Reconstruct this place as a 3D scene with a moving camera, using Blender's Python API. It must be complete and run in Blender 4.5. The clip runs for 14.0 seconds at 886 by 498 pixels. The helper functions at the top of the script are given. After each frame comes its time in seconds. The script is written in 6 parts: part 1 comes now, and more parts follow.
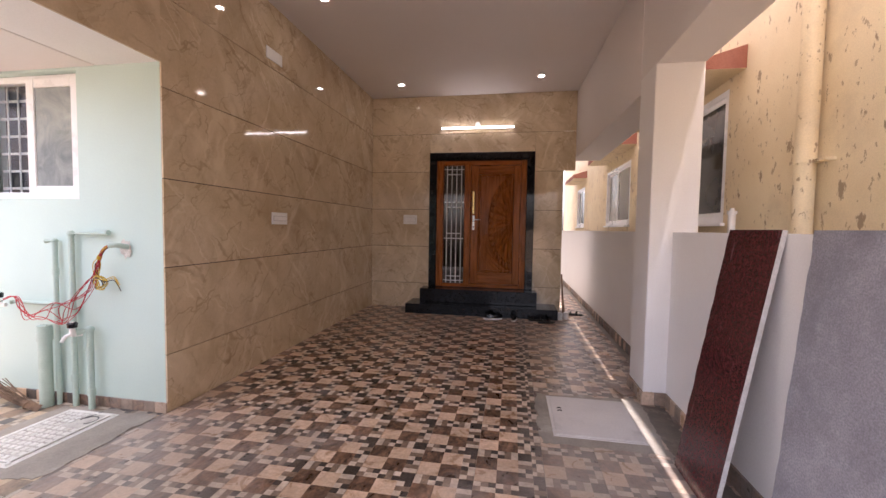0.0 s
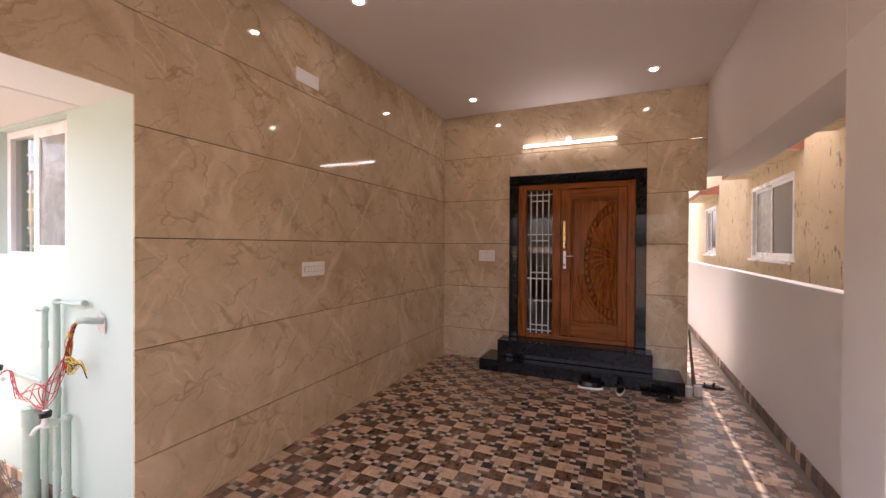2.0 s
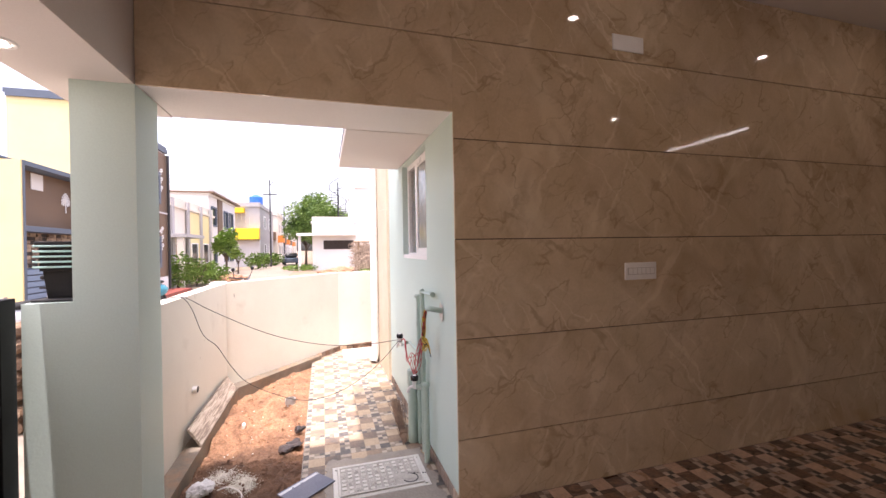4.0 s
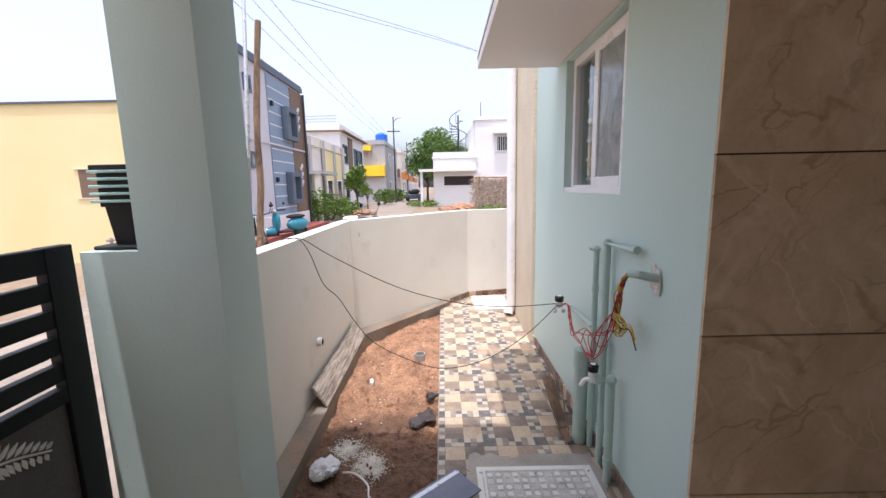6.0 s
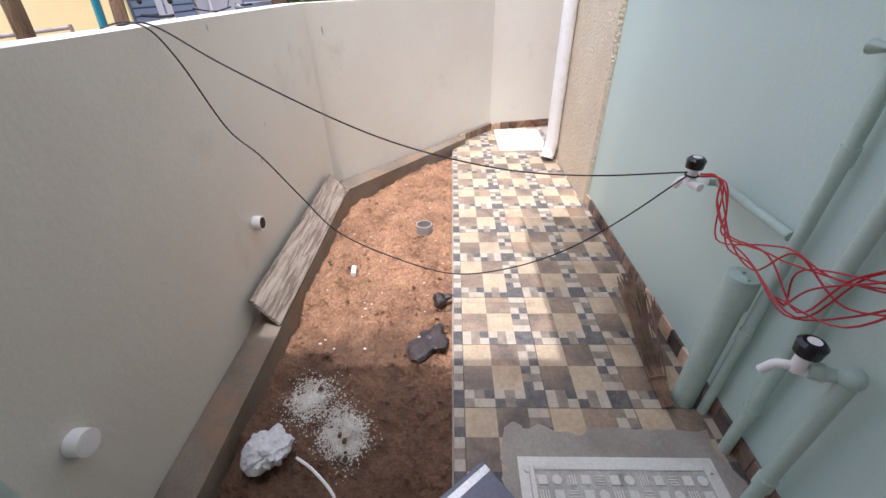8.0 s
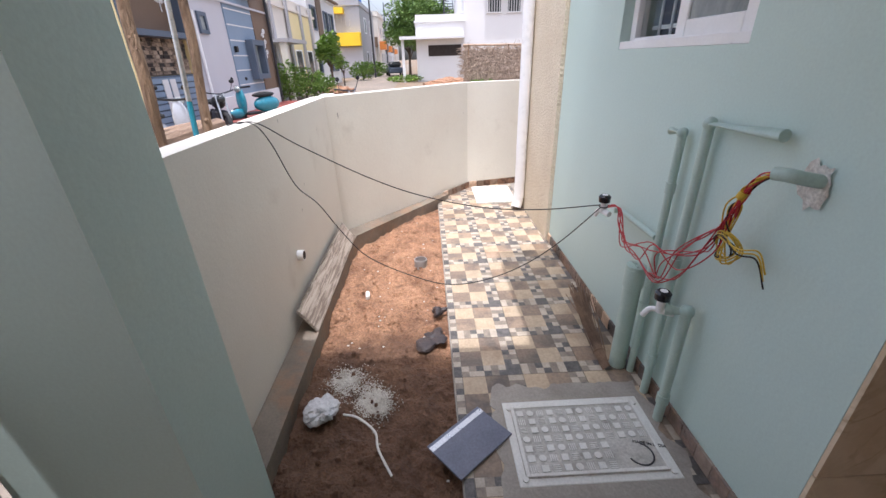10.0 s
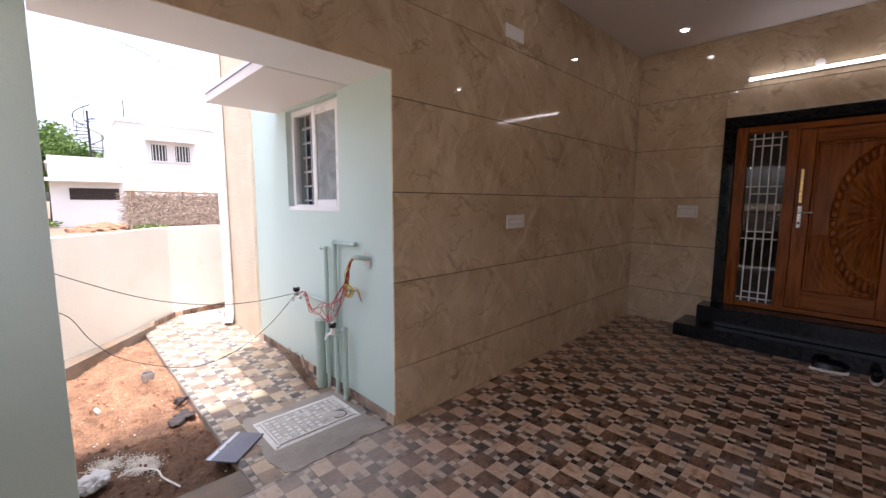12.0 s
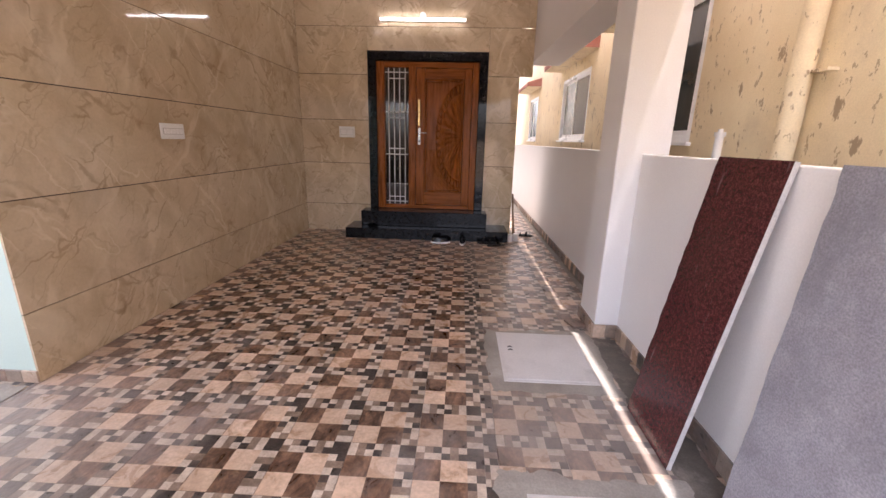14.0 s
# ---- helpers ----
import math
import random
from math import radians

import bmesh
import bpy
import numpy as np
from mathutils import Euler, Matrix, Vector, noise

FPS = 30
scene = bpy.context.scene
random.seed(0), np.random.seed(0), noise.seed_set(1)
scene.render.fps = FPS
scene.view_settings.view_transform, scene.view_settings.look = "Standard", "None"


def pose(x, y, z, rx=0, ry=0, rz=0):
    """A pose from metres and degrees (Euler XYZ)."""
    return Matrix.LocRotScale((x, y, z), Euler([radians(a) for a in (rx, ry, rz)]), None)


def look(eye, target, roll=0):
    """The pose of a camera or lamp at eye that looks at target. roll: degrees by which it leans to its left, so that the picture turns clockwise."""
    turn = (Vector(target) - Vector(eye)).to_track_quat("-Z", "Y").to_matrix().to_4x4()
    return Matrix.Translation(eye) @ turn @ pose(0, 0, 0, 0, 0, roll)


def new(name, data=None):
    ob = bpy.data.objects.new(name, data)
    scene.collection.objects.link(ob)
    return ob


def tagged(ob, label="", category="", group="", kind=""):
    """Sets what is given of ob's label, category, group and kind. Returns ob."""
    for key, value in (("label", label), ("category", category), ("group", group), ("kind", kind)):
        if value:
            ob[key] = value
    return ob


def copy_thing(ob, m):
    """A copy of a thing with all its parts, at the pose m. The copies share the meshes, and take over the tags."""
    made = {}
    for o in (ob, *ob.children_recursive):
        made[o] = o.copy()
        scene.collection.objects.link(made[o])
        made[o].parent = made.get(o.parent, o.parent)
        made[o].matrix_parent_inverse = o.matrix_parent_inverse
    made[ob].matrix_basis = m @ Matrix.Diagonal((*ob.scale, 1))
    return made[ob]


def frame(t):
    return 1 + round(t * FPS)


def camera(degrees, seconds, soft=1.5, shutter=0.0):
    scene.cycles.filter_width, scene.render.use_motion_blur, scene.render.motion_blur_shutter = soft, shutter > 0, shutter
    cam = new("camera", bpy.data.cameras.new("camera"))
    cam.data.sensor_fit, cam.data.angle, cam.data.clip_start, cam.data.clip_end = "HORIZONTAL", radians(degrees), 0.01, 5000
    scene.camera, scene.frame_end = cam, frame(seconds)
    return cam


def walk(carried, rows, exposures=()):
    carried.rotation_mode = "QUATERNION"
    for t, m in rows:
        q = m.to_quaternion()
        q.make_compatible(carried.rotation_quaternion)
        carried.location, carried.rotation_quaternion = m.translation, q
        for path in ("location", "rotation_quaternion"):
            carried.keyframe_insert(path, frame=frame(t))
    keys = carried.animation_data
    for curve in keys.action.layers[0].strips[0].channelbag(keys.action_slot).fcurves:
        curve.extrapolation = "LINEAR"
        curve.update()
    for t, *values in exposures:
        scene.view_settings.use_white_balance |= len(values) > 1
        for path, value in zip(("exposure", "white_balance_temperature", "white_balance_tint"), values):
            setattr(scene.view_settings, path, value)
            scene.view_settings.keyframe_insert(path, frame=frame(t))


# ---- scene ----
cam = camera(95.9, 14.0)
PATH = [
    (0, (2.304, -2.326, 1.294), (1.963, -0.358, 1.192), 0.9),
    (0.5, (2.348, -2.012, 1.441), (1.995, -0.045, 1.361), 0.9),
    (1, (2.381, -1.718, 1.535), (1.963, 0.238, 1.483), 0.8),
    (1.5, (2.334, -1.476, 1.599), (1.77, 0.442, 1.574), 0.6),
    (2, (2.358, -1.264, 1.566), (1.54, 0.561, 1.55), 0.3),
    (2.5, (2.405, -1.05, 1.58), (1.268, 0.595, 1.56), 0.1),
    (3, (2.321, -0.883, 1.567), (0.852, 0.474, 1.553), -0.4),
    (3.5, (2.276, -0.789, 1.567), (0.528, 0.183, 1.564), -0.8),
    (4, (2.253, -0.752, 1.55), (0.337, -0.177, 1.545), -1.0),
    (4.2, (2.193, -0.774, 1.533), (0.251, -0.297, 1.523), -0.8),
    (6.3, (1.046, -0.865, 1.518), (-0.923, -0.911, 1.169), -1.4),
    (6.5, (0.871, -0.87, 1.518), (-1.091, -0.923, 1.131), -1.4),
    (7, (0.471, -0.927, 1.475), (-1.457, -0.981, 0.945), -1.5),
    (7.5, (0.162, -0.923, 1.4), (-1.677, -0.97, 0.614), -1.4),
    (8, (0.023, -0.917, 1.294), (-1.636, -0.97, 0.179), -1.3),
    (8.2, (0.007, -0.914, 1.259), (-1.565, -0.982, 0.024), -1.4),
    (10.3, (0.872, -1.044, 1.474), (-0.997, -0.921, 0.774), -1.6),
    (10.5, (1.022, -1.088, 1.487), (-0.88, -0.893, 0.899), -1.3),
    (11, (1.4, -1.288, 1.521), (-0.509, -0.847, 1.119), -1.1),
    (11.5, (1.771, -1.434, 1.543), (-0.007, -0.572, 1.229), -0.6),
    (11.8, (1.994, -1.504, 1.545), (0.4, -0.327, 1.276), 0.2),
    (12, (2.093, -1.588, 1.537), (0.671, -0.202, 1.304), 0.2),
    (12.5, (2.218, -1.78, 1.503), (1.301, -0.01, 1.333), 0.9),
    (13, (2.27, -1.924, 1.491), (1.796, 0.014, 1.347), 1.1),
    (13.5, (2.274, -1.913, 1.443), (2.074, 0.062, 1.194), 1.3),
    (14, (2.293, -1.853, 1.353), (2.218, 0.075, 0.827), 1.4),
]
EXPOSURES = [(0, 2.58, 6450, 24), (2, 2.85, 6700, 27), (3, 2.46, 6750, 27), (4.2, 1.86, 6550, 25), (6.3, 1.24, 5950, 17), (8.2, 1.18, 5900, 17), (10.3, 1.24, 5900, 16), (11, 1.4, 5900, 17), (11.5, 1.54, 6000, 19), (12, 1.86, 6100, 21), (12.5, 2.3, 6400, 23), (13, 2.74, 6450, 24), (14, 3.05, 6250, 21)]
walk(cam, [(t, look(eye, target, roll)) for t, eye, target, roll in PATH], EXPOSURES)

# ---- world, sun and lamps ----
SUN_DIR = Vector((0.1875, -0.046, 1.0)).normalized()
world = bpy.data.worlds.new("sky")
scene.world = world
world.use_nodes = True
wn = world.node_tree.nodes
sky = wn.new("ShaderNodeTexSky")
sky.sky_type = "NISHITA"
sky.sun_disc = False
sky.sun_elevation = math.asin(SUN_DIR.z)
sky.sun_rotation = math.atan2(SUN_DIR.x, SUN_DIR.y)
sky.dust_density = 5.0
sky.ozone_density = 0.8
sky.air_density = 1.0
haze = wn.new("ShaderNodeHueSaturation")
haze.inputs["Saturation"].default_value = 0.5
world.node_tree.links.new(sky.outputs[0], haze.inputs["Color"])
world.node_tree.links.new(haze.outputs[0], wn["Background"].inputs[0])
wn["Background"].inputs[1].default_value = 0.15
sun_data = bpy.data.lights.new("sun", "SUN")
sun_data.energy, sun_data.angle, sun_data.color = 1.45, radians(0.6), (1.0, 0.96, 0.90)
sun = new("sun", sun_data)
sun.matrix_world = Matrix.Translation((0, 0, 30)) @ SUN_DIR.to_track_quat("Z", "Y").to_matrix().to_4x4()


# ---- material helpers ----
def links(m, a, b):
    m.node_tree.links.new(a, b)


def node(m, kind, **inputs):
    n = m.node_tree.nodes.new(kind)
    for k, v in inputs.items():
        n.inputs[k.replace("_", " ")].default_value = v
    return n


def rgb(c):
    return (*c, 1.0)


def surface(name, colour, second=None, rough=0.6, metal=0.0, scale=6.0, detail=6.0, low=0.35, high=0.65, bump=0.1,
            bump_scale=80.0, grain=0.12, grain_scale=120.0, spec=0.5, coat=0.0, vary=0.0, stretch=(1, 1, 1), local=False, depth=0.01, distort=0.0):
    """A mottled surface: two colours mixed by large noise, a fine grain, relief, and variation between objects."""
    m = bpy.data.materials.new(name)
    m.use_nodes = True
    b = m.node_tree.nodes["Principled BSDF"]
    if local:
        src = node(m, "ShaderNodeTexCoord").outputs["Object"]
    else:
        src = node(m, "ShaderNodeNewGeometry").outputs["Position"]
    mp = node(m, "ShaderNodeMapping")
    mp.inputs["Scale"].default_value = stretch
    links(m, src, mp.inputs["Vector"])
    pos = mp.outputs[0]
    big = node(m, "ShaderNodeTexNoise", Scale=scale, Detail=detail, Roughness=0.6, Distortion=distort)
    links(m, pos, big.inputs["Vector"])
    ramp = node(m, "ShaderNodeValToRGB")
    ramp.color_ramp.elements[0].position, ramp.color_ramp.elements[1].position = low, high
    ramp.color_ramp.elements[0].color = rgb(colour)
    ramp.color_ramp.elements[1].color = rgb(second or tuple(min(1, c * 1.12) for c in colour))
    links(m, big.outputs[0], ramp.inputs[0])
    fine = node(m, "ShaderNodeTexNoise", Scale=grain_scale, Detail=3.0)
    links(m, pos, fine.inputs["Vector"])
    val = node(m, "ShaderNodeMapRange", From_Min=0.3, From_Max=0.7, To_Min=1 - grain, To_Max=1 + grain)
    links(m, fine.outputs[0], val.inputs["Value"])
    hsv = node(m, "ShaderNodeHueSaturation")
    links(m, ramp.outputs[0], hsv.inputs["Color"])
    if vary:
        info = node(m, "ShaderNodeObjectInfo")
        r = node(m, "ShaderNodeMapRange", To_Min=1 - vary, To_Max=1 + vary)
        links(m, info.outputs["Random"], r.inputs["Value"])
        mul = node(m, "ShaderNodeMath")
        mul.operation = "MULTIPLY"
        links(m, r.outputs[0], mul.inputs[0])
        links(m, val.outputs[0], mul.inputs[1])
        links(m, mul.outputs[0], hsv.inputs["Value"])
    else:
        links(m, val.outputs[0], hsv.inputs["Value"])
    links(m, hsv.outputs[0], b.inputs["Base Color"])
    rr = node(m, "ShaderNodeMapRange", From_Min=0.3, From_Max=0.7, To_Min=max(0.02, rough * 0.8), To_Max=min(1, rough * 1.2))
    links(m, big.outputs[0], rr.inputs["Value"])
    links(m, rr.outputs[0], b.inputs["Roughness"])
    b.inputs["Metallic"].default_value = metal
    b.inputs["Specular IOR Level"].default_value = spec
    b.inputs["Coat Weight"].default_value = coat
    b.inputs["Coat Roughness"].default_value = 0.05
    if bump:
        bn = node(m, "ShaderNodeTexNoise", Scale=bump_scale, Detail=4.0)
        links(m, pos, bn.inputs["Vector"])
        bp = node(m, "ShaderNodeBump", Strength=bump, Distance=depth)
        links(m, bn.outputs[0], bp.inputs["Height"])
        links(m, bp.outputs[0], b.inputs["Normal"])
    return m


def veins(name, base, cloud, pale, dark, rough=0.12):
    """Polished beige marble: soft clouds, long slanting pale veins and thin brown cracks, shifted from slab to slab."""
    m = surface(name, base, cloud, rough=rough, scale=1.6, detail=9, low=0.34, high=0.66, bump=0.05, bump_scale=2.2, depth=0.02, grain=0.04, grain_scale=60, spec=0.5, distort=1.2)
    b = m.node_tree.nodes["Principled BSDF"]
    old = b.inputs["Base Color"].links[0].from_socket
    geo = node(m, "ShaderNodeNewGeometry")
    xyz = node(m, "ShaderNodeSeparateXYZ")
    links(m, geo.outputs["Position"], xyz.inputs[0])
    along = node(m, "ShaderNodeMath")
    along.operation = "ADD"
    links(m, xyz.outputs[0], along.inputs[0])
    links(m, xyz.outputs[1], along.inputs[1])
    info = node(m, "ShaderNodeObjectInfo")
    shift = node(m, "ShaderNodeMath")
    shift.operation = "MULTIPLY"
    shift.inputs[1].default_value = 7.0
    links(m, info.outputs["Random"], shift.inputs[0])
    face = node(m, "ShaderNodeCombineXYZ")
    links(m, along.outputs[0], face.inputs[0])
    links(m, xyz.outputs[2], face.inputs[1])
    links(m, shift.outputs[0], face.inputs[2])
    warp = node(m, "ShaderNodeTexNoise", Scale=2.2, Detail=6.0, Roughness=0.6)
    links(m, face.outputs[0], warp.inputs["Vector"])
    add = node(m, "ShaderNodeVectorMath")
    add.operation = "MULTIPLY_ADD"
    add.inputs[1].default_value = (0.26, 0.26, 0.0)
    links(m, warp.outputs["Color"], add.inputs[0])
    links(m, face.outputs[0], add.inputs[2])
    # scale, colour, half width, strength, slant in degrees, stretch along the vein
    for k, (scale, colour, width, strength, slant, run_) in enumerate((
            (1.3, dark, 0.11, 0.28, -40, 2.6), (0.9, pale, 0.045, 0.50, -58, 4.2), (1.4, pale, 0.026, 0.55, 62, 3.6),
            (1.9, dark, 0.022, 0.45, -28, 2.2), (2.6, dark, 0.014, 0.48, 38, 2.2), (2.2, pale, 0.014, 0.6, -50, 4.0), (5.0, dark, 0.030, 0.26, 48, 2.2))):
        mp = node(m, "ShaderNodeMapping")
        mp.vector_type = "TEXTURE"
        mp.inputs["Rotation"].default_value = (0, 0, radians(slant))
        mp.inputs["Location"].default_value = (k * 3.7, k * 5.3, k * 1.9)
        mp.inputs["Scale"].default_value = (run_ / 1.6, 1.0 / 1.6, 1.0)
        links(m, add.outputs[0], mp.inputs["Vector"])
        n = node(m, "ShaderNodeTexNoise", Scale=scale, Detail=3.0, Roughness=0.5)
        links(m, mp.outputs[0], n.inputs["Vector"])
        d = node(m, "ShaderNodeMath")
        d.operation = "SUBTRACT"
        d.inputs[1].default_value = 0.5
        links(m, n.outputs[0], d.inputs[0])
        a = node(m, "ShaderNodeMath")
        a.operation = "ABSOLUTE"
        links(m, d.outputs[0], a.inputs[0])
        f = node(m, "ShaderNodeMapRange", From_Min=0.0, From_Max=width, To_Min=strength, To_Max=0.0)
        f.interpolation_type = "SMOOTHSTEP"
        links(m, a.outputs[0], f.inputs["Value"])
        mask = node(m, "ShaderNodeTexNoise", Scale=1.5 + 0.4 * k, Detail=3.0)
        links(m, mp.outputs[0], mask.inputs["Vector"])
        mk = node(m, "ShaderNodeMapRange", From_Min=0.46, From_Max=0.60)
        links(m, mask.outputs[0], mk.inputs["Value"])
        mu = node(m, "ShaderNodeMath")
        mu.operation = "MULTIPLY"
        links(m, f.outputs[0], mu.inputs[0])
        links(m, mk.outputs[0], mu.inputs[1])
        mix = node(m, "ShaderNodeMix")
        mix.data_type = "RGBA"
        mix.inputs[7].default_value = rgb(colour)
        links(m, mu.outputs[0], mix.inputs[0])
        links(m, old, mix.inputs[6])
        old = mix.outputs[2]
    links(m, old, b.inputs["Base Color"])
    return stain(m, tuple(0.55 * x + 0.45 * y for x, y in zip(base, dark)), 3.2, 0.52, 0.72, 0.45, (1, 1.2, 0.9), 9.0)


def stain(m, colour, scale=3.0, low=0.6, high=0.72, strength=0.8, stretch=(1, 1, 1), detail=8.0):
    """Adds blotches of another colour, with a ragged shape of their own."""
    b = m.node_tree.nodes["Principled BSDF"]
    old = b.inputs["Base Color"].links[0].from_socket
    geo = node(m, "ShaderNodeNewGeometry")
    mp = node(m, "ShaderNodeMapping")
    mp.inputs["Scale"].default_value = stretch
    links(m, geo.outputs["Position"], mp.inputs["Vector"])
    n = node(m, "ShaderNodeTexNoise", Scale=scale, Detail=detail, Roughness=0.65)
    links(m, mp.outputs[0], n.inputs["Vector"])
    f = node(m, "ShaderNodeMapRange", From_Min=low, From_Max=high, To_Min=0.0, To_Max=strength)
    links(m, n.outputs[0], f.inputs["Value"])
    mix = node(m, "ShaderNodeMix")
    mix.data_type = "RGBA"
    mix.inputs[7].default_value = rgb(colour)
    links(m, f.outputs[0], mix.inputs[0])
    links(m, old, mix.inputs[6])
    links(m, mix.outputs[2], b.inputs["Base Color"])
    return m


def glow(name, colour, strength):
    m = bpy.data.materials.new(name)
    m.use_nodes = True
    b = m.node_tree.nodes["Principled BSDF"]
    b.inputs["Base Color"].default_value = rgb(colour)
    b.inputs["Emission Color"].default_value = rgb(colour)
    b.inputs["Emission Strength"].default_value = strength
    return m


def glass(name, colour=(0.9, 0.93, 0.92), rough=0.02, trans=1.0):
    m = bpy.data.materials.new(name)
    m.use_nodes = True
    b = m.node_tree.nodes["Principled BSDF"]
    b.inputs["Base Color"].default_value = rgb(colour)
    b.inputs["Roughness"].default_value = rough
    b.inputs["Transmission Weight"].default_value = trans
    b.inputs["IOR"].default_value = 1.45
    return m


M = {}
M["marble"] = veins("beige_marble", (0.59, 0.462, 0.302), (0.70, 0.564, 0.398), (0.82, 0.70, 0.52), (0.29, 0.185, 0.095), rough=0.05)
M["groove"] = surface("dark_groove", (0.03, 0.022, 0.018), rough=0.8)
M["ceiling"] = surface("ceiling_paint", (0.76, 0.71, 0.68), (0.79, 0.74, 0.71), rough=0.6, scale=0.8, grain=0.02, bump=0.05, bump_scale=30)
M["white"] = surface("white_wall_paint", (0.80, 0.77, 0.75), (0.84, 0.82, 0.80), rough=0.55, scale=1.2, grain=0.03, bump=0.08, bump_scale=40)
M["green"] = surface("pale_green_paint", (0.54, 0.68, 0.63), (0.58, 0.72, 0.67), rough=0.55, scale=1.0, grain=0.03, bump=0.1, bump_scale=45)
M["pipe_green"] = surface("painted_pipe_green", (0.42, 0.55, 0.49), (0.48, 0.60, 0.54), rough=0.4, scale=9, grain=0.05, bump=0.05)
M["cream"] = stain(surface("cream_wall_paint", (0.70, 0.66, 0.57), (0.75, 0.72, 0.63), rough=0.65, scale=1.4, grain=0.04, bump=0.15, bump_scale=35),
                   (0.42, 0.37, 0.28), 1.7, 0.60, 0.75, 0.4)
M["cream"] = stain(M["cream"], (0.20, 0.18, 0.15), 9.0, 0.735, 0.75, 0.7, (1, 1, 0.6), 3.0)
M["texture_cream"] = surface("textured_cream_plaster", (0.68, 0.58, 0.43), (0.74, 0.65, 0.50), rough=0.8, scale=3, grain=0.06, bump=0.9, bump_scale=55, depth=0.02)
M["cement"] = stain(surface("grey_cement", (0.27, 0.24, 0.205), (0.38, 0.345, 0.30), rough=0.75, scale=4, bump=0.3, bump_scale=50, grain=0.1),
                    (0.5, 0.47, 0.43), 5, 0.58, 0.7, 0.6)
M["neighbour"] = stain(stain(surface("peeling_yellow_paint", (0.73, 0.58, 0.36), (0.81, 0.68, 0.46), rough=0.75, scale=1.6, grain=0.06, bump=0.3, bump_scale=28),
                             (0.30, 0.20, 0.12), 6.0, 0.615, 0.65, 0.85, (1, 1.6, 0.8), 4.0), (0.45, 0.36, 0.25), 1.1, 0.58, 0.74, 0.45)
M["neighbour"] = stain(M["neighbour"], (0.36, 0.25, 0.15), 16.0, 0.64, 0.67, 0.7, (1, 1.5, 0.8), 3.0)
M["rust"] = surface("rust_red_paint", (0.30, 0.10, 0.06), (0.38, 0.15, 0.10), rough=0.7, scale=5, grain=0.15)
M["black_granite"] = surface("black_granite", (0.005, 0.005, 0.006), (0.013, 0.013, 0.015), rough=0.045, spec=0.3, scale=30, grain=0.5, grain_scale=300, bump=0.0)
M["maroon"] = stain(surface("maroon_granite", (0.040, 0.011, 0.013), (0.125, 0.036, 0.036), rough=0.16, scale=62, detail=5, low=0.3, high=0.72, grain=0.6, grain_scale=150, bump=0.06),
                    (0.45, 0.33, 0.34), 2.6, 0.62, 0.70, 0.40, (5, 9, 0.8))
M["greyslab"] = stain(surface("grey_stone_slab", (0.25, 0.24, 0.27), (0.33, 0.32, 0.35), rough=0.5, scale=7, grain=0.25, grain_scale=160, bump=0.15),
                      (0.18, 0.175, 0.20), 6, 0.5, 0.66, 0.6)
M["slab_edge"] = surface("sawn_slab_edge", (0.42, 0.40, 0.38), (0.55, 0.52, 0.5), rough=0.8, scale=20)
M["teak"] = surface("polished_teak", (0.19, 0.050, 0.006), (0.37, 0.110, 0.013), rough=0.28, scale=5, detail=8, stretch=(6, 6, 0.5), grain=0.15, grain_scale=60, bump=0.08, coat=0.0, spec=0.22)
M["teak_across"] = surface("polished_teak_rail", (0.19, 0.050, 0.006), (0.37, 0.110, 0.013), rough=0.28, scale=5, detail=8, stretch=(0.5, 6, 6), grain=0.15, grain_scale=60, bump=0.08, coat=0.0, spec=0.22)
M["upvc"] = surface("white_upvc", (0.85, 0.85, 0.85), rough=0.3, scale=3, grain=0.02, bump=0.0)
M["plastic"] = surface("white_plastic", (0.85, 0.84, 0.82), rough=0.35, scale=5, grain=0.02, bump=0.0)
M["plastic_seam"] = surface("plastic_seam", (0.55, 0.53, 0.50), rough=0.4, grain=0.03, bump=0.0)
M["plastic_dark"] = surface("grey_plastic", (0.35, 0.34, 0.33), rough=0.4, grain=0.03, bump=0.0)
M["frosted"] = surface("frosted_film_glass", (0.22, 0.25, 0.25), (0.36, 0.39, 0.38), rough=0.12, scale=5, distort=2.0, grain=0.04, bump=0.25, bump_scale=14)
M["dark_glass"] = surface("dark_window_glass", (0.035, 0.04, 0.042), (0.06, 0.065, 0.065), rough=0.08, scale=2, grain=0.02, bump=0.0)
# Dark colour gives the dimness of unlit rooms.
M["room"] = surface("unlit_room_dark", (0.12, 0.10, 0.085), rough=0.9)
M["steel"] = surface("brushed_steel", (0.55, 0.54, 0.52), rough=0.3, metal=1.0, scale=20, bump=0.0)
M["chrome_white"] = surface("painted_grille", (0.84, 0.84, 0.82), rough=0.35, scale=10, bump=0.0)
M["brass"] = surface("brass", (0.72, 0.52, 0.22), rough=0.3, metal=1.0, scale=20, bump=0.0)
M["clear"] = glass("clear_glass")
M["led"] = glow("led_disc", (1.0, 0.92, 0.82), 15.0)
M["tube"] = glow("led_tube", (1.0, 0.96, 0.93), 2.2)
M["soil"] = stain(stain(surface("red_soil", (0.23, 0.115, 0.062), (0.42, 0.235, 0.135), rough=0.95, scale=7, detail=10, grain=0.35, grain_scale=90, bump=1.0, bump_scale=26, depth=0.05),
                        (0.14, 0.07, 0.04), 4.5, 0.55, 0.68, 0.8), (0.48, 0.34, 0.22), 24, 0.64, 0.74, 0.35)
M["lime"] = surface("white_lime_powder", (0.55, 0.52, 0.46), (0.72, 0.70, 0.65), rough=0.95, scale=25, bump=0.6, bump_scale=60, grain=0.2)
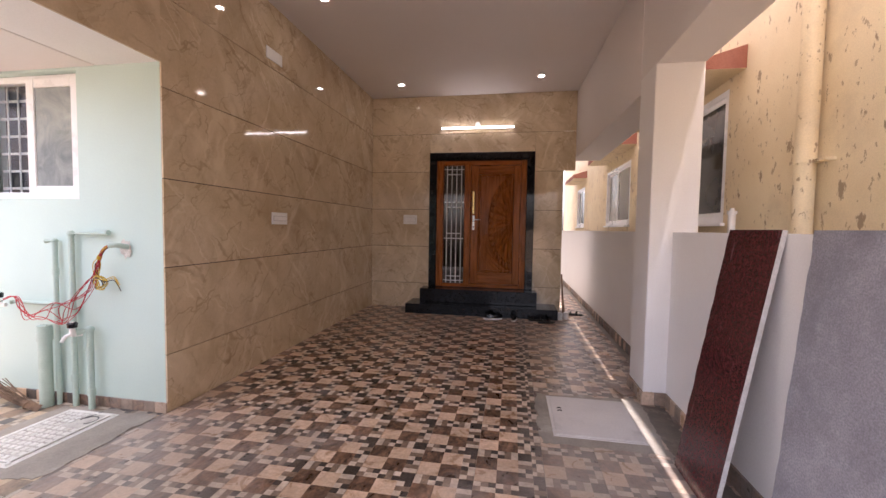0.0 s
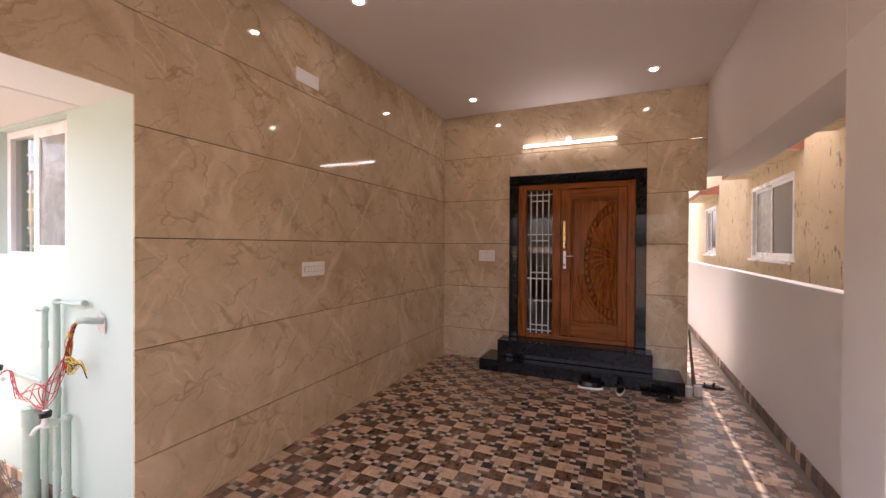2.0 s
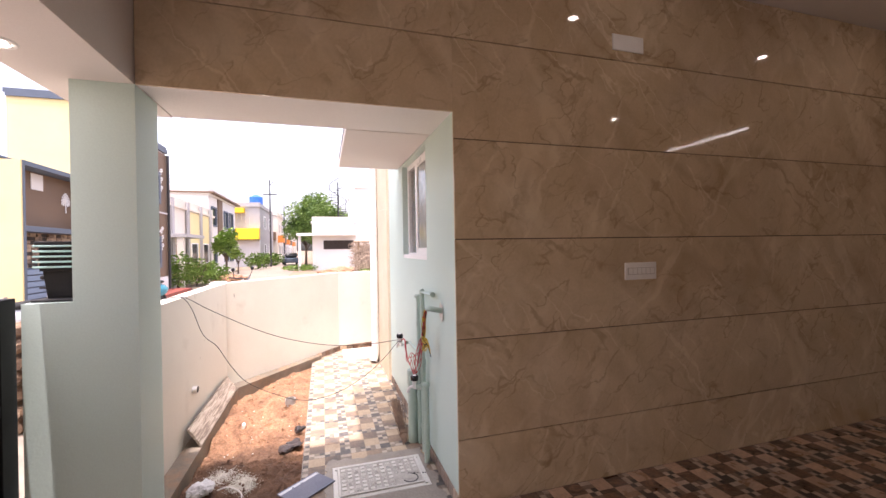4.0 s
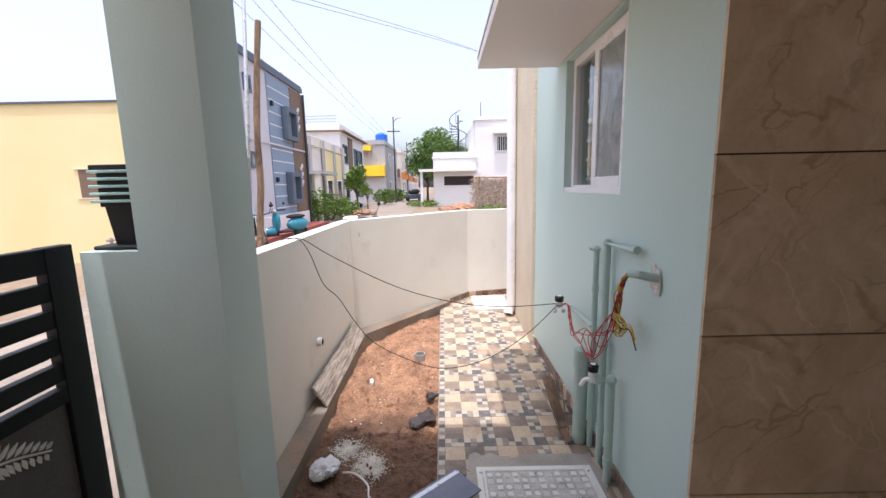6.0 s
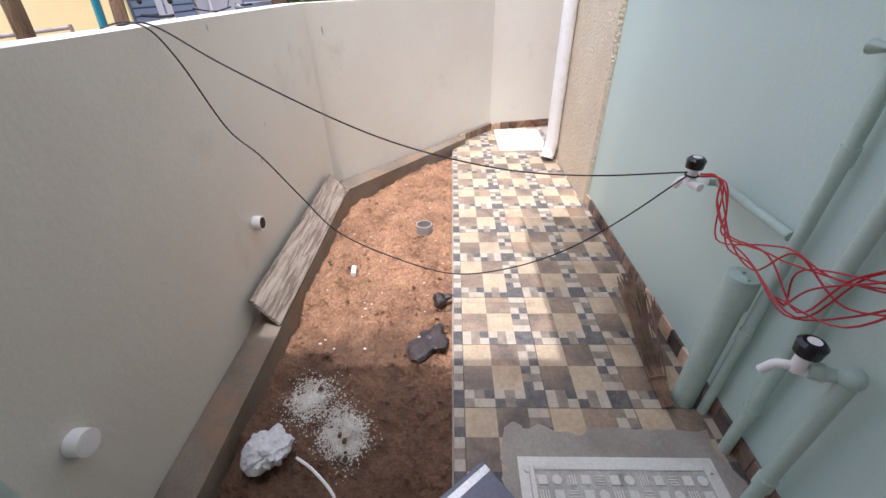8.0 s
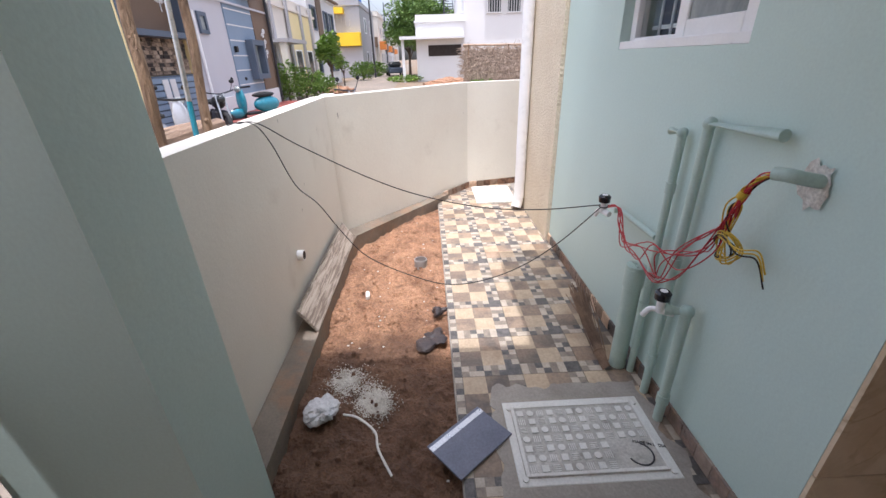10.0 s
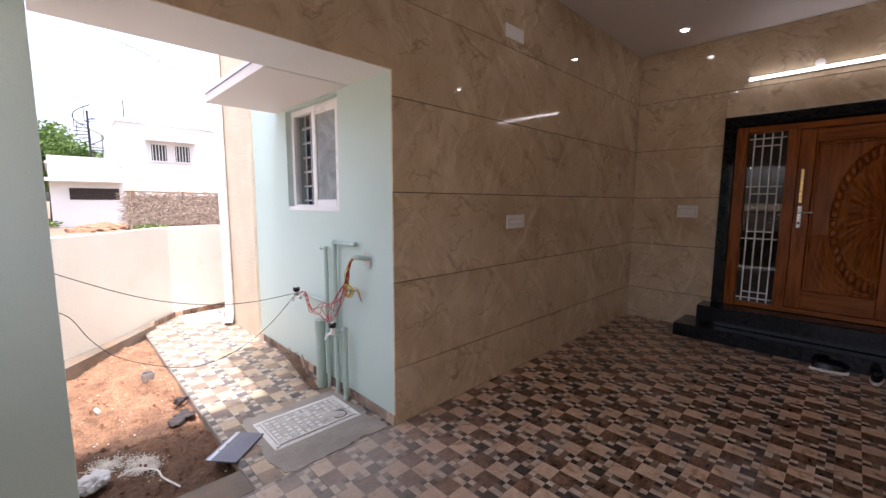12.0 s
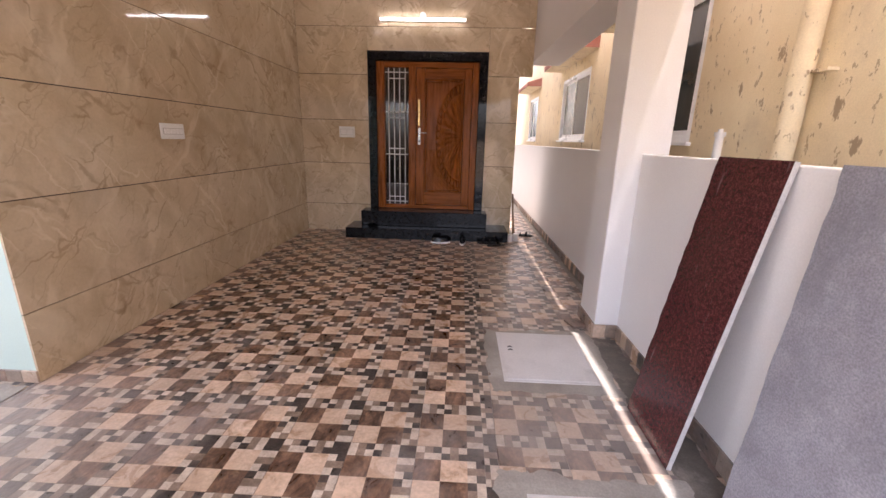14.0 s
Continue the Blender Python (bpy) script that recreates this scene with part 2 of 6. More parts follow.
M["black"] = surface("black_paint", (0.008, 0.008, 0.009), (0.014, 0.014, 0.015), rough=0.5, spec=0.3, scale=8, bump=0.03)
M["black_plastic"] = surface("black_plastic", (0.012, 0.012, 0.015), rough=0.25, bump=0.0)
M["cable_black"] = surface("black_cable", (0.012, 0.011, 0.011), rough=0.5, bump=0.0)
M["wire_red"] = surface("red_wire", (0.42, 0.02, 0.03), rough=0.4, bump=0.0)
M["wire_yellow"] = surface("yellow_wire", (0.55, 0.36, 0.03), rough=0.4, bump=0.0)
M["straw"] = surface("broom_straw", (0.10, 0.060, 0.036), (0.26, 0.17, 0.11), rough=0.8, scale=7, low=0.4, high=0.6, vary=0.25)
M["log"] = surface("weathered_log", (0.15, 0.088, 0.050), (0.36, 0.24, 0.15), rough=0.9, scale=5, detail=8, stretch=(5, 5, 0.6), bump=0.9, bump_scale=25, depth=0.03)
M["log_pale"] = surface("split_log", (0.20, 0.125, 0.08), (0.40, 0.28, 0.19), rough=0.9, scale=4, detail=8, stretch=(0.8, 7, 7), bump=0.9, bump_scale=22, depth=0.02, vary=0.2)
M["rust_pipe"] = surface("rusty_grey_pipe", (0.30, 0.25, 0.22), (0.42, 0.38, 0.35), rough=0.7, scale=12, metal=0.2)
M["stick"] = surface("dry_sticks", (0.26, 0.18, 0.12), (0.40, 0.30, 0.22), rough=0.9, scale=8, vary=0.3)
M["plank"] = surface("weathered_plank", (0.20, 0.155, 0.12), (0.46, 0.39, 0.32), rough=0.85, scale=7, detail=6, low=0.42, high=0.58, stretch=(0.7, 9, 9), distort=0.8, bump=0.7, bump_scale=30, depth=0.01)
M["leaf"] = surface("leaf_green", (0.09, 0.18, 0.03), (0.23, 0.36, 0.07), rough=0.6, scale=3, grain=0.2, grain_scale=8, vary=0.2)
M["leaf_far"] = surface("tree_leaf", (0.07, 0.14, 0.03), (0.19, 0.29, 0.07), rough=0.6, scale=0.8, grain=0.3, grain_scale=4)
M["bark"] = surface("bark", (0.10, 0.07, 0.05), rough=0.9, scale=6)
M["road"] = surface("dusty_road", (0.19, 0.155, 0.12), (0.26, 0.215, 0.17), rough=0.95, scale=0.4, detail=9, grain=0.15, grain_scale=6, bump=0.4, bump_scale=5, depth=0.05)
M["ground"] = stain(surface("dry_ground", (0.17, 0.12, 0.075), (0.25, 0.18, 0.12), rough=0.95, scale=0.5, detail=9, grain=0.2, grain_scale=5),
                    (0.10, 0.13, 0.04), 0.25, 0.55, 0.7, 0.6)
M["thatch"] = surface("dry_palm_thatch", (0.22, 0.16, 0.12), (0.46, 0.36, 0.28), rough=0.95, scale=6, grain=0.4, grain_scale=20, bump=1.0, bump_scale=12, depth=0.08, vary=0.3)
M["yellow_paint"] = surface("pale_yellow_paint", (0.74, 0.60, 0.30), (0.78, 0.65, 0.36), rough=0.7, scale=0.5, grain=0.02)
M["lilac_paint"] = surface("pale_grey_paint", (0.52, 0.51, 0.54), (0.56, 0.55, 0.58), rough=0.7, scale=0.6, grain=0.02)
M["blue_paint"] = surface("slate_blue_paint", (0.20, 0.27, 0.36), (0.24, 0.31, 0.40), rough=0.7, scale=0.6, grain=0.03)
M["slate"] = surface("dark_slate_paint", (0.085, 0.11, 0.15), rough=0.6, scale=1)
M["brown_paint"] = surface("brown_wall_paint", (0.15, 0.095, 0.06), (0.18, 0.12, 0.08), rough=0.7, scale=0.8)
M["house_white"] = stain(surface("white_house_paint", (0.70, 0.69, 0.68), (0.74, 0.73, 0.72), rough=0.7, scale=0.3, grain=0.02), (0.5, 0.48, 0.45), 0.5, 0.62, 0.8, 0.4, (1, 1, 0.4))
M["house_cream"] = surface("cream_house_paint", (0.62, 0.57, 0.50), rough=0.7, scale=0.4)
M["house_grey"] = surface("grey_house_paint", (0.36, 0.35, 0.36), rough=0.7, scale=0.4)
M["bright_yellow"] = surface("bright_yellow_paint", (0.80, 0.52, 0.02), rough=0.6, scale=1)
M["stone_pale"] = surface("pale_cladding_stone", (0.30, 0.22, 0.15), (0.46, 0.36, 0.27), rough=0.8, scale=9)
M["stone_clad"] = surface("stone_cladding", (0.10, 0.07, 0.05), (0.30, 0.22, 0.16), rough=0.8, scale=9, detail=2, stretch=(1, 1, 4), low=0.4, high=0.6)
M["tank_blue"] = surface("blue_tank_plastic", (0.02, 0.13, 0.55), rough=0.4)
M["dark_metal"] = surface("dark_metal", (0.05, 0.05, 0.055), rough=0.5, metal=0.6)
M["rubber"] = surface("rubber", (0.015, 0.015, 0.015), rough=0.8)
M["teal"] = surface("teal_scooter_paint", (0.02, 0.20, 0.27), rough=0.25, coat=0.5, bump=0.0)
M["silver"] = surface("silver_scooter_paint", (0.42, 0.43, 0.45), rough=0.3, coat=0.4, bump=0.0)
M["red_oxide"] = surface("red_oxide_plinth", (0.22, 0.05, 0.035), rough=0.7)
M["brick"] = surface("brick", (0.36, 0.16, 0.10), (0.42, 0.22, 0.14), rough=0.9, scale=10, vary=0.2)
M["orange"] = surface("orange_paint", (0.6, 0.2, 0.04), rough=0.7)
M["cover_white"] = stain(surface("white_cover", (0.62, 0.59, 0.57), (0.70, 0.67, 0.65), rough=0.6, scale=3, grain=0.05, bump=0.1), (0.42, 0.40, 0.38), 4, 0.58, 0.72, 0.5)
M["cover_frp"] = stain(surface("moulded_cover", (0.70, 0.69, 0.64), (0.78, 0.77, 0.73), rough=0.6, scale=6, grain=0.08, bump=0.1), (0.48, 0.44, 0.36), 7, 0.56, 0.70, 0.5)
# Recess coloured darker than rim and studs to bring out the relief.
M["cover_dirt"] = stain(surface("dark_cover_lid", (0.42, 0.40, 0.36), (0.58, 0.56, 0.51), rough=0.7, scale=9, grain=0.15, bump=0.2), (0.16, 0.14, 0.11), 14, 0.55, 0.68, 0.6)
M["foil"] = surface("grey_plastic_bag", (0.60, 0.61, 0.63), rough=0.3, scale=14, bump=0.6, bump_scale=30)
M["solar_sheet"] = surface("blue_grey_sheet", (0.13, 0.14, 0.19), (0.17, 0.18, 0.23), rough=0.35, scale=6, bump=0.03)

M["wet_cement"] = stain(surface("damp_cement", (0.15, 0.12, 0.09), (0.24, 0.20, 0.155), rough=0.7, scale=4, bump=0.3, bump_scale=50, grain=0.1), (0.30, 0.17, 0.09), 5, 0.5, 0.66, 0.6)
M["cement_damp"] = stain(surface("dirty_wet_cement", (0.09, 0.075, 0.062), (0.20, 0.17, 0.14), rough=0.55, scale=5, detail=8, bump=0.35, bump_scale=40, grain=0.15), (0.34, 0.29, 0.25), 6, 0.55, 0.7, 0.7)
M["gate_grey"] = surface("grey_gate_sheet", (0.10, 0.095, 0.09), (0.13, 0.125, 0.12), rough=0.5, scale=3, bump=0.05)
M["rag"] = surface("dark_plastic_scrap", (0.025, 0.02, 0.022), (0.07, 0.05, 0.045), rough=0.5, scale=25, bump=0.6, bump_scale=50)
M["fin_glass"] = surface("green_glass_fin", (0.36, 0.55, 0.52), rough=0.08, bump=0.0)

# floor tile squares
M["t_light"] = stain(surface("tile_light_square", (0.47, 0.31, 0.20), (0.70, 0.52, 0.38), rough=0.30, scale=7, detail=9, distort=1.2, low=0.3, high=0.7, grain=0.12, grain_scale=60, bump=0.35, bump_scale=34, vary=0.14),
                     (0.34, 0.19, 0.11), 11, 0.60, 0.70, 0.55)
M["t_brown"] = stain(surface("tile_brown_square", (0.070, 0.036, 0.022), (0.27, 0.150, 0.092), rough=0.32, scale=9, detail=9, distort=1.6, low=0.38, high=0.66, grain=0.25, grain_scale=70, bump=0.6, bump_scale=30, vary=0.2, stretch=(1, 0.6, 1)),
                     (0.38, 0.25, 0.165), 14, 0.62, 0.72, 0.6)
M["t_pale"] = surface("tile_pale_small", (0.44, 0.35, 0.27), (0.66, 0.55, 0.44), rough=0.34, scale=22, grain=0.12, bump=0.2, vary=0.14)
M["t_grey"] = surface("tile_tan_small", (0.17, 0.115, 0.080), (0.30, 0.215, 0.155), rough=0.34, scale=22, grain=0.15, bump=0.2, vary=0.2)
M["t_dark"] = surface("tile_dark_small", (0.030, 0.023, 0.020), (0.085, 0.062, 0.050), rough=0.32, scale=18, grain=0.25, bump=0.3, vary=0.25)
M["w_light"] = surface("walkway_light_square", (0.43, 0.325, 0.215), (0.57, 0.45, 0.31), rough=0.5, scale=9, detail=7, grain=0.1, grain_scale=70, bump=0.15, bump_scale=60, vary=0.12)
M["w_brown"] = surface("walkway_brown_square", (0.135, 0.108, 0.088), (0.36, 0.26, 0.18), rough=0.5, scale=5, distort=0.6, detail=8, grain=0.15, grain_scale=70, bump=0.2, bump_scale=60, vary=0.25)
M["w_pale"] = surface("walkway_pale_small", (0.430, 0.361, 0.284), (0.533, 0.464, 0.370), rough=0.5, scale=22, grain=0.1, bump=0.1, vary=0.12)
M["w_grey"] = surface("walkway_grey_small", (0.20, 0.165, 0.13), (0.33, 0.275, 0.215), rough=0.5, scale=22, grain=0.1, bump=0.1, vary=0.15)
M["w_dark"] = surface("walkway_dark_small", (0.075, 0.07, 0.066), (0.16, 0.145, 0.135), rough=0.5, scale=25, grain=0.2, bump=0.1, vary=0.25)
for key in ("w_light", "w_brown", "w_pale"):
    stain(M[key], (0.30, 0.18, 0.10), 5.0, 0.54, 0.70, 0.55)
    stain(M[key], (0.19, 0.175, 0.16), 1.6, 0.54, 0.72, 0.5)
for key in ("t_light", "t_brown", "t_pale", "t_grey", "t_dark"):
    stain(M[key], (0.42, 0.37, 0.34), 1.3, 0.52, 0.74, 0.45)


def dust_or_shade(m, centre, inner, outer, strength, colour=(0.52, 0.48, 0.46)):
    """A ragged-edged patch round a spot: cement dust on tiles, darker tone on soil."""
    b = m.node_tree.nodes["Principled BSDF"]
    old = b.inputs["Base Color"].links[0].from_socket
    geo = node(m, "ShaderNodeNewGeometry")
    warp = node(m, "ShaderNodeTexNoise", Scale=2.2, Detail=8.0)
    links(m, geo.outputs["Position"], warp.inputs["Vector"])
    add = node(m, "ShaderNodeVectorMath")
    add.operation = "MULTIPLY_ADD"
    add.inputs[1].default_value = (0.9, 0.9, 0.0)
    links(m, warp.outputs["Color"], add.inputs[0])
    links(m, geo.outputs["Position"], add.inputs[2])
    sc = node(m, "ShaderNodeVectorMath")
    sc.operation = "MULTIPLY"
    sc.inputs[1].default_value = (1.0, centre[2], 0.0)
    links(m, add.outputs[0], sc.inputs[0])
    d = node(m, "ShaderNodeVectorMath")
    d.operation = "DISTANCE"
    d.inputs[1].default_value = (centre[0] + 0.45, (centre[1] + 0.45) * centre[2], 0.0)
    links(m, sc.outputs[0], d.inputs[0])
    f = node(m, "ShaderNodeMapRange", From_Min=inner, From_Max=outer, To_Min=strength, To_Max=0.0)
    f.interpolation_type = "SMOOTHSTEP"
    links(m, d.outputs["Value"], f.inputs["Value"])
    mix = node(m, "ShaderNodeMix")
    mix.data_type = "RGBA"
    mix.inputs[7].default_value = rgb(colour)
    links(m, f.outputs[0], mix.inputs[0])
    links(m, old, mix.inputs[6])
    links(m, mix.outputs[2], b.inputs["Base Color"])


for key in ("t_light", "t_brown", "t_pale", "t_grey", "t_dark"):
    dust_or_shade(M[key], (0.0, -0.6, 1.0), 0.3, 1.4, 0.42, (0.48, 0.42, 0.38))
    dust_or_shade(M[key], (3.0, 1.5, 0.35), 0.2, 0.75, 0.30, (0.45, 0.39, 0.35))
    dust_or_shade(M[key], (3.0, -0.15, 1.0), 0.25, 0.75, 0.5, (0.36, 0.32, 0.29))
# Darkens the earth within the carport's shadow: damp and shade in one colour.
dust_or_shade(M["soil"], (-0.45, -1.45, 1.0), 0.55, 0.95, 0.75, (0.075, 0.04, 0.024))


# ---- mesh helpers ----
def box(bm, x0, y0, z0, x1, y1, z1, bevel=0.0):
    r = bmesh.ops.create_cube(bm, size=1.0)
    vs = r["verts"]
    bmesh.ops.scale(bm, vec=(abs(x1 - x0), abs(y1 - y0), abs(z1 - z0)), verts=vs)
    bmesh.ops.translate(bm, vec=((x0 + x1) / 2, (y0 + y1) / 2, (z0 + z1) / 2), verts=vs)
    if bevel:
        es = list({e for v in vs for e in v.link_edges})
        bmesh.ops.bevel(bm, geom=es, offset=bevel, segments=1, affect="EDGES", profile=0.5)
    return bm


def boxed(*a, bevel=0.0):
    return box(bmesh.new(), *a, bevel=bevel)


def prism(pts, z0, z1):
    """An upright prism over a plan outline."""
    bm = bmesh.new()
    lo = [bm.verts.new((x, y, z0)) for x, y in pts]
    hi = [bm.verts.new((x, y, z1)) for x, y in pts]
    n = len(pts)
    for i in range(n):
        bm.faces.new((lo[i], lo[(i + 1) % n], hi[(i + 1) % n], hi[i]))
    bm.faces.new(hi)
    bm.faces.new(lo[::-1])
    bmesh.ops.recalc_face_normals(bm, faces=bm.faces)
    return bm


def rod(bm, p, q, r, r2=None, seg=16):
    p, q = Vector(p), Vector(q)
    d = q - p
    res = bmesh.ops.create_cone(bm, cap_ends=True, segments=seg, radius1=r, radius2=r if r2 is None else r2, depth=d.length)
    m = Matrix.Translation((p + q) / 2) @ d.to_track_quat("Z", "Y").to_matrix().to_4x4()
    bmesh.ops.transform(bm, matrix=m, verts=res["verts"])
    return bm


def ball(bm, c, r, sx=1, sy=1, sz=1, sub=2):
    res = bmesh.ops.create_icosphere(bm, subdivisions=sub, radius=r)
    bmesh.ops.scale(bm, vec=(sx, sy, sz), verts=res["verts"])
    bmesh.ops.translate(bm, vec=c, verts=res["verts"])
    return bm


def smooth_path(pts, n=8):
    """A Catmull-Rom curve through the points."""
    p = [Vector(q) for q in pts]
    p = [2 * p[0] - p[1]] + p + [2 * p[-1] - p[-2]]
    out = []
    for i in range(1, len(p) - 2):
        for k in range(n):
            t = k / n
            a, b, c, d = p[i - 1], p[i], p[i + 1], p[i + 2]
            out.append(0.5 * ((2 * b) + (c - a) * t + (2 * a - 5 * b + 4 * c - d) * t * t + (3 * b - a - 3 * c + d) * t ** 3))
    out.append(p[-2])
    return out


def tube(bm, pts, r, seg=14, n=8, taper=1.0):
    path = smooth_path(pts, n) if n > 1 else [Vector(q) for q in pts]
    rings = []
    side = None
    for i, c in enumerate(path):
        d = (path[min(i + 1, len(path) - 1)] - path[max(i - 1, 0)]).normalized()
        if side is None:
            side = d.orthogonal().normalized()
        else:
            side = (side - d * side.dot(d)).normalized()
        up = d.cross(side)
        rr = r * (1 + (taper - 1) * i / (len(path) - 1))
        rings.append([bm.verts.new(c + (side * math.cos(2 * math.pi * k / seg) + up * math.sin(2 * math.pi * k / seg)) * rr) for k in range(seg)])
    for a, b in zip(rings, rings[1:]):
        for k in range(seg):
            bm.faces.new((a[k], a[(k + 1) % seg], b[(k + 1) % seg], b[k]))
    bm.faces.new(rings[0][::-1])
    bm.faces.new(rings[-1])
    return bm


def shade(me, angle=29):
    me.polygons.foreach_set("use_smooth", [True] * len(me.polygons))
    me.set_sharp_from_angle(angle=radians(angle))


def mesh_of(name, bm, mats):
    me = bpy.data.meshes.new(name)
    bm.to_mesh(me)
    bm.free()
    for m in (mats if isinstance(mats, (list, tuple)) else [mats]):
        me.materials.append(M[m])
    shade(me)
    return me


def part(name, bm, mat, parent, label=""):
    ob = new(name, mesh_of(name, bm, mat))
    ob.parent = parent
    if label:
        tagged(ob, label)
    return ob


def thing(name, label, category, at=(0, 0, 0), group="", turn=0):
    """An Empty at the base of a thing; its parts are built round it."""
    ob = new(name)
    ob.empty_display_size = 0.05
    ob.matrix_basis = pose(*at, 0, 0, turn)
    return tagged(ob, label, category, group)


def single(name, bm, mat, label, category, group="", kind="", at=(0, 0, 0), turn=0):
    ob = new(name, mesh_of(name, bm, mat))
    ob.matrix_basis = pose(*at, 0, 0, turn)
    return tagged(ob, label, category, group, kind)


def structure(name, bm, mat, label):
    return tagged(new(name, mesh_of(name, bm, mat)), label, name.split("_")[0], "", "structure")

# ---- structure: carport ----
ROOF = 3.4
SOFFIT = 2.36
BACK = 4.04
FRONT = -1.6
GAP = 0.003

# clad side wall and its lintel over the opening to the yard
wall_left = structure("wall_left", boxed(-0.20, 0.006, -0.1, -0.012, BACK + 0.012, ROOF), "groove", "house side wall behind polished beige marble tiles")
lintel = structure("wall_lintel", boxed(-0.51, FRONT, SOFFIT + 0.004, -0.012, 0.004, 3.1), "white", "white painted lintel slab over the yard opening, tiled inside")
for z0, z1 in ((-0.06, 0.4), (0.4, 1.0), (1.0, 1.6), (1.6, 2.2)):
    part("tile", boxed(-0.012, 0.0, z0 + GAP, 0.0, BACK, z1 - GAP), "marble", wall_left)
for z0, z1 in ((2.2, 2.8), (2.8, ROOF)):
    part("tile", boxed(-0.012, 0.0, z0 + GAP, 0.0, BACK, z1 - GAP), "marble", wall_left)
    part("tile", boxed(-0.012, FRONT, max(z0 + GAP, SOFFIT), 0.0, -0.0004, z1 - GAP), "marble", lintel)
structure("wall_parapet", boxed(-0.2, FRONT, 3.104, -0.016, BACK, ROOF + 0.1), "white", "white roof edge above the lintel")

# back wall with the door opening
DX0, DX1, DZ0, DZ1 = 0.97, 2.62, 0.36, 2.50
wb = bmesh.new()
box(wb, -0.2, BACK + 0.012, -0.1, DX0, BACK + 0.2, ROOF)
box(wb, DX1, BACK + 0.012, -0.1, 3.04, BACK + 0.2, ROOF)
box(wb, DX0, BACK + 0.012, DZ1, DX1, BACK + 0.2, ROOF)
box(wb, DX0, BACK + 0.012, -0.1, DX1, BACK + 0.2, DZ0 - 0.01)
wall_back = structure("wall_back", wb, "groove", "entrance wall behind polished beige marble tiles")
for z0, z1 in ((-0.06, 0.4), (0.4, 1.0), (1.0, 1.6), (1.6, 2.2), (2.2, 2.8), (2.8, ROOF)):
    if z0 < DZ1 - 0.1:
        top = min(z1 - GAP, DZ1)
        part("tile", boxed(0.001, BACK, z0 + GAP, DX0 - 0.002, BACK + 0.012, z1 - GAP), "marble", wall_back)
        part("tile", boxed(DX1 + 0.002, BACK, z0 + GAP, 3.05 if z0 < 2.2 else 3.22, BACK + 0.012, z1 - GAP), "marble", wall_back)
        if z1 > DZ1:
            part("tile", boxed(DX0, BACK, DZ1 + 0.002, DX1, BACK + 0.012, z1 - GAP), "marble", wall_back)
    else:
        part("tile", boxed(0.001, BACK, z0 + GAP, 3.22, BACK + 0.012, z1 - GAP), "marble", wall_back)
structure("wall_house_side", boxed(2.84, BACK + 0.204, -0.1, 3.046, 11.0, 3.5), "white", "white painted house wall along the side passage")

# ceiling, beams, pillars
structure("ceiling", boxed(-0.2, FRONT, ROOF + 0.002, 3.66, BACK + 0.3, ROOF + 0.16), "ceiling", "smooth off-white painted carport ceiling")
structure("beam_right_back", prism([(3.30, 1.2), (3.63, 1.2), (3.63, BACK + 0.3), (3.22, BACK + 0.3)], 2.40, ROOF), "ceiling", "off-white painted concrete beam above the side passage")
structure("beam_right_front", boxed(3.305, -2.7, 2.51, 3.63, 1.196, ROOF), "ceiling", "off-white painted concrete beam beside the boundary wall")
structure("beam_front", boxed(-0.51, -2.03, SOFFIT, 3.30, FRONT - 0.004, 3.5), "ceiling", "off-white painted front beam with a flat soffit")
structure("pillar_right", boxed(3.30, 0.85, -0.05, 3.63, 1.2, 2.52, bevel=0.006), "white", "white painted square pillar at the boundary wall")
structure("pillar_gate", box(boxed(-0.27, -1.86, -0.1, 0.0, FRONT - 0.002, SOFFIT), -0.27, -2.05, -0.1, 0.0, -1.86, 1.33), "green", "pale green painted pillar and gate pier")

# Unseen slab, added to keep direct sun off much of the passage.
structure("roof_overhang", boxed(3.052, BACK + 0.304, ROOF + 0.002, 3.42, 11.0, ROOF + 0.16), "ceiling", "unseen off-white slab added above the side passage to cut the sun")

# boundary on the passage side
structure("wall_boundary_front", boxed(3.46, -3.2, -0.1, 3.58, 0.848, 1.295, bevel=0.004), "white", "white painted waist-high boundary wall")
structure("wall_boundary_back", boxed(3.55, 1.202, -0.1, 3.66, 11.0, 1.295, bevel=0.004), "white", "white painted boundary wall of the side passage")
structure("wall_passage_end", boxed(3.05, 10.9, -0.1, 3.55, 11.0, 2.0), "white", "white wall closing the side passage")

# green house wall with its window
WX0, WX1, WZ0, WZ1 = -1.60, -0.68, 1.46, 2.345
gw = bmesh.new()
box(gw, -2.45, 0.0, -0.1, WX0, 0.2, 3.5)
box(gw, WX1, 0.0, -0.1, -0.0135, 0.2, 3.5)
box(gw, WX0, 0.0, -0.1, WX1, 0.2, WZ0)
box(gw, WX0, 0.0, WZ1, WX1, 0.2, 3.5)
structure("wall_green", gw, "green", "pale green painted house wall facing the yard")
structure("wall_cream", box(boxed(-3.36, -0.03, -0.1, -2.454, 0.2, 3.8), -3.36, 0.2, -0.1, -3.26, 3.2, 3.8), "texture_cream", "rough textured cream plaster house wall")
shade_slab = structure("sunshade", boxed(-1.80, -0.59, SOFFIT, -0.515, -0.004, 2.47, bevel=0.003), "ceiling", "off-white concrete sunshade slab over the window")
part("drip_line", boxed(-1.804, -0.594, 2.425, -0.52, -0.589, 2.432), "slate", shade_slab, "dark painted groove line")
part("drip_line", boxed(-1.8045, -0.589, 2.425, -1.7995, -0.01, 2.432), "slate", shade_slab, "dark painted groove line")
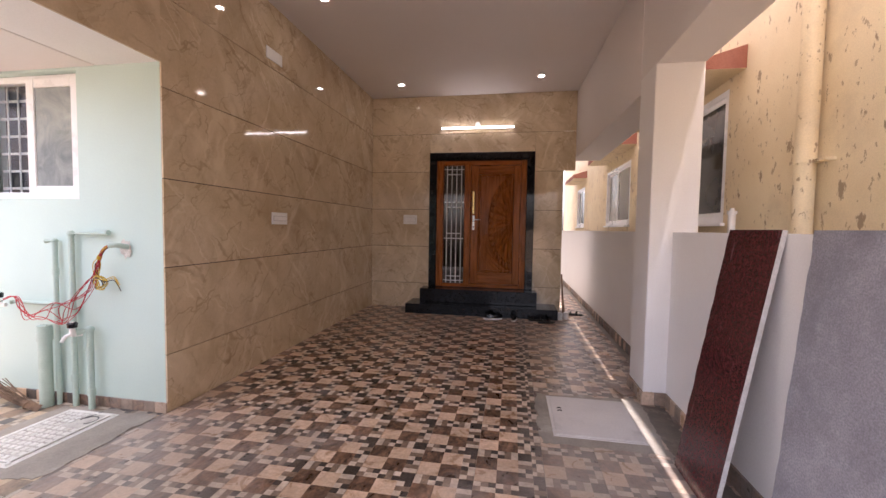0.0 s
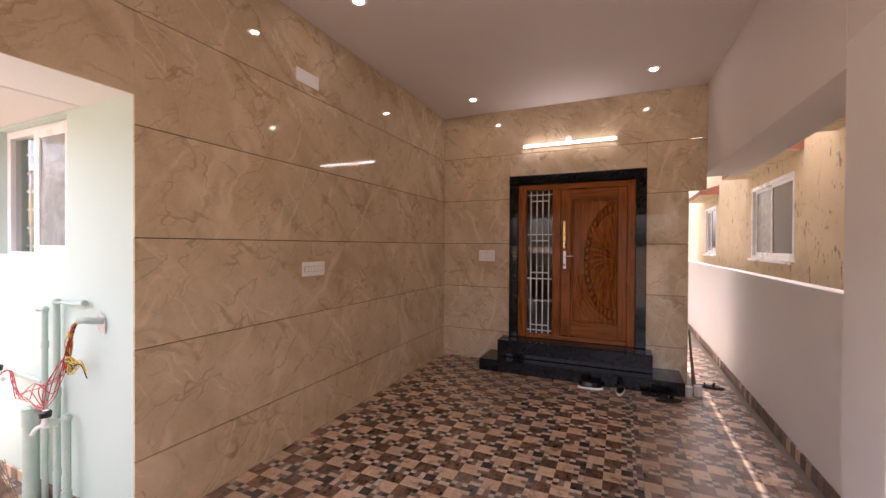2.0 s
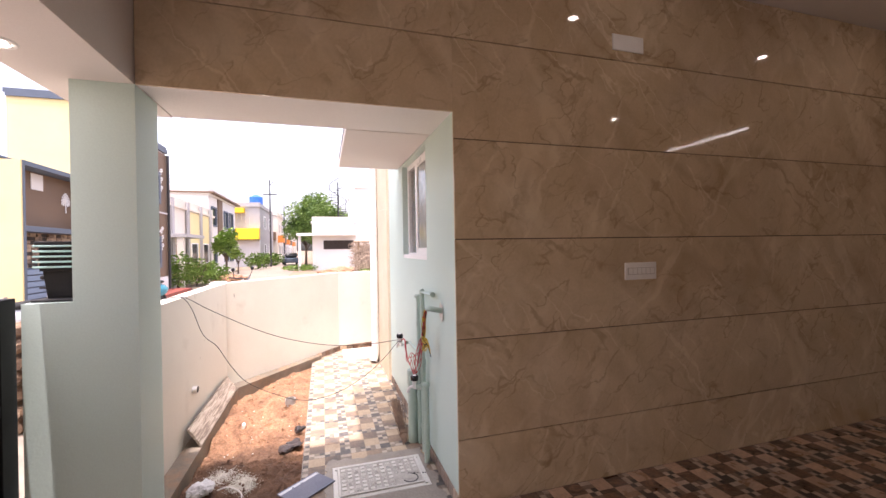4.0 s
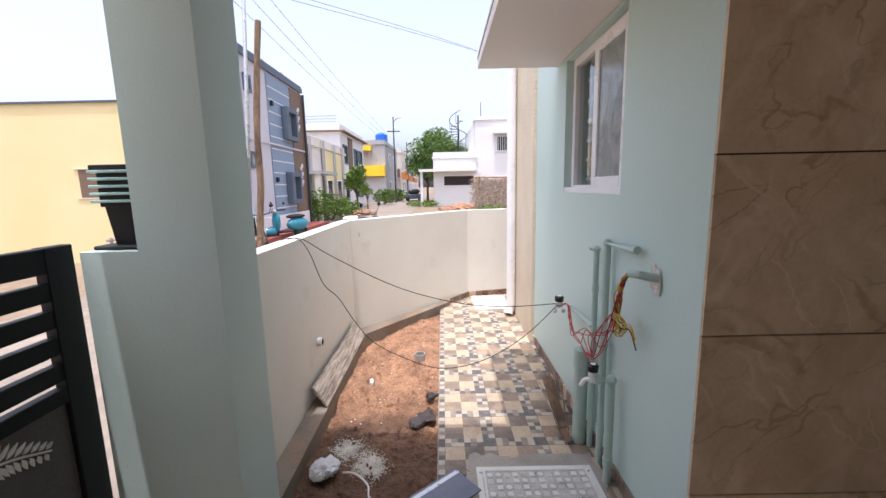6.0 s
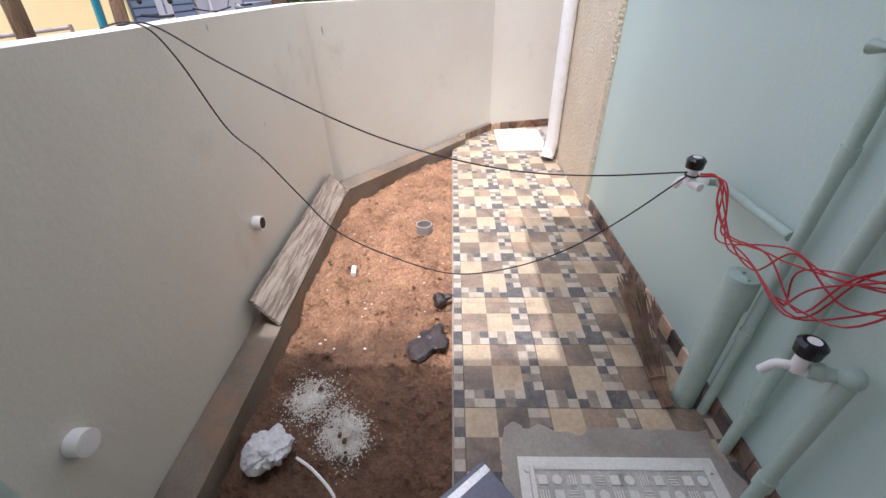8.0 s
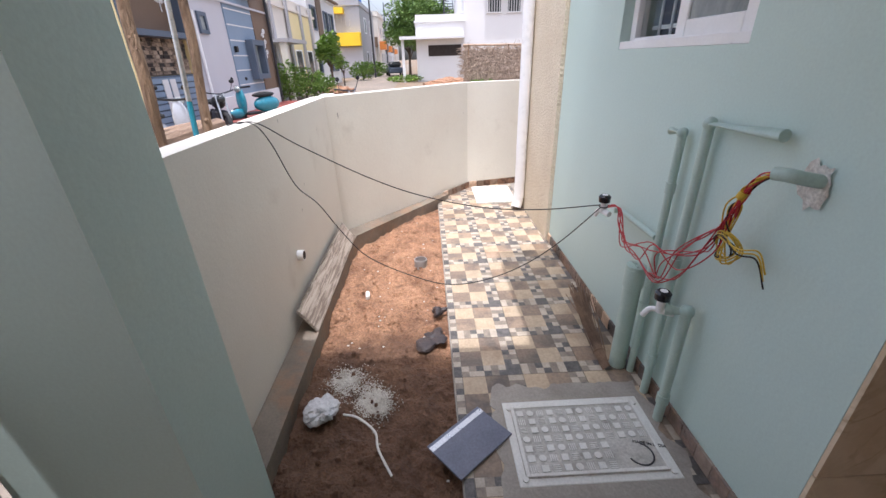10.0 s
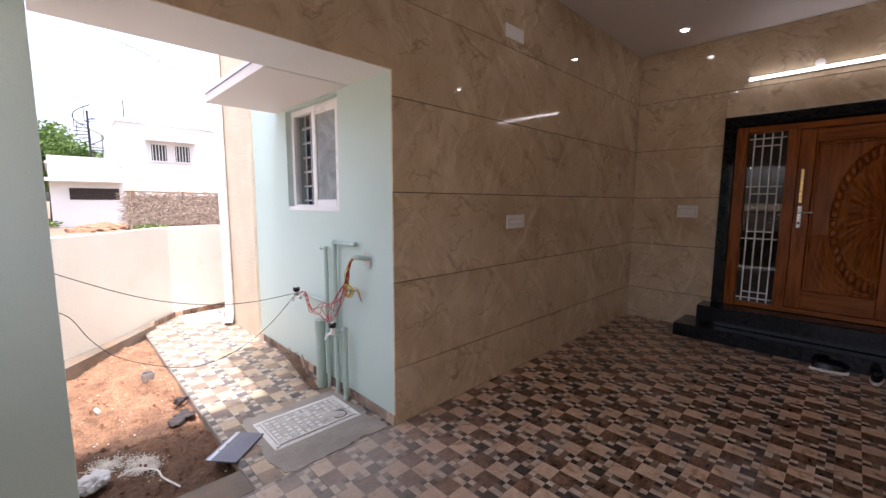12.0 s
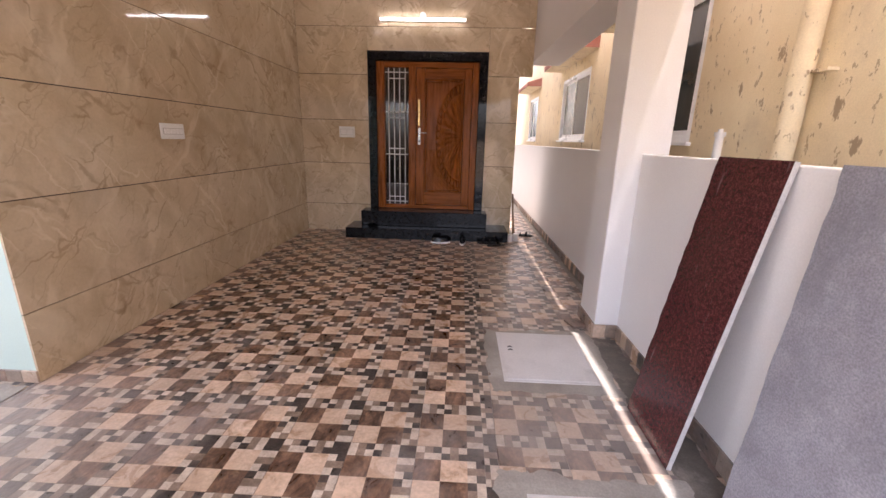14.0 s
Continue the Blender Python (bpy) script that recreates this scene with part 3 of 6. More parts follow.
structure("roof_house", boxed(-3.36, 0.21, 3.5, 3.05, 11.0, 3.65), "white", "flat concrete house roof")

# yard boundary walls
K1, K2, K3 = (-2.72, -1.80), (-4.12, -0.54), (-4.42, 0.9)


def run(name, a, b, z0, z1, th, mat, label, name_cat=None):
    d = (Vector(b) - Vector(a)).normalized()
    n = Vector((-d.y, d.x)) * -th
    return structure(name, prism([a, b, (b[0] + n.x, b[1] + n.y), (a[0] + n.x, a[1] + n.y)], z0, z1), mat, label)


run("wall_yard_street", K1, (-0.27, -1.80), -0.2, 1.2, 0.11, "cream", "cream painted yard wall along the street")
structure("wall_yard_corner", prism([(K1[0] + 0.004, K1[1] - 0.004), K2, (K2[0] - 0.1, K2[1] - 0.06), (K1[0] - 0.05, K1[1] - 0.11), (K1[0] + 0.004, K1[1] - 0.11)], -0.2, 1.199), "cream", "cream painted slanting yard wall")
structure("wall_yard_end", prism([K2, K3, (K3[0] - 0.1, K3[1]), (K2[0] - 0.1, K2[1] - 0.055)], -0.2, 1.198), "cream", "cream painted end wall of the yard")

# plinth kerbs at the foot of the yard walls
structure("kerb_street", prism([(-2.66, -1.797), (-0.27, -1.797), (-0.27, -1.67), (-2.60, -1.67)], -0.2, 0.055), "wet_cement", "grey cement kerb at the foot of the yard wall")
structure("kerb_corner", prism([(-2.72, -1.795), (-2.60, -1.672), (-3.69, -0.80), (-3.74, -0.86)], -0.2, 0.054), "wet_cement", "grey cement kerb at the foot of the slanting wall")

structure("kerb_threshold", boxed(-0.25, -1.79, -0.15, -0.022, -0.927, 0.002, bevel=0.004), "wet_cement", "cement edge of the carport floor beside the bed")

# ground planes
structure("floor_bed", boxed(-0.02, -3.4, -0.12, 3.56, 11.0, -0.012), "cement", "grey cement bed under the floor tiles")
structure("floor_walkway_bed", box(boxed(-4.28, -0.925, -0.12, -0.024, -0.004, -0.012), -4.5, -0.004, -0.12, -3.36, 1.2, -0.012), "cement", "grey cement bed of the yard walkway")


def soil_bed():
    """Uneven bare earth between the kerb and the walkway."""
    bm = bmesh.new()
    nx, ny = 220, 60
    grid = []
    for i in range(nx + 1):
        row = []
        for j in range(ny + 1):
            x = -3.75 + (3.75 - 0.02) * i / nx
            y = -1.80 + (1.80 - 0.925) * j / ny
            z = -0.055 + 0.05 * (noise.noise((x * 2.2, y * 2.2, 1.0))) + 0.034 * noise.noise((x * 7, y * 7, 2.0)) + 0.019 * noise.noise((x * 19, y * 19, 3.0)) + 0.010 * noise.noise((x * 43, y * 43, 5.0))
            z = min(z, -0.018 if y > -0.97 else 0.04)
            row.append(bm.verts.new((x, y, z)))
        grid.append(row)
    for i in range(nx):
        for j in range(ny):
            bm.faces.new((grid[i][j], grid[i + 1][j], grid[i + 1][j + 1], grid[i][j + 1]))
    return bm


tagged(new("soil", mesh_of("soil", soil_bed(), "soil")), "bare damp reddish earth in the yard bed", "soil", "", "stuff")


def street_ground():
    """The land outside, with the plot of the house left out."""
    bm = bmesh.new()
    R = 1500
    for x0, x1, y0, y1 in ((-R, -4.33, -R, R), (-4.33, 3.7, -R, -2.14), (3.7, R, -R, R), (-4.33, 3.7, 11.02, R)):
        vs = [bm.verts.new((x, y, -0.14)) for x, y in ((x0, y0), (x1, y0), (x1, y1), (x0, y1))]
        bm.faces.new(vs)
    return bm


structure("ground", street_ground(), "ground", "dry brown ground with sparse weeds")
structure("road", prism([(12, -6.2), (12, -2.4), (-150, -9.0 + 4), (-150, -9.0 - 2.5)][::-1], -0.15, -0.132), "road", "dusty unpaved residential street")

# rooms behind the openings; dark walls stand for their lack of light
rm = bmesh.new()
box(rm, -0.15, 8.0, 0.3, 3.0, 8.1, 3.3)
box(rm, -0.25, 4.25, 0.3, -0.15, 8.1, 3.3)
box(rm, -0.15, 4.26, 3.2, 2.83, 8.0, 3.3)
box(rm, -0.15, 4.26, 0.2, 2.83, 8.0, 0.3)
structure("wall_hall", rm, "room", "inner hall walls behind the door, coloured dark to look unlit")
rm = bmesh.new()
box(rm, -3.25, 3.0, 0.2, -0.3, 3.1, 3.2)
box(rm, -3.25, 0.21, 3.2, -0.3, 3.1, 3.3)
box(rm, -3.25, 0.21, 0.1, -0.3, 3.1, 0.2)
box(rm, -3.25, 0.21, 0.2, -3.15, 3.0, 3.2)
box(rm, -0.35, 0.21, 0.2, -0.25, 3.0, 3.2)
structure("wall_room", rm, "room", "inner room walls behind the window, coloured dark to look unlit")

# ---- entrance ----
steps = thing("entrance_steps", "polished black granite entrance steps below the door", "steps", (1.82, 3.8, 0))
part("tread", boxed(-1.11, -0.25, -0.01, 1.15, 0.235, 0.145, bevel=0.006), "black_granite", steps)
part("tread", boxed(-0.93, -0.05, 0.147, 0.86, 0.235, 0.355, bevel=0.006), "black_granite", steps)

frame_black = thing("door_surround", "polished black granite surround framing the front door", "door frame", (1.795, BACK, 0.36))
part("jamb", boxed(-0.825, -0.03, 0.0, -0.71, 0.15, 2.02, bevel=0.004), "black_granite", frame_black)
part("jamb", boxed(0.71, -0.03, 0.0, 0.825, 0.15, 2.02, bevel=0.004), "black_granite", frame_black)
part("head", boxed(-0.825, -0.032, 2.021, 0.825, 0.15, 2.14, bevel=0.004), "black_granite", frame_black)


def front_door():
    d = thing("front_door", "carved polished teak front door, closed, with a grilled glass sidelight", "door", (1.795, BACK + 0.02, 0.36))
    fr = part("door_frame", bmesh.new(), "teak", d)
    bm = bmesh.new()
    box(bm, -0.708, -0.02, 0.0, -0.60, 0.08, 2.015, bevel=0.004)
    box(bm, 0.62, -0.02, 0.0, 0.708, 0.08, 2.015, bevel=0.004)
    box(bm, -0.26, -0.025, 0.05, -0.16, 0.08, 1.955, bevel=0.004)
    fr.data = mesh_of("door_frame", bm, "teak")
    bm = bmesh.new()
    box(bm, -0.598, -0.018, 1.94, 0.618, 0.08, 2.013, bevel=0.004)
    box(bm, -0.598, -0.018, 0.0, 0.618, 0.08, 0.055, bevel=0.004)
    part("frame_rail", bm, "teak_across", d)
    pane = part("sidelight_pane", boxed(-0.598, 0.035, 0.057, -0.262, 0.041, 1.938), "clear", d, "clear glass sidelight pane")
    pane.visible_shadow = False
    for i in range(4):
        x = -0.545 + 0.077 * i
        g = part("grille_bar", rod(bmesh.new(), (x, 0.01, 0.06), (x, 0.01, 1.935), 0.0075, seg=10), "chrome_white", d, "white painted grille bar")
    for z, xa, xb in ((0.10, -0.59, -0.27), (0.17, -0.545, -0.315), (0.78, -0.59, -0.27), (0.86, -0.545, -0.315), (1.28, -0.545, -0.315), (1.36, -0.59, -0.27), (1.80, -0.545, -0.315), (1.88, -0.59, -0.27)):
        part("grille_bar", rod(bmesh.new(), (xa, 0.002, z), (xb, 0.002, z), 0.0075, seg=10), "chrome_white", d, "white painted grille bar")
    # leaf: stiles, rails and the carved panel
    leaf = part("door_leaf", bmesh.new(), "teak", d)
    bm = bmesh.new()
    box(bm, -0.157, -0.01, 0.06, -0.035, 0.05, 1.935, bevel=0.004)
    box(bm, 0.515, -0.01, 0.06, 0.617, 0.05, 1.935, bevel=0.004)
    leaf.data = mesh_of("door_leaf", bm, "teak")
    bm = bmesh.new()
    box(bm, -0.034, -0.009, 1.80, 0.514, 0.05, 1.934, bevel=0.004)
    box(bm, -0.034, -0.009, 0.061, 0.514, 0.05, 0.25, bevel=0.004)
    part("rail", bm, "teak_across", leaf)
    bm = bmesh.new()
    for x0, z0, x1, z1 in ((-0.030, 0.255, -0.004, 1.795), (0.484, 0.255, 0.510, 1.795), (-0.004, 1.769, 0.484, 1.795), (-0.004, 0.255, 0.484, 0.281)):
        box(bm, x0, -0.030, z0, x1, 0.03, z1, bevel=0.010)
    part("moulding", bm, "teak", leaf)
    # carved fan: rays spreading from the hinge side inside a beaded crescent
    nx, nz = 110, 330
    bm = bmesh.new()
    rows = []
    cx, cz, R = 0.50, 1.02, 0.86
    for i in range(nx + 1):
        row = []
        for j in range(nz + 1):
            x = -0.008 + 0.496 * i / nx
            z = 0.277 + 1.496 * j / nz
            dx, dz = (cx - x) / 0.36, (z - cz) / 0.70
            rad = math.hypot(dx, dz)
            ang = math.atan2(dz, dx)
            h = 0.0
            if rad < 0.86:
                swirl = ang * 11 + rad * 3.0
                h = 0.022 * (0.5 + 0.5 * math.sin(swirl * 2)) * min(1, rad * 2.5) * min(1, (0.86 - rad) * 8)
            elif rad < 1.05:
                bead = math.sin(ang * 22) * math.sin((rad - 0.86) / 0.19 * math.pi)
                h = 0.026 * min(1.0, abs(bead) * 1.6)
            else:
                h = 0.005 * (1 + math.sin((rad + 0.5 * x) * 75)) * max(0, 1 - (rad - 1.05) * 1.5) if z < 0.85 else 0.0
            row.append(bm.verts.new((x, 0.012 - h, z)))
        rows.append(row)
    for i in range(nx):
        for j in range(nz):
            bm.faces.new((rows[i][j], rows[i + 1][j], rows[i + 1][j + 1], rows[i][j + 1]))
    part("carved_panel", bm, "teak", leaf, "teak panel carved with a rayed crescent")
    h = part("pull_handle", boxed(-0.127, -0.05, 1.18, -0.097, -0.035, 1.53, bevel=0.004), "brass", leaf, "long brushed brass pull handle")
    for z in (1.22, 1.49):
        part("handle_post", rod(bmesh.new(), (-0.11, -0.036, z), (-0.11, -0.008, z), 0.007), "brass", h)
    lock = part("lock_plate", boxed(-0.128, -0.016, 0.92, -0.092, -0.009, 1.15, bevel=0.003), "steel", leaf, "steel lock plate")
    bm = rod(bmesh.new(), (-0.11, -0.016, 1.08), (-0.11, -0.055, 1.08), 0.009)
    rod(bm, (-0.115, -0.052, 1.08), (0.0, -0.052, 1.085), 0.008)
    part("lever", bm, "steel", lock)
    rod_bm = rod(bmesh.new(), (-0.11, -0.016, 0.97), (-0.11, -0.022, 0.97), 0.012)
    part("keyhole", rod_bm, "dark_metal", lock)
    return d


front_door()


def tube_light():
    t = thing("tube_light", "lit white LED batten light on the marble wall above the door", "wall light", (1.725, BACK, 2.88))
    part("batten", boxed(-0.56, -0.03, -0.018, 0.56, -0.001, 0.018, bevel=0.004), "plastic", t)
    part("diffuser", rod(bmesh.new(), (-0.555, -0.042, 0), (0.555, -0.042, 0), 0.014), "tube", t, "glowing frosted LED tube")
    for s in (-1, 1):
        part("end_cap", boxed(s * 0.56, -0.06, -0.02, s * 0.575, -0.001, 0.02, bevel=0.003), "plastic", t)
    part("wire_box", rod(bmesh.new(), (0, -0.02, 0.055), (0, -0.001, 0.055), 0.04, seg=20), "plastic", t, "round white junction cover")


tube_light()

dl = None
for x, y, z in ((0.64, 3.47, ROOF), (2.64, 3.38, ROOF), (0.54, 1.22, ROOF), (0.33, -1.92, SOFFIT)):
    if dl is None:
        dl = thing("ceiling_light", "small round recessed LED downlight, lit, with a white ring", "ceiling light", (x, y, z), "recessed downlights")
        bm = bmesh.new()
        rod(bm, (0, 0, -0.006), (0, 0, 0.001), 0.058, 0.064, seg=28)
        part("trim_ring", bm, "plastic", dl)
        part("diffuser", rod(bmesh.new(), (0, 0, -0.0085), (0, 0, -0.0062), 0.034, seg=24), "led", dl, "glowing round diffuser")
    else:
        copy_thing(dl, pose(x, y, z))


def switchboard(x, y, z, turn, w, h, n, label):
    s = thing("switchboard", label, "switchboard", (x, y, z), "switch plates", turn)
    part("plate", boxed(-w / 2, -0.012, -h / 2, w / 2, -0.0005, h / 2, bevel=0.004), "plastic", s)
    part("inset", boxed(-w / 2 + 0.02, -0.0145, -h / 2 + 0.035, w / 2 - 0.02, -0.0118, h / 2 - 0.035), "plastic_seam", s)
    for i in range(n):
        x0 = -w / 2 + 0.024 + (w - 0.048) / n * i
        part("rocker", boxed(x0 + 0.002, -0.019, -h / 2 + 0.039, x0 + (w - 0.048) / n - 0.002, -0.0142, h / 2 - 0.039, bevel=0.002), "plastic", s)


switchboard(0, 1.341, 1.369, 90, 0.265, 0.118, 6, "white six-gang switchboard on the side marble wall")
switchboard(0.65, BACK, 1.433, 0, 0.225, 0.150, 2, "white switchboard with a dial on the entrance wall")
ac = thing("blank_plate", "plain white rectangular cover plate high on the marble wall", "cover plate", (0, 1.267, 2.922), "", 90)
part("plate", boxed(-0.128, -0.01, -0.055, 0.128, -0.0005, 0.055, bevel=0.003), "plastic", ac)

# ---- yard window ----
def yard_window():
    w = tagged(new("window_1"), "white uPVC casement window, with one frosted sash and inner bars", "window", "", "structure")
    w.matrix_basis = pose((WX0 + WX1) / 2, 0.08, WZ0)
    hw, h = (WX1 - WX0) / 2, WZ1 - WZ0
    part("window_sill", boxed(-hw + 0.001, -0.078, 0.0005, hw - 0.001, -0.032, 0.035, bevel=0.002), "upvc", w)
    bm = bmesh.new()
    box(bm, -hw + 0.001, -0.03, 0.002, -hw + 0.05, 0.03, h - 0.002, bevel=0.003)
    box(bm, hw - 0.05, -0.03, 0.002, hw - 0.001, 0.03, h - 0.002, bevel=0.003)
    box(bm, -hw + 0.05, -0.03, 0.002, hw - 0.05, 0.03, 0.05, bevel=0.003)
    box(bm, -hw + 0.05, -0.03, h - 0.05, hw - 0.05, 0.03, h - 0.002, bevel=0.003)
    part("window_frame", bm, "upvc", w)
    s = bmesh.new()
    box(s, -0.01, -0.055, 0.03, 0.055, -0.028, h - 0.03, bevel=0.004)
    box(s, hw - 0.085, -0.055, 0.03, hw - 0.022, -0.028, h - 0.03, bevel=0.004)
    box(s, 0.055, -0.055, 0.03, hw - 0.085, -0.028, 0.095, bevel=0.004)
    box(s, 0.055, -0.055, h - 0.095, hw - 0.085, -0.028, h - 0.03, bevel=0.004)
    sash = part("sash", s, "upvc", w, "white uPVC sash with a frosted pane")
    part("pane", boxed(0.056, -0.044, 0.096, hw - 0.086, -0.038, h - 0.096), "frosted", sash, "streaky frosted glass pane")
    p = part("pane", boxed(-hw + 0.05, 0.0, 0.05, hw - 0.05, 0.004, h - 0.05), "clear", w, "clear glass pane")
    p.visible_shadow = False
    for i in range(3):
        x = -hw + 0.13 + 0.10 * i
        part("bar", rod(bmesh.new(), (x, 0.05, 0.03), (x, 0.05, h - 0.03), 0.006), "chrome_white", w, "white window bar")
    for i in range(6):
        z = 0.08 + 0.13 * i
        part("bar", boxed(-hw + 0.05, 0.056, z, hw - 0.05, 0.064, z + 0.018), "chrome_white", w, "white window bar")


yard_window()


# ---- pipes, taps and wiring on the green wall ----
def riser(name, label, x, y, z, r, extra=(), collars=()):
    t = thing(name, label, "pipe", (x, y, 0), "risers on the green wall")
    pts = [(0, 0, -0.02), (0, 0, z)] + [tuple(p) for p in extra]
    part("pipe", tube(bmesh.new(), pts, r, seg=16, n=1), "pipe_green", t)
    for c in collars:
        part("coupling", rod(bmesh.new(), (0, 0, c - 0.022), (0, 0, c + 0.022), r * 1.25), "pipe_green", t)
    for q in extra[:1]:
        part("elbow", ball(bmesh.new(), (0, 0, z), r * 1.3, sub=3), "pipe_green", t)
    return t


waste = thing("waste_pipe", "thick pale green painted drain pipe with a cap against the wall", "pipe", (-0.905, -0.080, 0))
part("pipe", rod(bmesh.new(), (0, 0, -0.02), (0, 0, 0.50), 0.039, seg=24), "pipe_green", waste)
bm = rod(bmesh.new(), (0, 0, 0.47), (0, 0, 0.56), 0.045, seg=24)
part("socket", bm, "pipe_green", waste)
cap = part("cap", rod(bmesh.new(), (0, 0, 0.5605), (0, 0, 0.575), 0.043, seg=24), "pipe_green", waste)
part("rib", boxed(-0.03, -0.006, 0.575, -0.005, 0.004, 0.582), "pipe_green", cap)
part("rib", boxed(0.008, -0.012, 0.575, 0.03, -0.004, 0.582), "pipe_green", cap)

riser("water_pipe", "thin pale green painted water riser with a short top bend", -0.855, -0.035, 1.165, 0.016, [(-0.075, 0.0, 1.162)], (0.95, 0.38))
riser("water_pipe", "thin pale green painted water riser bending along the wall", -0.715, -0.035, 1.218, 0.018, [(0.31, 0.0, 1.23)], (0.68, 0.2))
low = riser("water_pipe", "thin pale green painted pipe feeding the lower tap", -0.555, -0.055, 0.56, 0.02, [(-0.03, -0.05, 0.55)], (0.12,))
part("coupling", rod(bmesh.new(), (-0.025, -0.04, 0.551), (-0.037, -0.062, 0.549), 0.021), "pipe_green", low)
feed = thing("water_pipe", "pale green painted horizontal pipe feeding the upper tap", "pipe", (-0.86, -0.035, 0.72), "risers on the green wall")
part("pipe", tube(bmesh.new(), [(-0.02, 0, 0), (-0.36, 0.0, 0.0), (-0.37, -0.03, 0.0)], 0.014, n=1), "pipe_green", feed)


def tap(x, y, z, turn, label):
    t = thing("tap", label, "tap", (x, y, z), "garden taps", turn)
    bm = rod(bmesh.new(), (0, 0.05, -0.045), (0, -0.005, -0.045), 0.014)
    rod(bm, (0, 0, -0.05), (0, 0, 0.005), 0.016)
    part("body", bm, "plastic", t, "white plastic tap body")
    part("spout", tube(bmesh.new(), [(0, 0.0, -0.04), (0, -0.035, -0.05), (0, -0.055, -0.085)], 0.011, n=5), "plastic", t)
    bm = rod(bmesh.new(), (0, 0, 0.006), (0, 0, 0.034), 0.027, 0.03, seg=24)
    rod(bm, (0, 0, 0.034), (0, 0, 0.042), 0.03, 0.022, seg=24)
    knob = part("knob", bm, "black_plastic", t, "round black plastic knob")
    part("badge", rod(bmesh.new(), (0, 0, 0.0425), (0, 0, 0.0435), 0.014, seg=20), "plastic", knob, "pale round knob badge")


tap(-1.248, -0.115, 0.755, -75, "white tap with a black knob, cable tied round it")
tap(-0.603, -0.13, 0.583, -32, "white tap with a black knob on the lower pipe")

hole = thing("conduit", "grey-green conduit stub in a rough white plaster patch", "conduit", (-0.300, 0.0, 1.122))
bm = bmesh.new()
random.seed(4)
ring = [bm.verts.new((0.045 * math.cos(a) * random.uniform(0.75, 1.25), -0.006, 0.062 * math.sin(a) * random.uniform(0.75, 1.25))) for a in [i * math.tau / 22 for i in range(22)]]
c = bm.verts.new((0, -0.009, 0))
for i in range(22):
    bm.faces.new((ring[i], ring[(i + 1) % 22], c))
bmesh.ops.recalc_face_normals(bm, faces=bm.faces)
part("plaster_patch", bm, "lime", hole, "rough white plaster patch")
part("pipe", tube(bmesh.new(), [(0.012, -0.0, 0.012), (0.012, -0.05, 0.022), (0.0, -0.08, 0.028), (-0.034, -0.095, 0.026)], 0.018, n=5), "pipe_green", hole)

random.seed(11)
bundle = thing("wire_bundle", "loose bundle of red and yellow electric wires hanging from the conduit", "wires", (-0.336, -0.097, 1.147))
for i in range(17):
    col = "wire_red" if i % 2 == 0 else ("wire_yellow" if i % 5 else "cable_black")
    j = lambda s=0.012: random.uniform(-s, s)
    mid = [(0.01, j(0.008), j(0.008)), (-0.04 + j(), j(), -0.03 + j()), (-0.075 + j(0.015), j(), -0.085 + j(0.02)), (-0.10 + j(0.02), j(), -0.16 + j(0.03))]
    if col == "wire_red":
        end = [(-0.15 + j(0.04), j(), -0.26 + j(0.03)), (-0.26 + j(0.06), j(0.02), -0.40 + j(0.07)), (-0.40 + j(0.05), -0.01, -0.47 + j(0.08)), (-0.53 + j(0.03), -0.01, -0.51 + j(0.07)), (-0.68 + j(0.04), 0.0, -0.49 + j(0.06)), (-0.745 + j(0.03), 0.0, -0.42 + j(0.03)), (-0.81 + j(0.02), 0.0, -0.375), (-0.88, -0.01, -0.40 + j(0.008))]
        if i % 6 == 0:
            end = end[:3] + [(-0.42, 0.02, -0.55 + j(0.02))]
    else:
        t0 = random.uniform(0, 6)
        r0 = random.uniform(0.03, 0.055)
        end = [(-0.085 + 1.1 * r0 * math.cos(t0 + k * 0.9), j(0.02), -0.25 + r0 * math.sin(t0 + k * 0.9)) for k in range(random.choice((6, 8, 10)))]
        if i in (1, 3, 5):
            end += [(-0.01, -0.02, -0.22 - 0.004 * i), (0.05, -0.01, -0.20 - 0.006 * i), (0.09 + 0.01 * j(1), 0.0, -0.25 - 0.01 * i)]
    part("wire", tube(bmesh.new(), mid + end, 0.0025, seg=6, n=6), col, bundle, {"wire_red": "red wire", "wire_yellow": "yellow wire", "cable_black": "black wire"}[col])
part("tape", rod(bmesh.new(), (-0.068, 0, -0.070), (-0.080, 0, -0.092), 0.014), "wire_yellow", bundle, "yellow tape round the wires")

cable = thing("power_cable", "thin black cable slung from the tap to the yard wall", "cable", (-1.275, -0.10, 0.75))
part("strand", tube(bmesh.new(), [(0.025, -0.02, -0.005), (-0.01, -0.33, -0.03), (-0.02, -0.625, -0.01), (-0.02, -0.935, 0.065), (-0.01, -1.19, 0.17), (0.0, -1.50, 0.34), (0.0, -1.68, 0.452), (0.03, -1.76, 0.456)], 0.0026, seg=6), "cable_black", cable)
part("strand", tube(bmesh.new(), [(0.025, -0.025, -0.015), (0.0, -0.195, -0.20), (0.0, -0.38, -0.335), (-0.01, -0.59, -0.43), (0.0, -0.82, -0.45), (0.0, -1.05, -0.37), (0.0, -1.255, -0.25), (-0.02, -1.375, -0.11), (0.02, -1.46, 0.06), (0.0, -1.56, 0.155), (0.02, -1.63, 0.365), (0.03, -1.69, 0.454), (0.05, -1.78, 0.456), (0.1, -1.85, 0.40)], 0.0026, seg=6), "cable_black", cable)
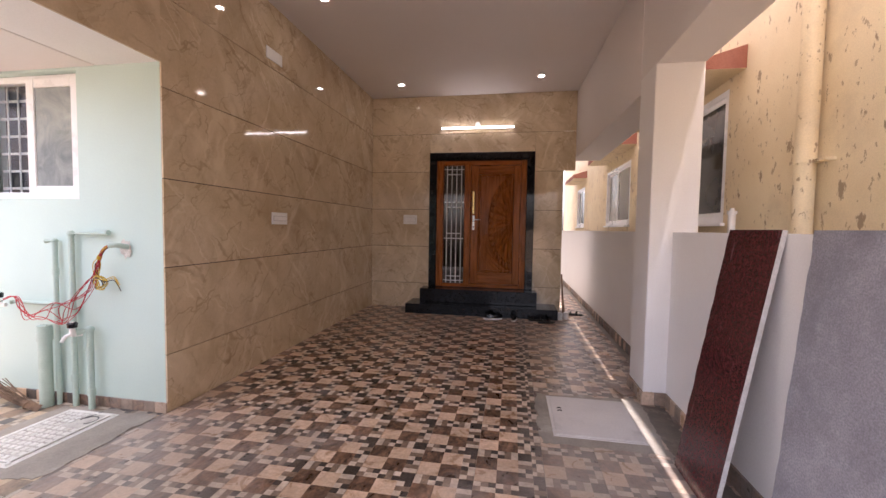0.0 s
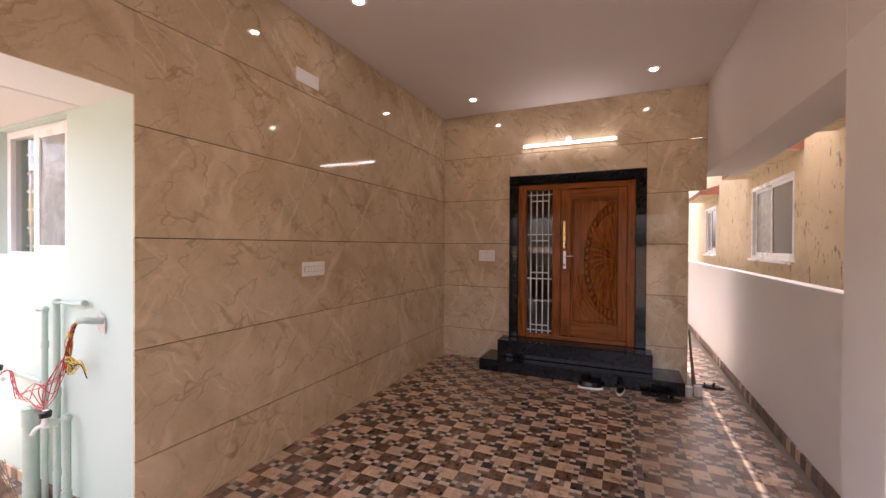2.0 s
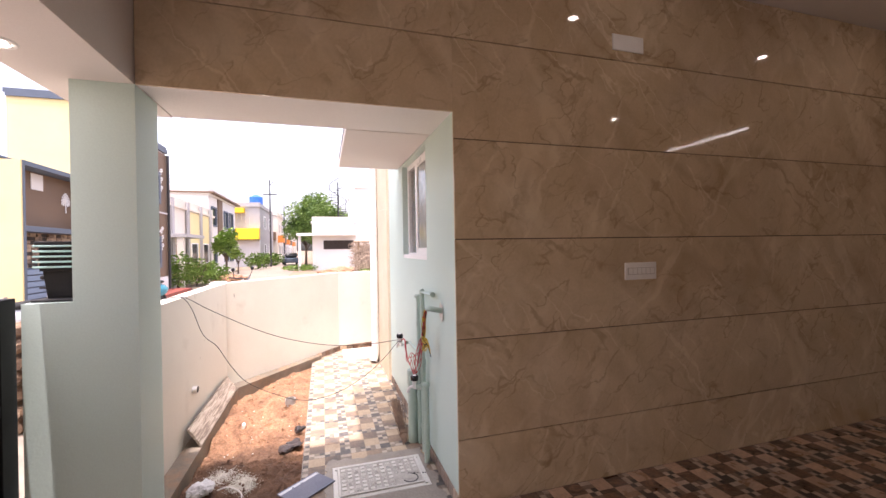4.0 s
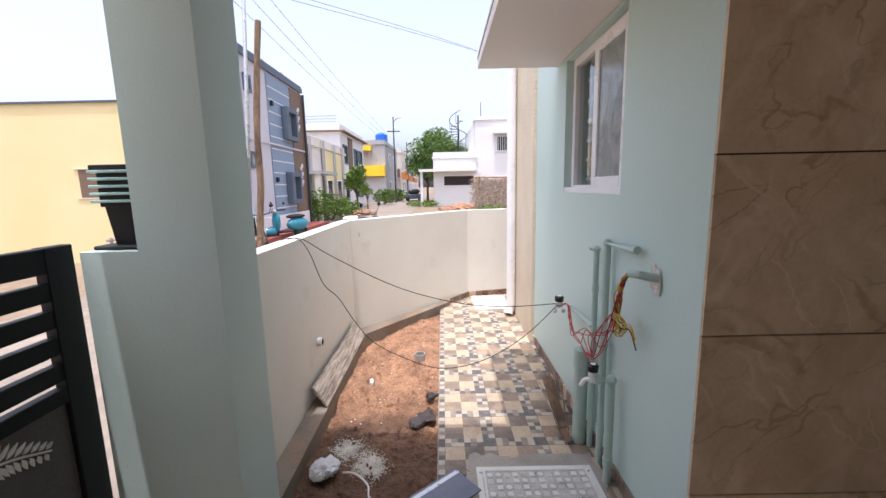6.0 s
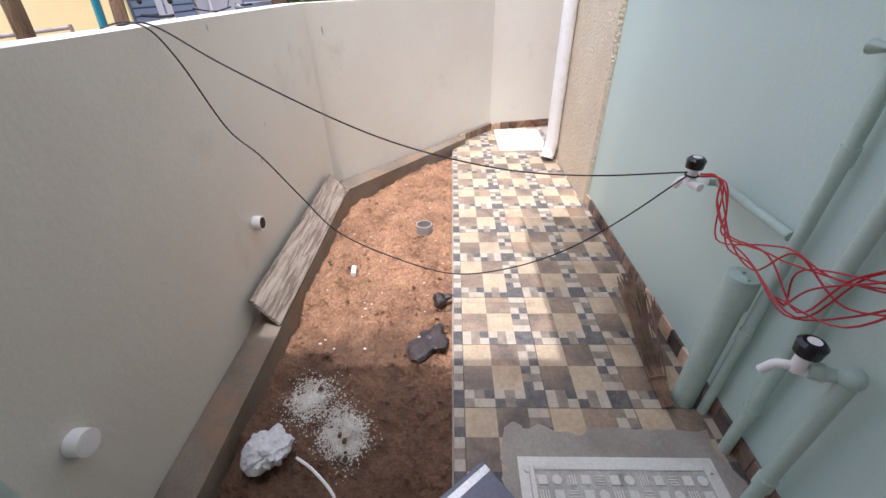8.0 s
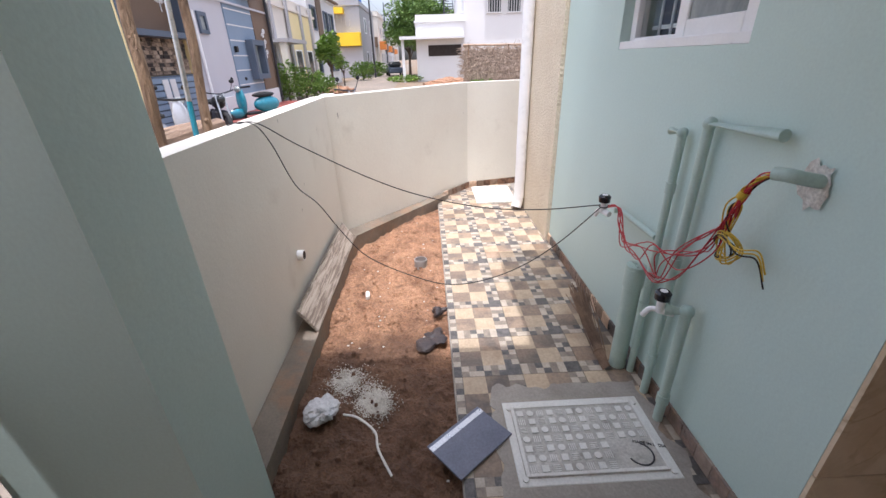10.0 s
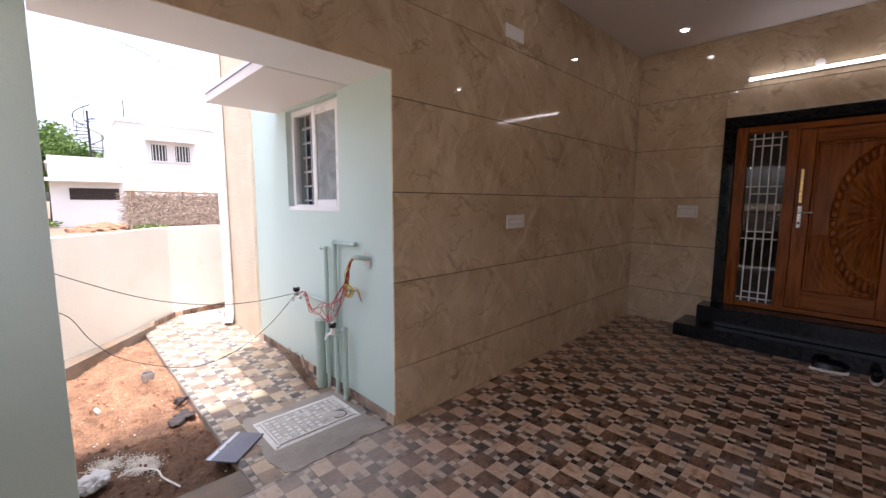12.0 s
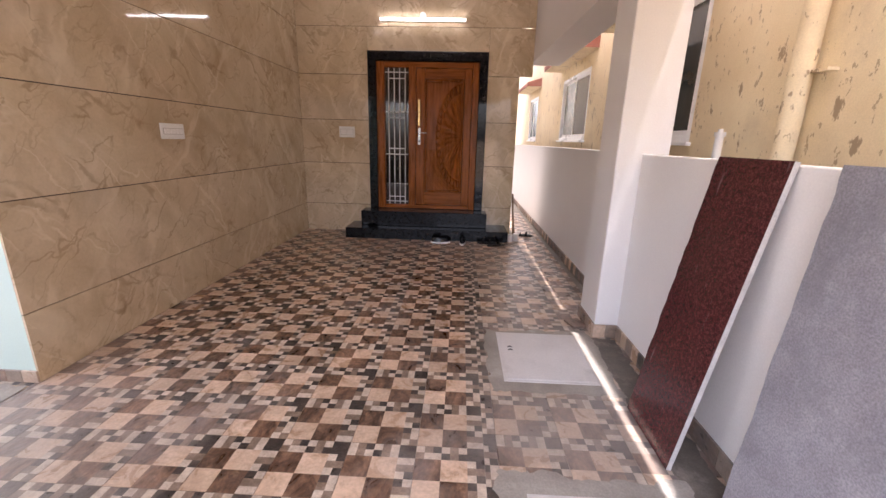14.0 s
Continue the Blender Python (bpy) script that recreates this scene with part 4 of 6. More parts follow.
part("loop", tube(bmesh.new(), [(0.027 + 0.02 * math.cos(a), -0.015 + 0.02 * math.sin(a), -0.015) for a in [i * math.tau / 10 for i in range(11)]], 0.003, seg=6, n=3), "cable_black", cable)

# broom of thin sticks
random.seed(5)
broom = thing("broom", "bundle of thin brown stick bristles, a broom leaning in the corner", "broom", (-0.88, -0.16, 0.0))
bm = bmesh.new()
for i in range(80):
    a, b = random.uniform(-0.022, 0.022), random.uniform(0, 0.03)
    f, g = random.gauss(0, 0.035), random.gauss(0, 0.02)
    L = random.uniform(0.68, 0.90)
    tube(bm, [(a, b - 0.01, 0.005 + b), (-0.22 * L, 0.008 + a + f * 0.3, 0.06 + g * 0.4), (-0.62 * L + g, 0.02 + f * 0.8, 0.12 + b + abs(g) * 1.2)], 0.0026, seg=4, n=3)
part("bristles", bm, "straw", broom, "dry brown bristles")
part("binding", tube(bmesh.new(), [(-0.09 + 0.004 * math.sin(a), 0.012 + 0.03 * math.cos(a), 0.03 + 0.024 * math.sin(a)) for a in [i * math.tau / 12 for i in range(13)]], 0.004, seg=6, n=2), "straw", broom, "twisted binding cord")

# downpipe at the house corner
dp = thing("downpipe", "white painted downpipe at the house corner", "pipe", (-3.29, -0.085, 0))
part("pipe", rod(bmesh.new(), (0, 0, 0.12), (0, 0, 3.6), 0.05, seg=20), "upvc", dp)
part("shoe", tube(bmesh.new(), [(0, 0, 0.16), (0, -0.01, 0.08), (0.02, -0.03, 0.02)], 0.052, n=5), "upvc", dp)
st = single("step_block", boxed(-3.52, -0.10, -0.02, -3.37, 0.05, 0.12, bevel=0.006), "cement", "small grey cement block beside the downpipe", "block")

# ---- covers set in the floors ----
def inspection_cover():
    t = thing("manhole_cover", "moulded off-white plastic inspection cover with raised squares and bars", "manhole cover", (-0.475, -0.405, 0.0))
    part("frame", boxed(-0.21, -0.31, -0.02, 0.195, 0.31, 0.006, bevel=0.003), "cover_frp", t)
    lid = part("lid", boxed(-0.178, -0.28, 0.0062, 0.165, 0.28, 0.012, bevel=0.003), "cover_dirt", t)
    ring = bmesh.new()
    for q in ((-0.176, -0.278, 0.163, -0.264), (-0.176, 0.264, 0.163, 0.278), (-0.176, -0.263, -0.162, 0.263), (0.149, -0.263, 0.163, 0.263)):
        box(ring, q[0], q[1], 0.0121, q[2], q[3], 0.0165, bevel=0.002)
    part("rim", ring, "cover_frp", lid)
    random.seed(2)
    for i in range(7):
        for j in range(12):
            x, y = -0.132 + 0.044 * i, -0.242 + 0.044 * j
            if i > 3 and j > 7:
                continue
            k = (i * 2 + j) % 5
            if k in (0, 3):
                part("stud", boxed(x - 0.014, y - 0.014, 0.0122, x + 0.014, y + 0.014, 0.0165), "cover_frp", lid)
            elif k == 1:
                part("stud", rod(bmesh.new(), (x, y, 0.0122), (x, y, 0.0165), 0.015, seg=14), "cover_frp", lid)
            else:
                bm = bmesh.new()
                for s in (-0.012, -0.004, 0.004, 0.012):
                    if k == 2:
                        box(bm, x - 0.015, y + s - 0.0018, 0.0122, x + 0.015, y + s + 0.0018, 0.015)
                    else:
                        box(bm, x + s - 0.0018, y - 0.015, 0.0122, x + s + 0.0018, y + 0.015, 0.015)
                part("stud", bm, "cover_frp", lid)
    bm = tube(bmesh.new(), [(0.09 + 0.05 * math.cos(a), 0.19 + 0.05 * math.sin(a), 0.012) for a in [i * math.pi / 8 - 1.2 for i in range(11)]], 0.0035, seg=8, n=2)
    part("lifting_ring", bm, "dark_metal", lid, "dark lifting ring slot")
    for sx, sy in ((-1, -1), (1, -1), (-1, 1), (1, 1)):
        part("screw", rod(bmesh.new(), (sx * 0.168, sy * 0.283, 0.006), (sx * 0.168, sy * 0.283, 0.0135), 0.012, seg=14), "cover_frp", t)
    return t


inspection_cover()


def lettering(txt, size, m, parent, mat, label):
    cu = bpy.data.curves.new("lettering", "FONT")
    cu.body, cu.size, cu.extrude, cu.align_x, cu.align_y = txt, size, 0.0012, "CENTER", "CENTER"
    tmp = bpy.data.objects.new("lettering", cu)
    me = bpy.data.meshes.new_from_object(tmp)
    me.transform(m)
    bpy.data.objects.remove(tmp)
    me.materials.clear()
    me.materials.append(M[mat])
    ob = new("lettering", me)
    ob.parent = parent
    return tagged(ob, label)


cov = [o for o in scene.objects if o.name.startswith("manhole_cover")][0]
lid0 = [o for o in cov.children if o.name.startswith("lid")][0]
lettering("MADE IN INDIA", 0.018, pose(0.05, 0.245, 0.0135, 0, 0, 75), lid0, "dark_metal", "moulded words on the cover")


def plate_cover(x0, y0, x1, y1, label, mat="cover_white", z=0.008):
    t = thing("manhole_cover", label, "manhole cover", ((x0 + x1) / 2, (y0 + y1) / 2, 0))
    hx, hy = (x1 - x0) / 2, (y1 - y0) / 2
    part("frame", boxed(-hx, -hy, -0.02, hx, hy, z - 0.003, bevel=0.002), mat, t)
    lid = part("lid", boxed(-hx + 0.018, -hy + 0.018, z - 0.0028, hx - 0.018, hy - 0.018, z + 0.004, bevel=0.003), mat, t)
    for k in (-1, 1):
        part("lifting_slot", tube(bmesh.new(), [(-hx + 0.06, k * 0.02 + hy * 0.2, z + 0.004), (-hx + 0.075, k * 0.02 + hy * 0.2 + 0.008, z + 0.006), (-hx + 0.09, k * 0.02 + hy * 0.2, z + 0.004)], 0.004, seg=6, n=3), "dark_metal", lid, "small dark lifting loop")


plate_cover(2.59, 0.21, 3.15, 0.83, "plain white square inspection cover in the carport floor")
plate_cover(2.60, -1.18, 3.15, -0.56, "second plain white inspection cover in the carport floor")
plate_cover(-4.07, -0.50, -3.46, -0.06, "white speckled marble cover at the end of the walkway", "lime", 0.02)

# cement surrounds
def ragged(pts, step, amount, seed):
    """An outline with a wavering edge, for smeared cement."""
    out = []
    for (ax, ay), (bx, by) in zip(pts, pts[1:] + pts[:1]):
        n = max(1, int(math.hypot(bx - ax, by - ay) / step))
        for k in range(n):
            x, y = ax + (bx - ax) * k / n, ay + (by - ay) * k / n
            q = noise.noise_vector((x * 9, y * 9, seed)) + 0.5 * noise.noise_vector((x * 25, y * 25, seed))
            out.append((x + amount * q.x, y + amount * q.y))
    return out


structure("cement_surround_right", prism(ragged([(2.50, 0.12), (3.25, 0.10), (3.27, 0.90), (2.51, 0.87)], 0.02, 0.035, 5.0), -0.012, 0.0026), "cement", "smeared grey cement round the inspection cover")
structure("cement_surround_front", prism(ragged([(2.46, -1.40), (3.27, -1.40), (3.27, -0.47), (2.47, -0.45)], 0.02, 0.045, 7.0), -0.012, 0.0024), "cement", "smeared grey cement round the second cover")
structure("cement_strip", prism(ragged([(3.26, -2.0), (3.425, -2.0), (3.425, 0.80), (3.25, 0.82)], 0.02, 0.03, 9.0), -0.012, 0.0021), "cement_damp", "damp dirty cement strip along the boundary wall")
structure("cement_surround_yard", prism([(min(x, -0.012), min(y, -0.02)) for x, y in ragged([(-0.80, -0.74), (-0.77, -0.05), (-0.03, -0.05), (-0.03, -0.78), (-0.5, -0.77)], 0.02, 0.045, 2.0)], -0.012, 0.0035), "cement", "smeared grey cement round the yard cover")

# ---- loose things in the yard ----
sheet = thing("sheet_offcut", "blue-grey sheet offcut with a pale stripe lying on the walkway edge", "sheet", (-0.49, -0.88, 0.006), "", 130)
part("panel", boxed(-0.15, -0.10, 0.0, 0.15, 0.10, 0.008, bevel=0.001), "solar_sheet", sheet)
part("stripe", boxed(-0.15, 0.062, 0.0082, 0.15, 0.086, 0.0092), "steel", sheet, "pale silver stripe")

plank = thing("plank", "weathered grooved wooden plank leaning on the foot of the wall", "plank", (-1.88, -1.72, 0.055))
bm = boxed(-0.66, -0.009, 0.0, 0.66, 0.009, 0.17, bevel=0.003)
bmesh.ops.rotate(bm, cent=(0, 0, 0), matrix=Matrix.Rotation(radians(33), 3, "X"), verts=bm.verts)
bmesh.ops.translate(bm, vec=(0, 0.045, 0.006), verts=bm.verts)
part("board", bm, "plank", plank)

for x, z in ((-1.50, 0.415), (-0.48, 0.42)):
    s = thing("pipe_stub", "short white plastic pipe end set in the yard wall", "pipe", (x, -1.80, z), "weep pipes in the wall")
    bm = bmesh.new()
    rod(bm, (0, -0.02, 0), (0, 0.035, 0), 0.032, seg=20)
    part("pipe", bm, "plastic", s)
    # On the first stub a flat dark disc gives the hollow's inner shade.
    part("bore", rod(bmesh.new(), (0, 0.0351, 0), (0, 0.036, 0), 0.026, seg=20), "groove" if x < -1 else "plastic", s, "dark disc standing for the shaded bore" if x < -1 else "white end cap")

sp = thing("soil_pipe", "short grey plastic pipe standing open in the earth", "pipe", (-2.13, -1.10, -0.08))
bm = bmesh.new()
outer = [(0.05, 0.0), (0.05, 0.115), (0.044, 0.115), (0.044, 0.0)]
n = 24
rings = [[bm.verts.new((r * math.cos(k * math.tau / n), r * math.sin(k * math.tau / n), z)) for k in range(n)] for r, z in outer]
for a, b in zip(rings, rings[1:]):
    for k in range(n):
        bm.faces.new((a[k], a[(k + 1) % n], b[(k + 1) % n], b[k]))
part("pipe", bm, "plastic_dark", sp)
single("pipe_offcut", rod(bmesh.new(), (-0.035, 0, 0), (0.035, 0.01, 0), 0.014), "plastic", "short white plastic pipe offcut on the earth", "pipe", at=(-1.72, -1.47, -0.02))


def crumple(name, r, flat, mat, label, cat, at, seed, amp=0.35):
    bm = ball(bmesh.new(), (0, 0, 0), r, 1, 1, flat, sub=4)
    for v in bm.verts:
        k = 1 + amp * noise.noise(v.co * (3.0 / r * 0.35) + Vector((seed, 0, 0))) + 0.25 * noise.noise(v.co * (9.0 / r * 0.35)) + 0.15 * noise.noise(v.co * (22.0 / r * 0.35))
        v.co = Vector((v.co.x * k, v.co.y * k, max(v.co.z * k, -0.02)))
    return single(name, bm, mat, label, cat, at=at)


crumple("cement_bag", 0.07, 0.6, "foil", "crumpled grey plastic bag on the damp earth", "bag", (-0.70, -1.545, 0.0), 3)
crumple("rag", 0.075, 0.25, "rag", "crumpled black plastic scrap on the earth", "rag", (-1.22, -1.02, -0.03), 8, 1.1)
crumple("rag", 0.04, 0.5, "rag", "small crumpled black plastic scrap on the earth", "rag", (-1.50, -0.97, -0.03), 9, 1.1)
random.seed(21)
bm = bmesh.new()
for i in range(9000):
    cx0, cy0, s = random.choice(((-0.79, -1.31, 0.045), (-0.78, -1.30, 0.030), (-0.81, -1.34, 0.035), (-0.96, -1.49, 0.035), (-0.92, -1.46, 0.05)))
    x, y = random.gauss(cx0, s), random.gauss(cy0, s * 0.9)
    if y < -1.65:
        continue
    zz = -0.053 + 0.05 * noise.noise((x * 2.2, y * 2.2, 1.0)) + 0.034 * noise.noise((x * 7, y * 7, 2.0)) + 0.019 * noise.noise((x * 19, y * 19, 3.0)) + 0.010 * noise.noise((x * 43, y * 43, 5.0))
    r = random.choice((0.0014, 0.0018, 0.0024, 0.0034))
    a0 = random.uniform(0, 6.3)
    rim = [bm.verts.new((x + r * random.uniform(0.7, 1.6) * math.cos(a0 + k * 1.257), y + r * random.uniform(0.7, 1.6) * math.sin(a0 + k * 1.257), zz)) for k in range(5)]
    top = bm.verts.new((x, y, zz + r * random.uniform(0.8, 1.6)))
    for k in range(5):
        bm.faces.new((rim[k], rim[(k + 1) % 5], top))
tagged(new("lime_powder", mesh_of("lime_powder", bm, "lime")), "spilt white lime powder on the damp earth", "powder", "", "stuff")
single("cord", tube(bmesh.new(), [(0, 0, 0.02), (0.06, 0.08, 0.06), (0.13, 0.16, 0.05), (0.20, 0.18, 0.03), (0.30, 0.24, 0.0)], 0.005, seg=6), "plastic", "white plastic cord curled on the earth", "cord", at=(-0.68, -1.44, -0.03))
random.seed(9)
bm = bmesh.new()
for i in range(420):
    x, y = random.uniform(-3.2, -0.1), random.uniform(-1.64, -0.95)
    if y < -1.64 + max(0, (-2.6 - x)) * 0.85:
        continue
    r = random.choice((0.003, 0.004, 0.005, 0.006, 0.008, 0.013))
    ball(bm, (x, y, -0.05 + 0.05 * noise.noise((x * 2.2, y * 2.2, 1.0)) + 0.01), r, 1, random.uniform(0.6, 1.3), 0.7, sub=1)
tagged(new("clods", mesh_of("clods", bm, "soil")), "small clods and crumbs of reddish earth", "soil", "", "stuff")
random.seed(10)
bm = bmesh.new()
for i in range(36):
    x, y = random.uniform(-3.0, -0.3), random.uniform(-1.6, -0.96)
    if y < -1.62 + max(0, (-2.6 - x)) * 0.85:
        continue
    ball(bm, (x, y, -0.045 + 0.05 * noise.noise((x * 2.2, y * 2.2, 1.0)) + 0.012), random.uniform(0.003, 0.007), 1, 1.4, 0.6, sub=1)
tagged(new("chips", mesh_of("chips", bm, "lime")), "scattered white stone chips on the earth", "chips", "", "stuff")

# ---- gate and lamp ----
gate = thing("metal_gate", "black slatted metal gate with a grey panel and white fern pattern", "gate", (0.004, -2.085, 0.0))
part("gate_frame", box(box(boxed(0.0, -0.02, 0.06, 0.095, 0.02, 1.36, bevel=0.003), 1.62, -0.02, 0.06, 1.67, 0.02, 1.36, bevel=0.003), 0.05, -0.02, 0.06, 1.62, 0.02, 0.11, bevel=0.003), "black", gate)
for i in range(5):
    z = 0.937 + 0.0858 * i
    part("slat", boxed(0.07, -0.016, z, 1.62, 0.016, z + 0.057 + (0.021 if i == 4 else 0), bevel=0.003), "black", gate)
part("panel", boxed(0.071, -0.006, 0.11, 1.62, 0.004, 0.864), "gate_grey", gate, "grey sheet metal panel")
part("rail", boxed(0.071, -0.018, 0.865, 1.62, 0.018, 0.915, bevel=0.003), "black", gate)
for stem in (((0.66, 0.42), (0.56, 0.66), (0.44, 0.78), (0.31, 0.80), (0.165, 0.745)), ((0.86, 0.2), (0.70, 0.42), (0.55, 0.52), (0.40, 0.53), (0.25, 0.46)), ((1.42, 0.40), (1.32, 0.64), (1.20, 0.76), (1.07, 0.79), (0.92, 0.74))):
    bm = bmesh.new()
    curve = smooth_path([(x, 0.0, z) for x, z in stem], 7)
    tube(bm, [(q.x, 0.0068, q.z) for q in curve], 0.0035, seg=6, n=1)
    last = len(curve) - 1
    for i in range(3, last):
        f = i / last
        d = (curve[i + 1] - curve[i - 1]).normalized()
        w = Vector((-d.z, 0, d.x))
        ln = 0.085 * (1 - 0.75 * f * f)
        for side in (-1, 1):
            u = (d * 0.75 + w * side).normalized()
            v = Vector((-u.z, 0, u.x))
            p0 = Vector((curve[i].x, 0.0085, curve[i].z)) + u * 0.008
            q = [p0, p0 + u * ln * 0.35 + v * 0.0075, p0 + u * ln * 0.75 + v * 0.005, p0 + u * ln, p0 + u * ln * 0.75 - v * 0.004, p0 + u * ln * 0.35 - v * 0.0075]
            top = [bm.verts.new(c) for c in q]
            bot = [bm.verts.new(c - Vector((0, 0.0035, 0))) for c in q]
            bm.faces.new(top)
            bm.faces.new(bot[::-1])
            for m2 in range(6):
                bm.faces.new((top[m2], bot[m2], bot[(m2 + 1) % 6], top[(m2 + 1) % 6]))
    bmesh.ops.recalc_face_normals(bm, faces=bm.faces)
    part("fern_cutout", bm, "chrome_white", gate, "white fern leaf pattern")

lamp = thing("gate_lamp", "black gate lamp with stacked glass fins on the pier", "lamp", (-0.14, -1.955, 1.33))
part("base_plate", boxed(-0.10, -0.085, 0.0, 0.10, 0.085, 0.014, bevel=0.004), "black", lamp)
bm = bmesh.new()
bmesh.ops.create_cone(bm, cap_ends=True, segments=4, radius1=0.066, radius2=0.082, depth=0.128)
bmesh.ops.rotate(bm, cent=(0, 0, 0), matrix=Matrix.Rotation(radians(45), 3, "Z"), verts=bm.verts)
bmesh.ops.translate(bm, vec=(0, 0, 0.0785), verts=bm.verts)
part("stem", bm, "black", lamp)
for i in range(5):
    z = 0.158 + 0.0245 * i
    part("fin_plate", boxed(-0.066, -0.066, z - 0.0148, 0.066, 0.066, z - 0.0002), "black", lamp)
    part("fin", boxed(-0.084, -0.084, z, 0.084, 0.084, z + 0.0095, bevel=0.002), "fin_glass", lamp, "greenish glass fin")
part("cap", boxed(-0.080, -0.080, 0.2658, 0.080, 0.080, 0.283, bevel=0.003), "black", lamp)

# ---- slabs leaning on the boundary wall ----
def leaning_slab(name, label, y0, y1, base, mat, seed):
    t = thing(name, label, "slab", (base, (y0 + y1) / 2, 0.003))
    w = (y1 - y0) / 2
    h = math.hypot(3.458 - base, 1.305)
    bm = bmesh.new()
    random.seed(seed)
    n = 30
    front, rear = [], []
    for side in (0, 1):
        for i in range(n + 1):
            z = h * (i if side == 0 else n - i) / n
            y = (-w if side == 0 else w) + (random.uniform(-0.004, 0.004) if side == 1 else 0)
            front.append(bm.verts.new((-0.021, y, z)))
            rear.append(bm.verts.new((0.0, y, z)))
    f = bm.faces.new(front)
    g = bm.faces.new(rear[::-1])
    k = len(front)
    for i in range(k):
        e = bm.faces.new((front[i], rear[i], rear[(i + 1) % k], front[(i + 1) % k]))
        e.material_index = 1
    bmesh.ops.recalc_face_normals(bm, faces=bm.faces)
    bmesh.ops.rotate(bm, cent=(0, 0, 0), matrix=Matrix.Rotation(math.atan2(3.457 - base, 1.30), 3, "Y"), verts=bm.verts)
    part("stone", bm, [mat, "slab_edge"], t)


leaning_slab("granite_slab", "polished maroon granite offcut leaning on the boundary wall", -0.40, 0.02, 3.24, "maroon", 1)
leaning_slab("stone_slab", "large grey stone slab leaning on the boundary wall", -1.75, -0.585, 3.345, "greyslab", 2)

nst = thing("pipe_stub", "short white capped pipe standing on the boundary wall", "pipe", (3.53, 0.20, 1.295))
part("pipe", rod(bmesh.new(), (0, 0, -0.01), (0, 0, 0.105), 0.019), "plastic_seam", nst)
part("cap", rod(rod(bmesh.new(), (0, 0, 0.1055), (0, 0, 0.125), 0.025), (0, 0, 0.125), (0, 0, 0.14), 0.012), "plastic_seam", nst)

# ---- neighbour's house over the wall ----
NX = 4.15
nb = bmesh.new()
NW = ((1.62, 3.3, 1.385, 2.56), (4.55, 6.2, 1.40, 2.45), (8.7, 9.9, 1.40, 2.45))
prev = -6.0
for y0, y1, z0, z1 in NW:
    box(nb, NX, prev, -0.2, NX + 0.2, y0, 4.95)
    box(nb, NX, y0, -0.2, NX + 0.2, y1, z0)
    box(nb, NX, y0, z1, NX + 0.2, y1, 4.95)
    prev = y1
box(nb, NX, prev, -0.2, NX + 0.2, 13.0, 4.95)
structure("wall_neighbour", nb, "neighbour", "neighbour's house wall in peeling stained yellow paint")
# Wall top and slab are out of view, their height bounding the sun strip.
structure("neighbour_roof", boxed(NX, -6.0, 4.954, 9.0, 13.0, 5.1), "neighbour", "unseen flat slab on the neighbour's wall, bounding the sun strip")
structure("neighbour_room", boxed(NX + 1.6, -6.0, -0.2, NX + 1.8, 13.0, 3.6), "room", "unseen inner wall of the neighbour's rooms, coloured dark to look unlit")
structure("ground_neighbour", boxed(3.67, -3.2, -0.2, NX - 0.01, 13.0, -0.13), "cement", "narrow cement strip between the houses")
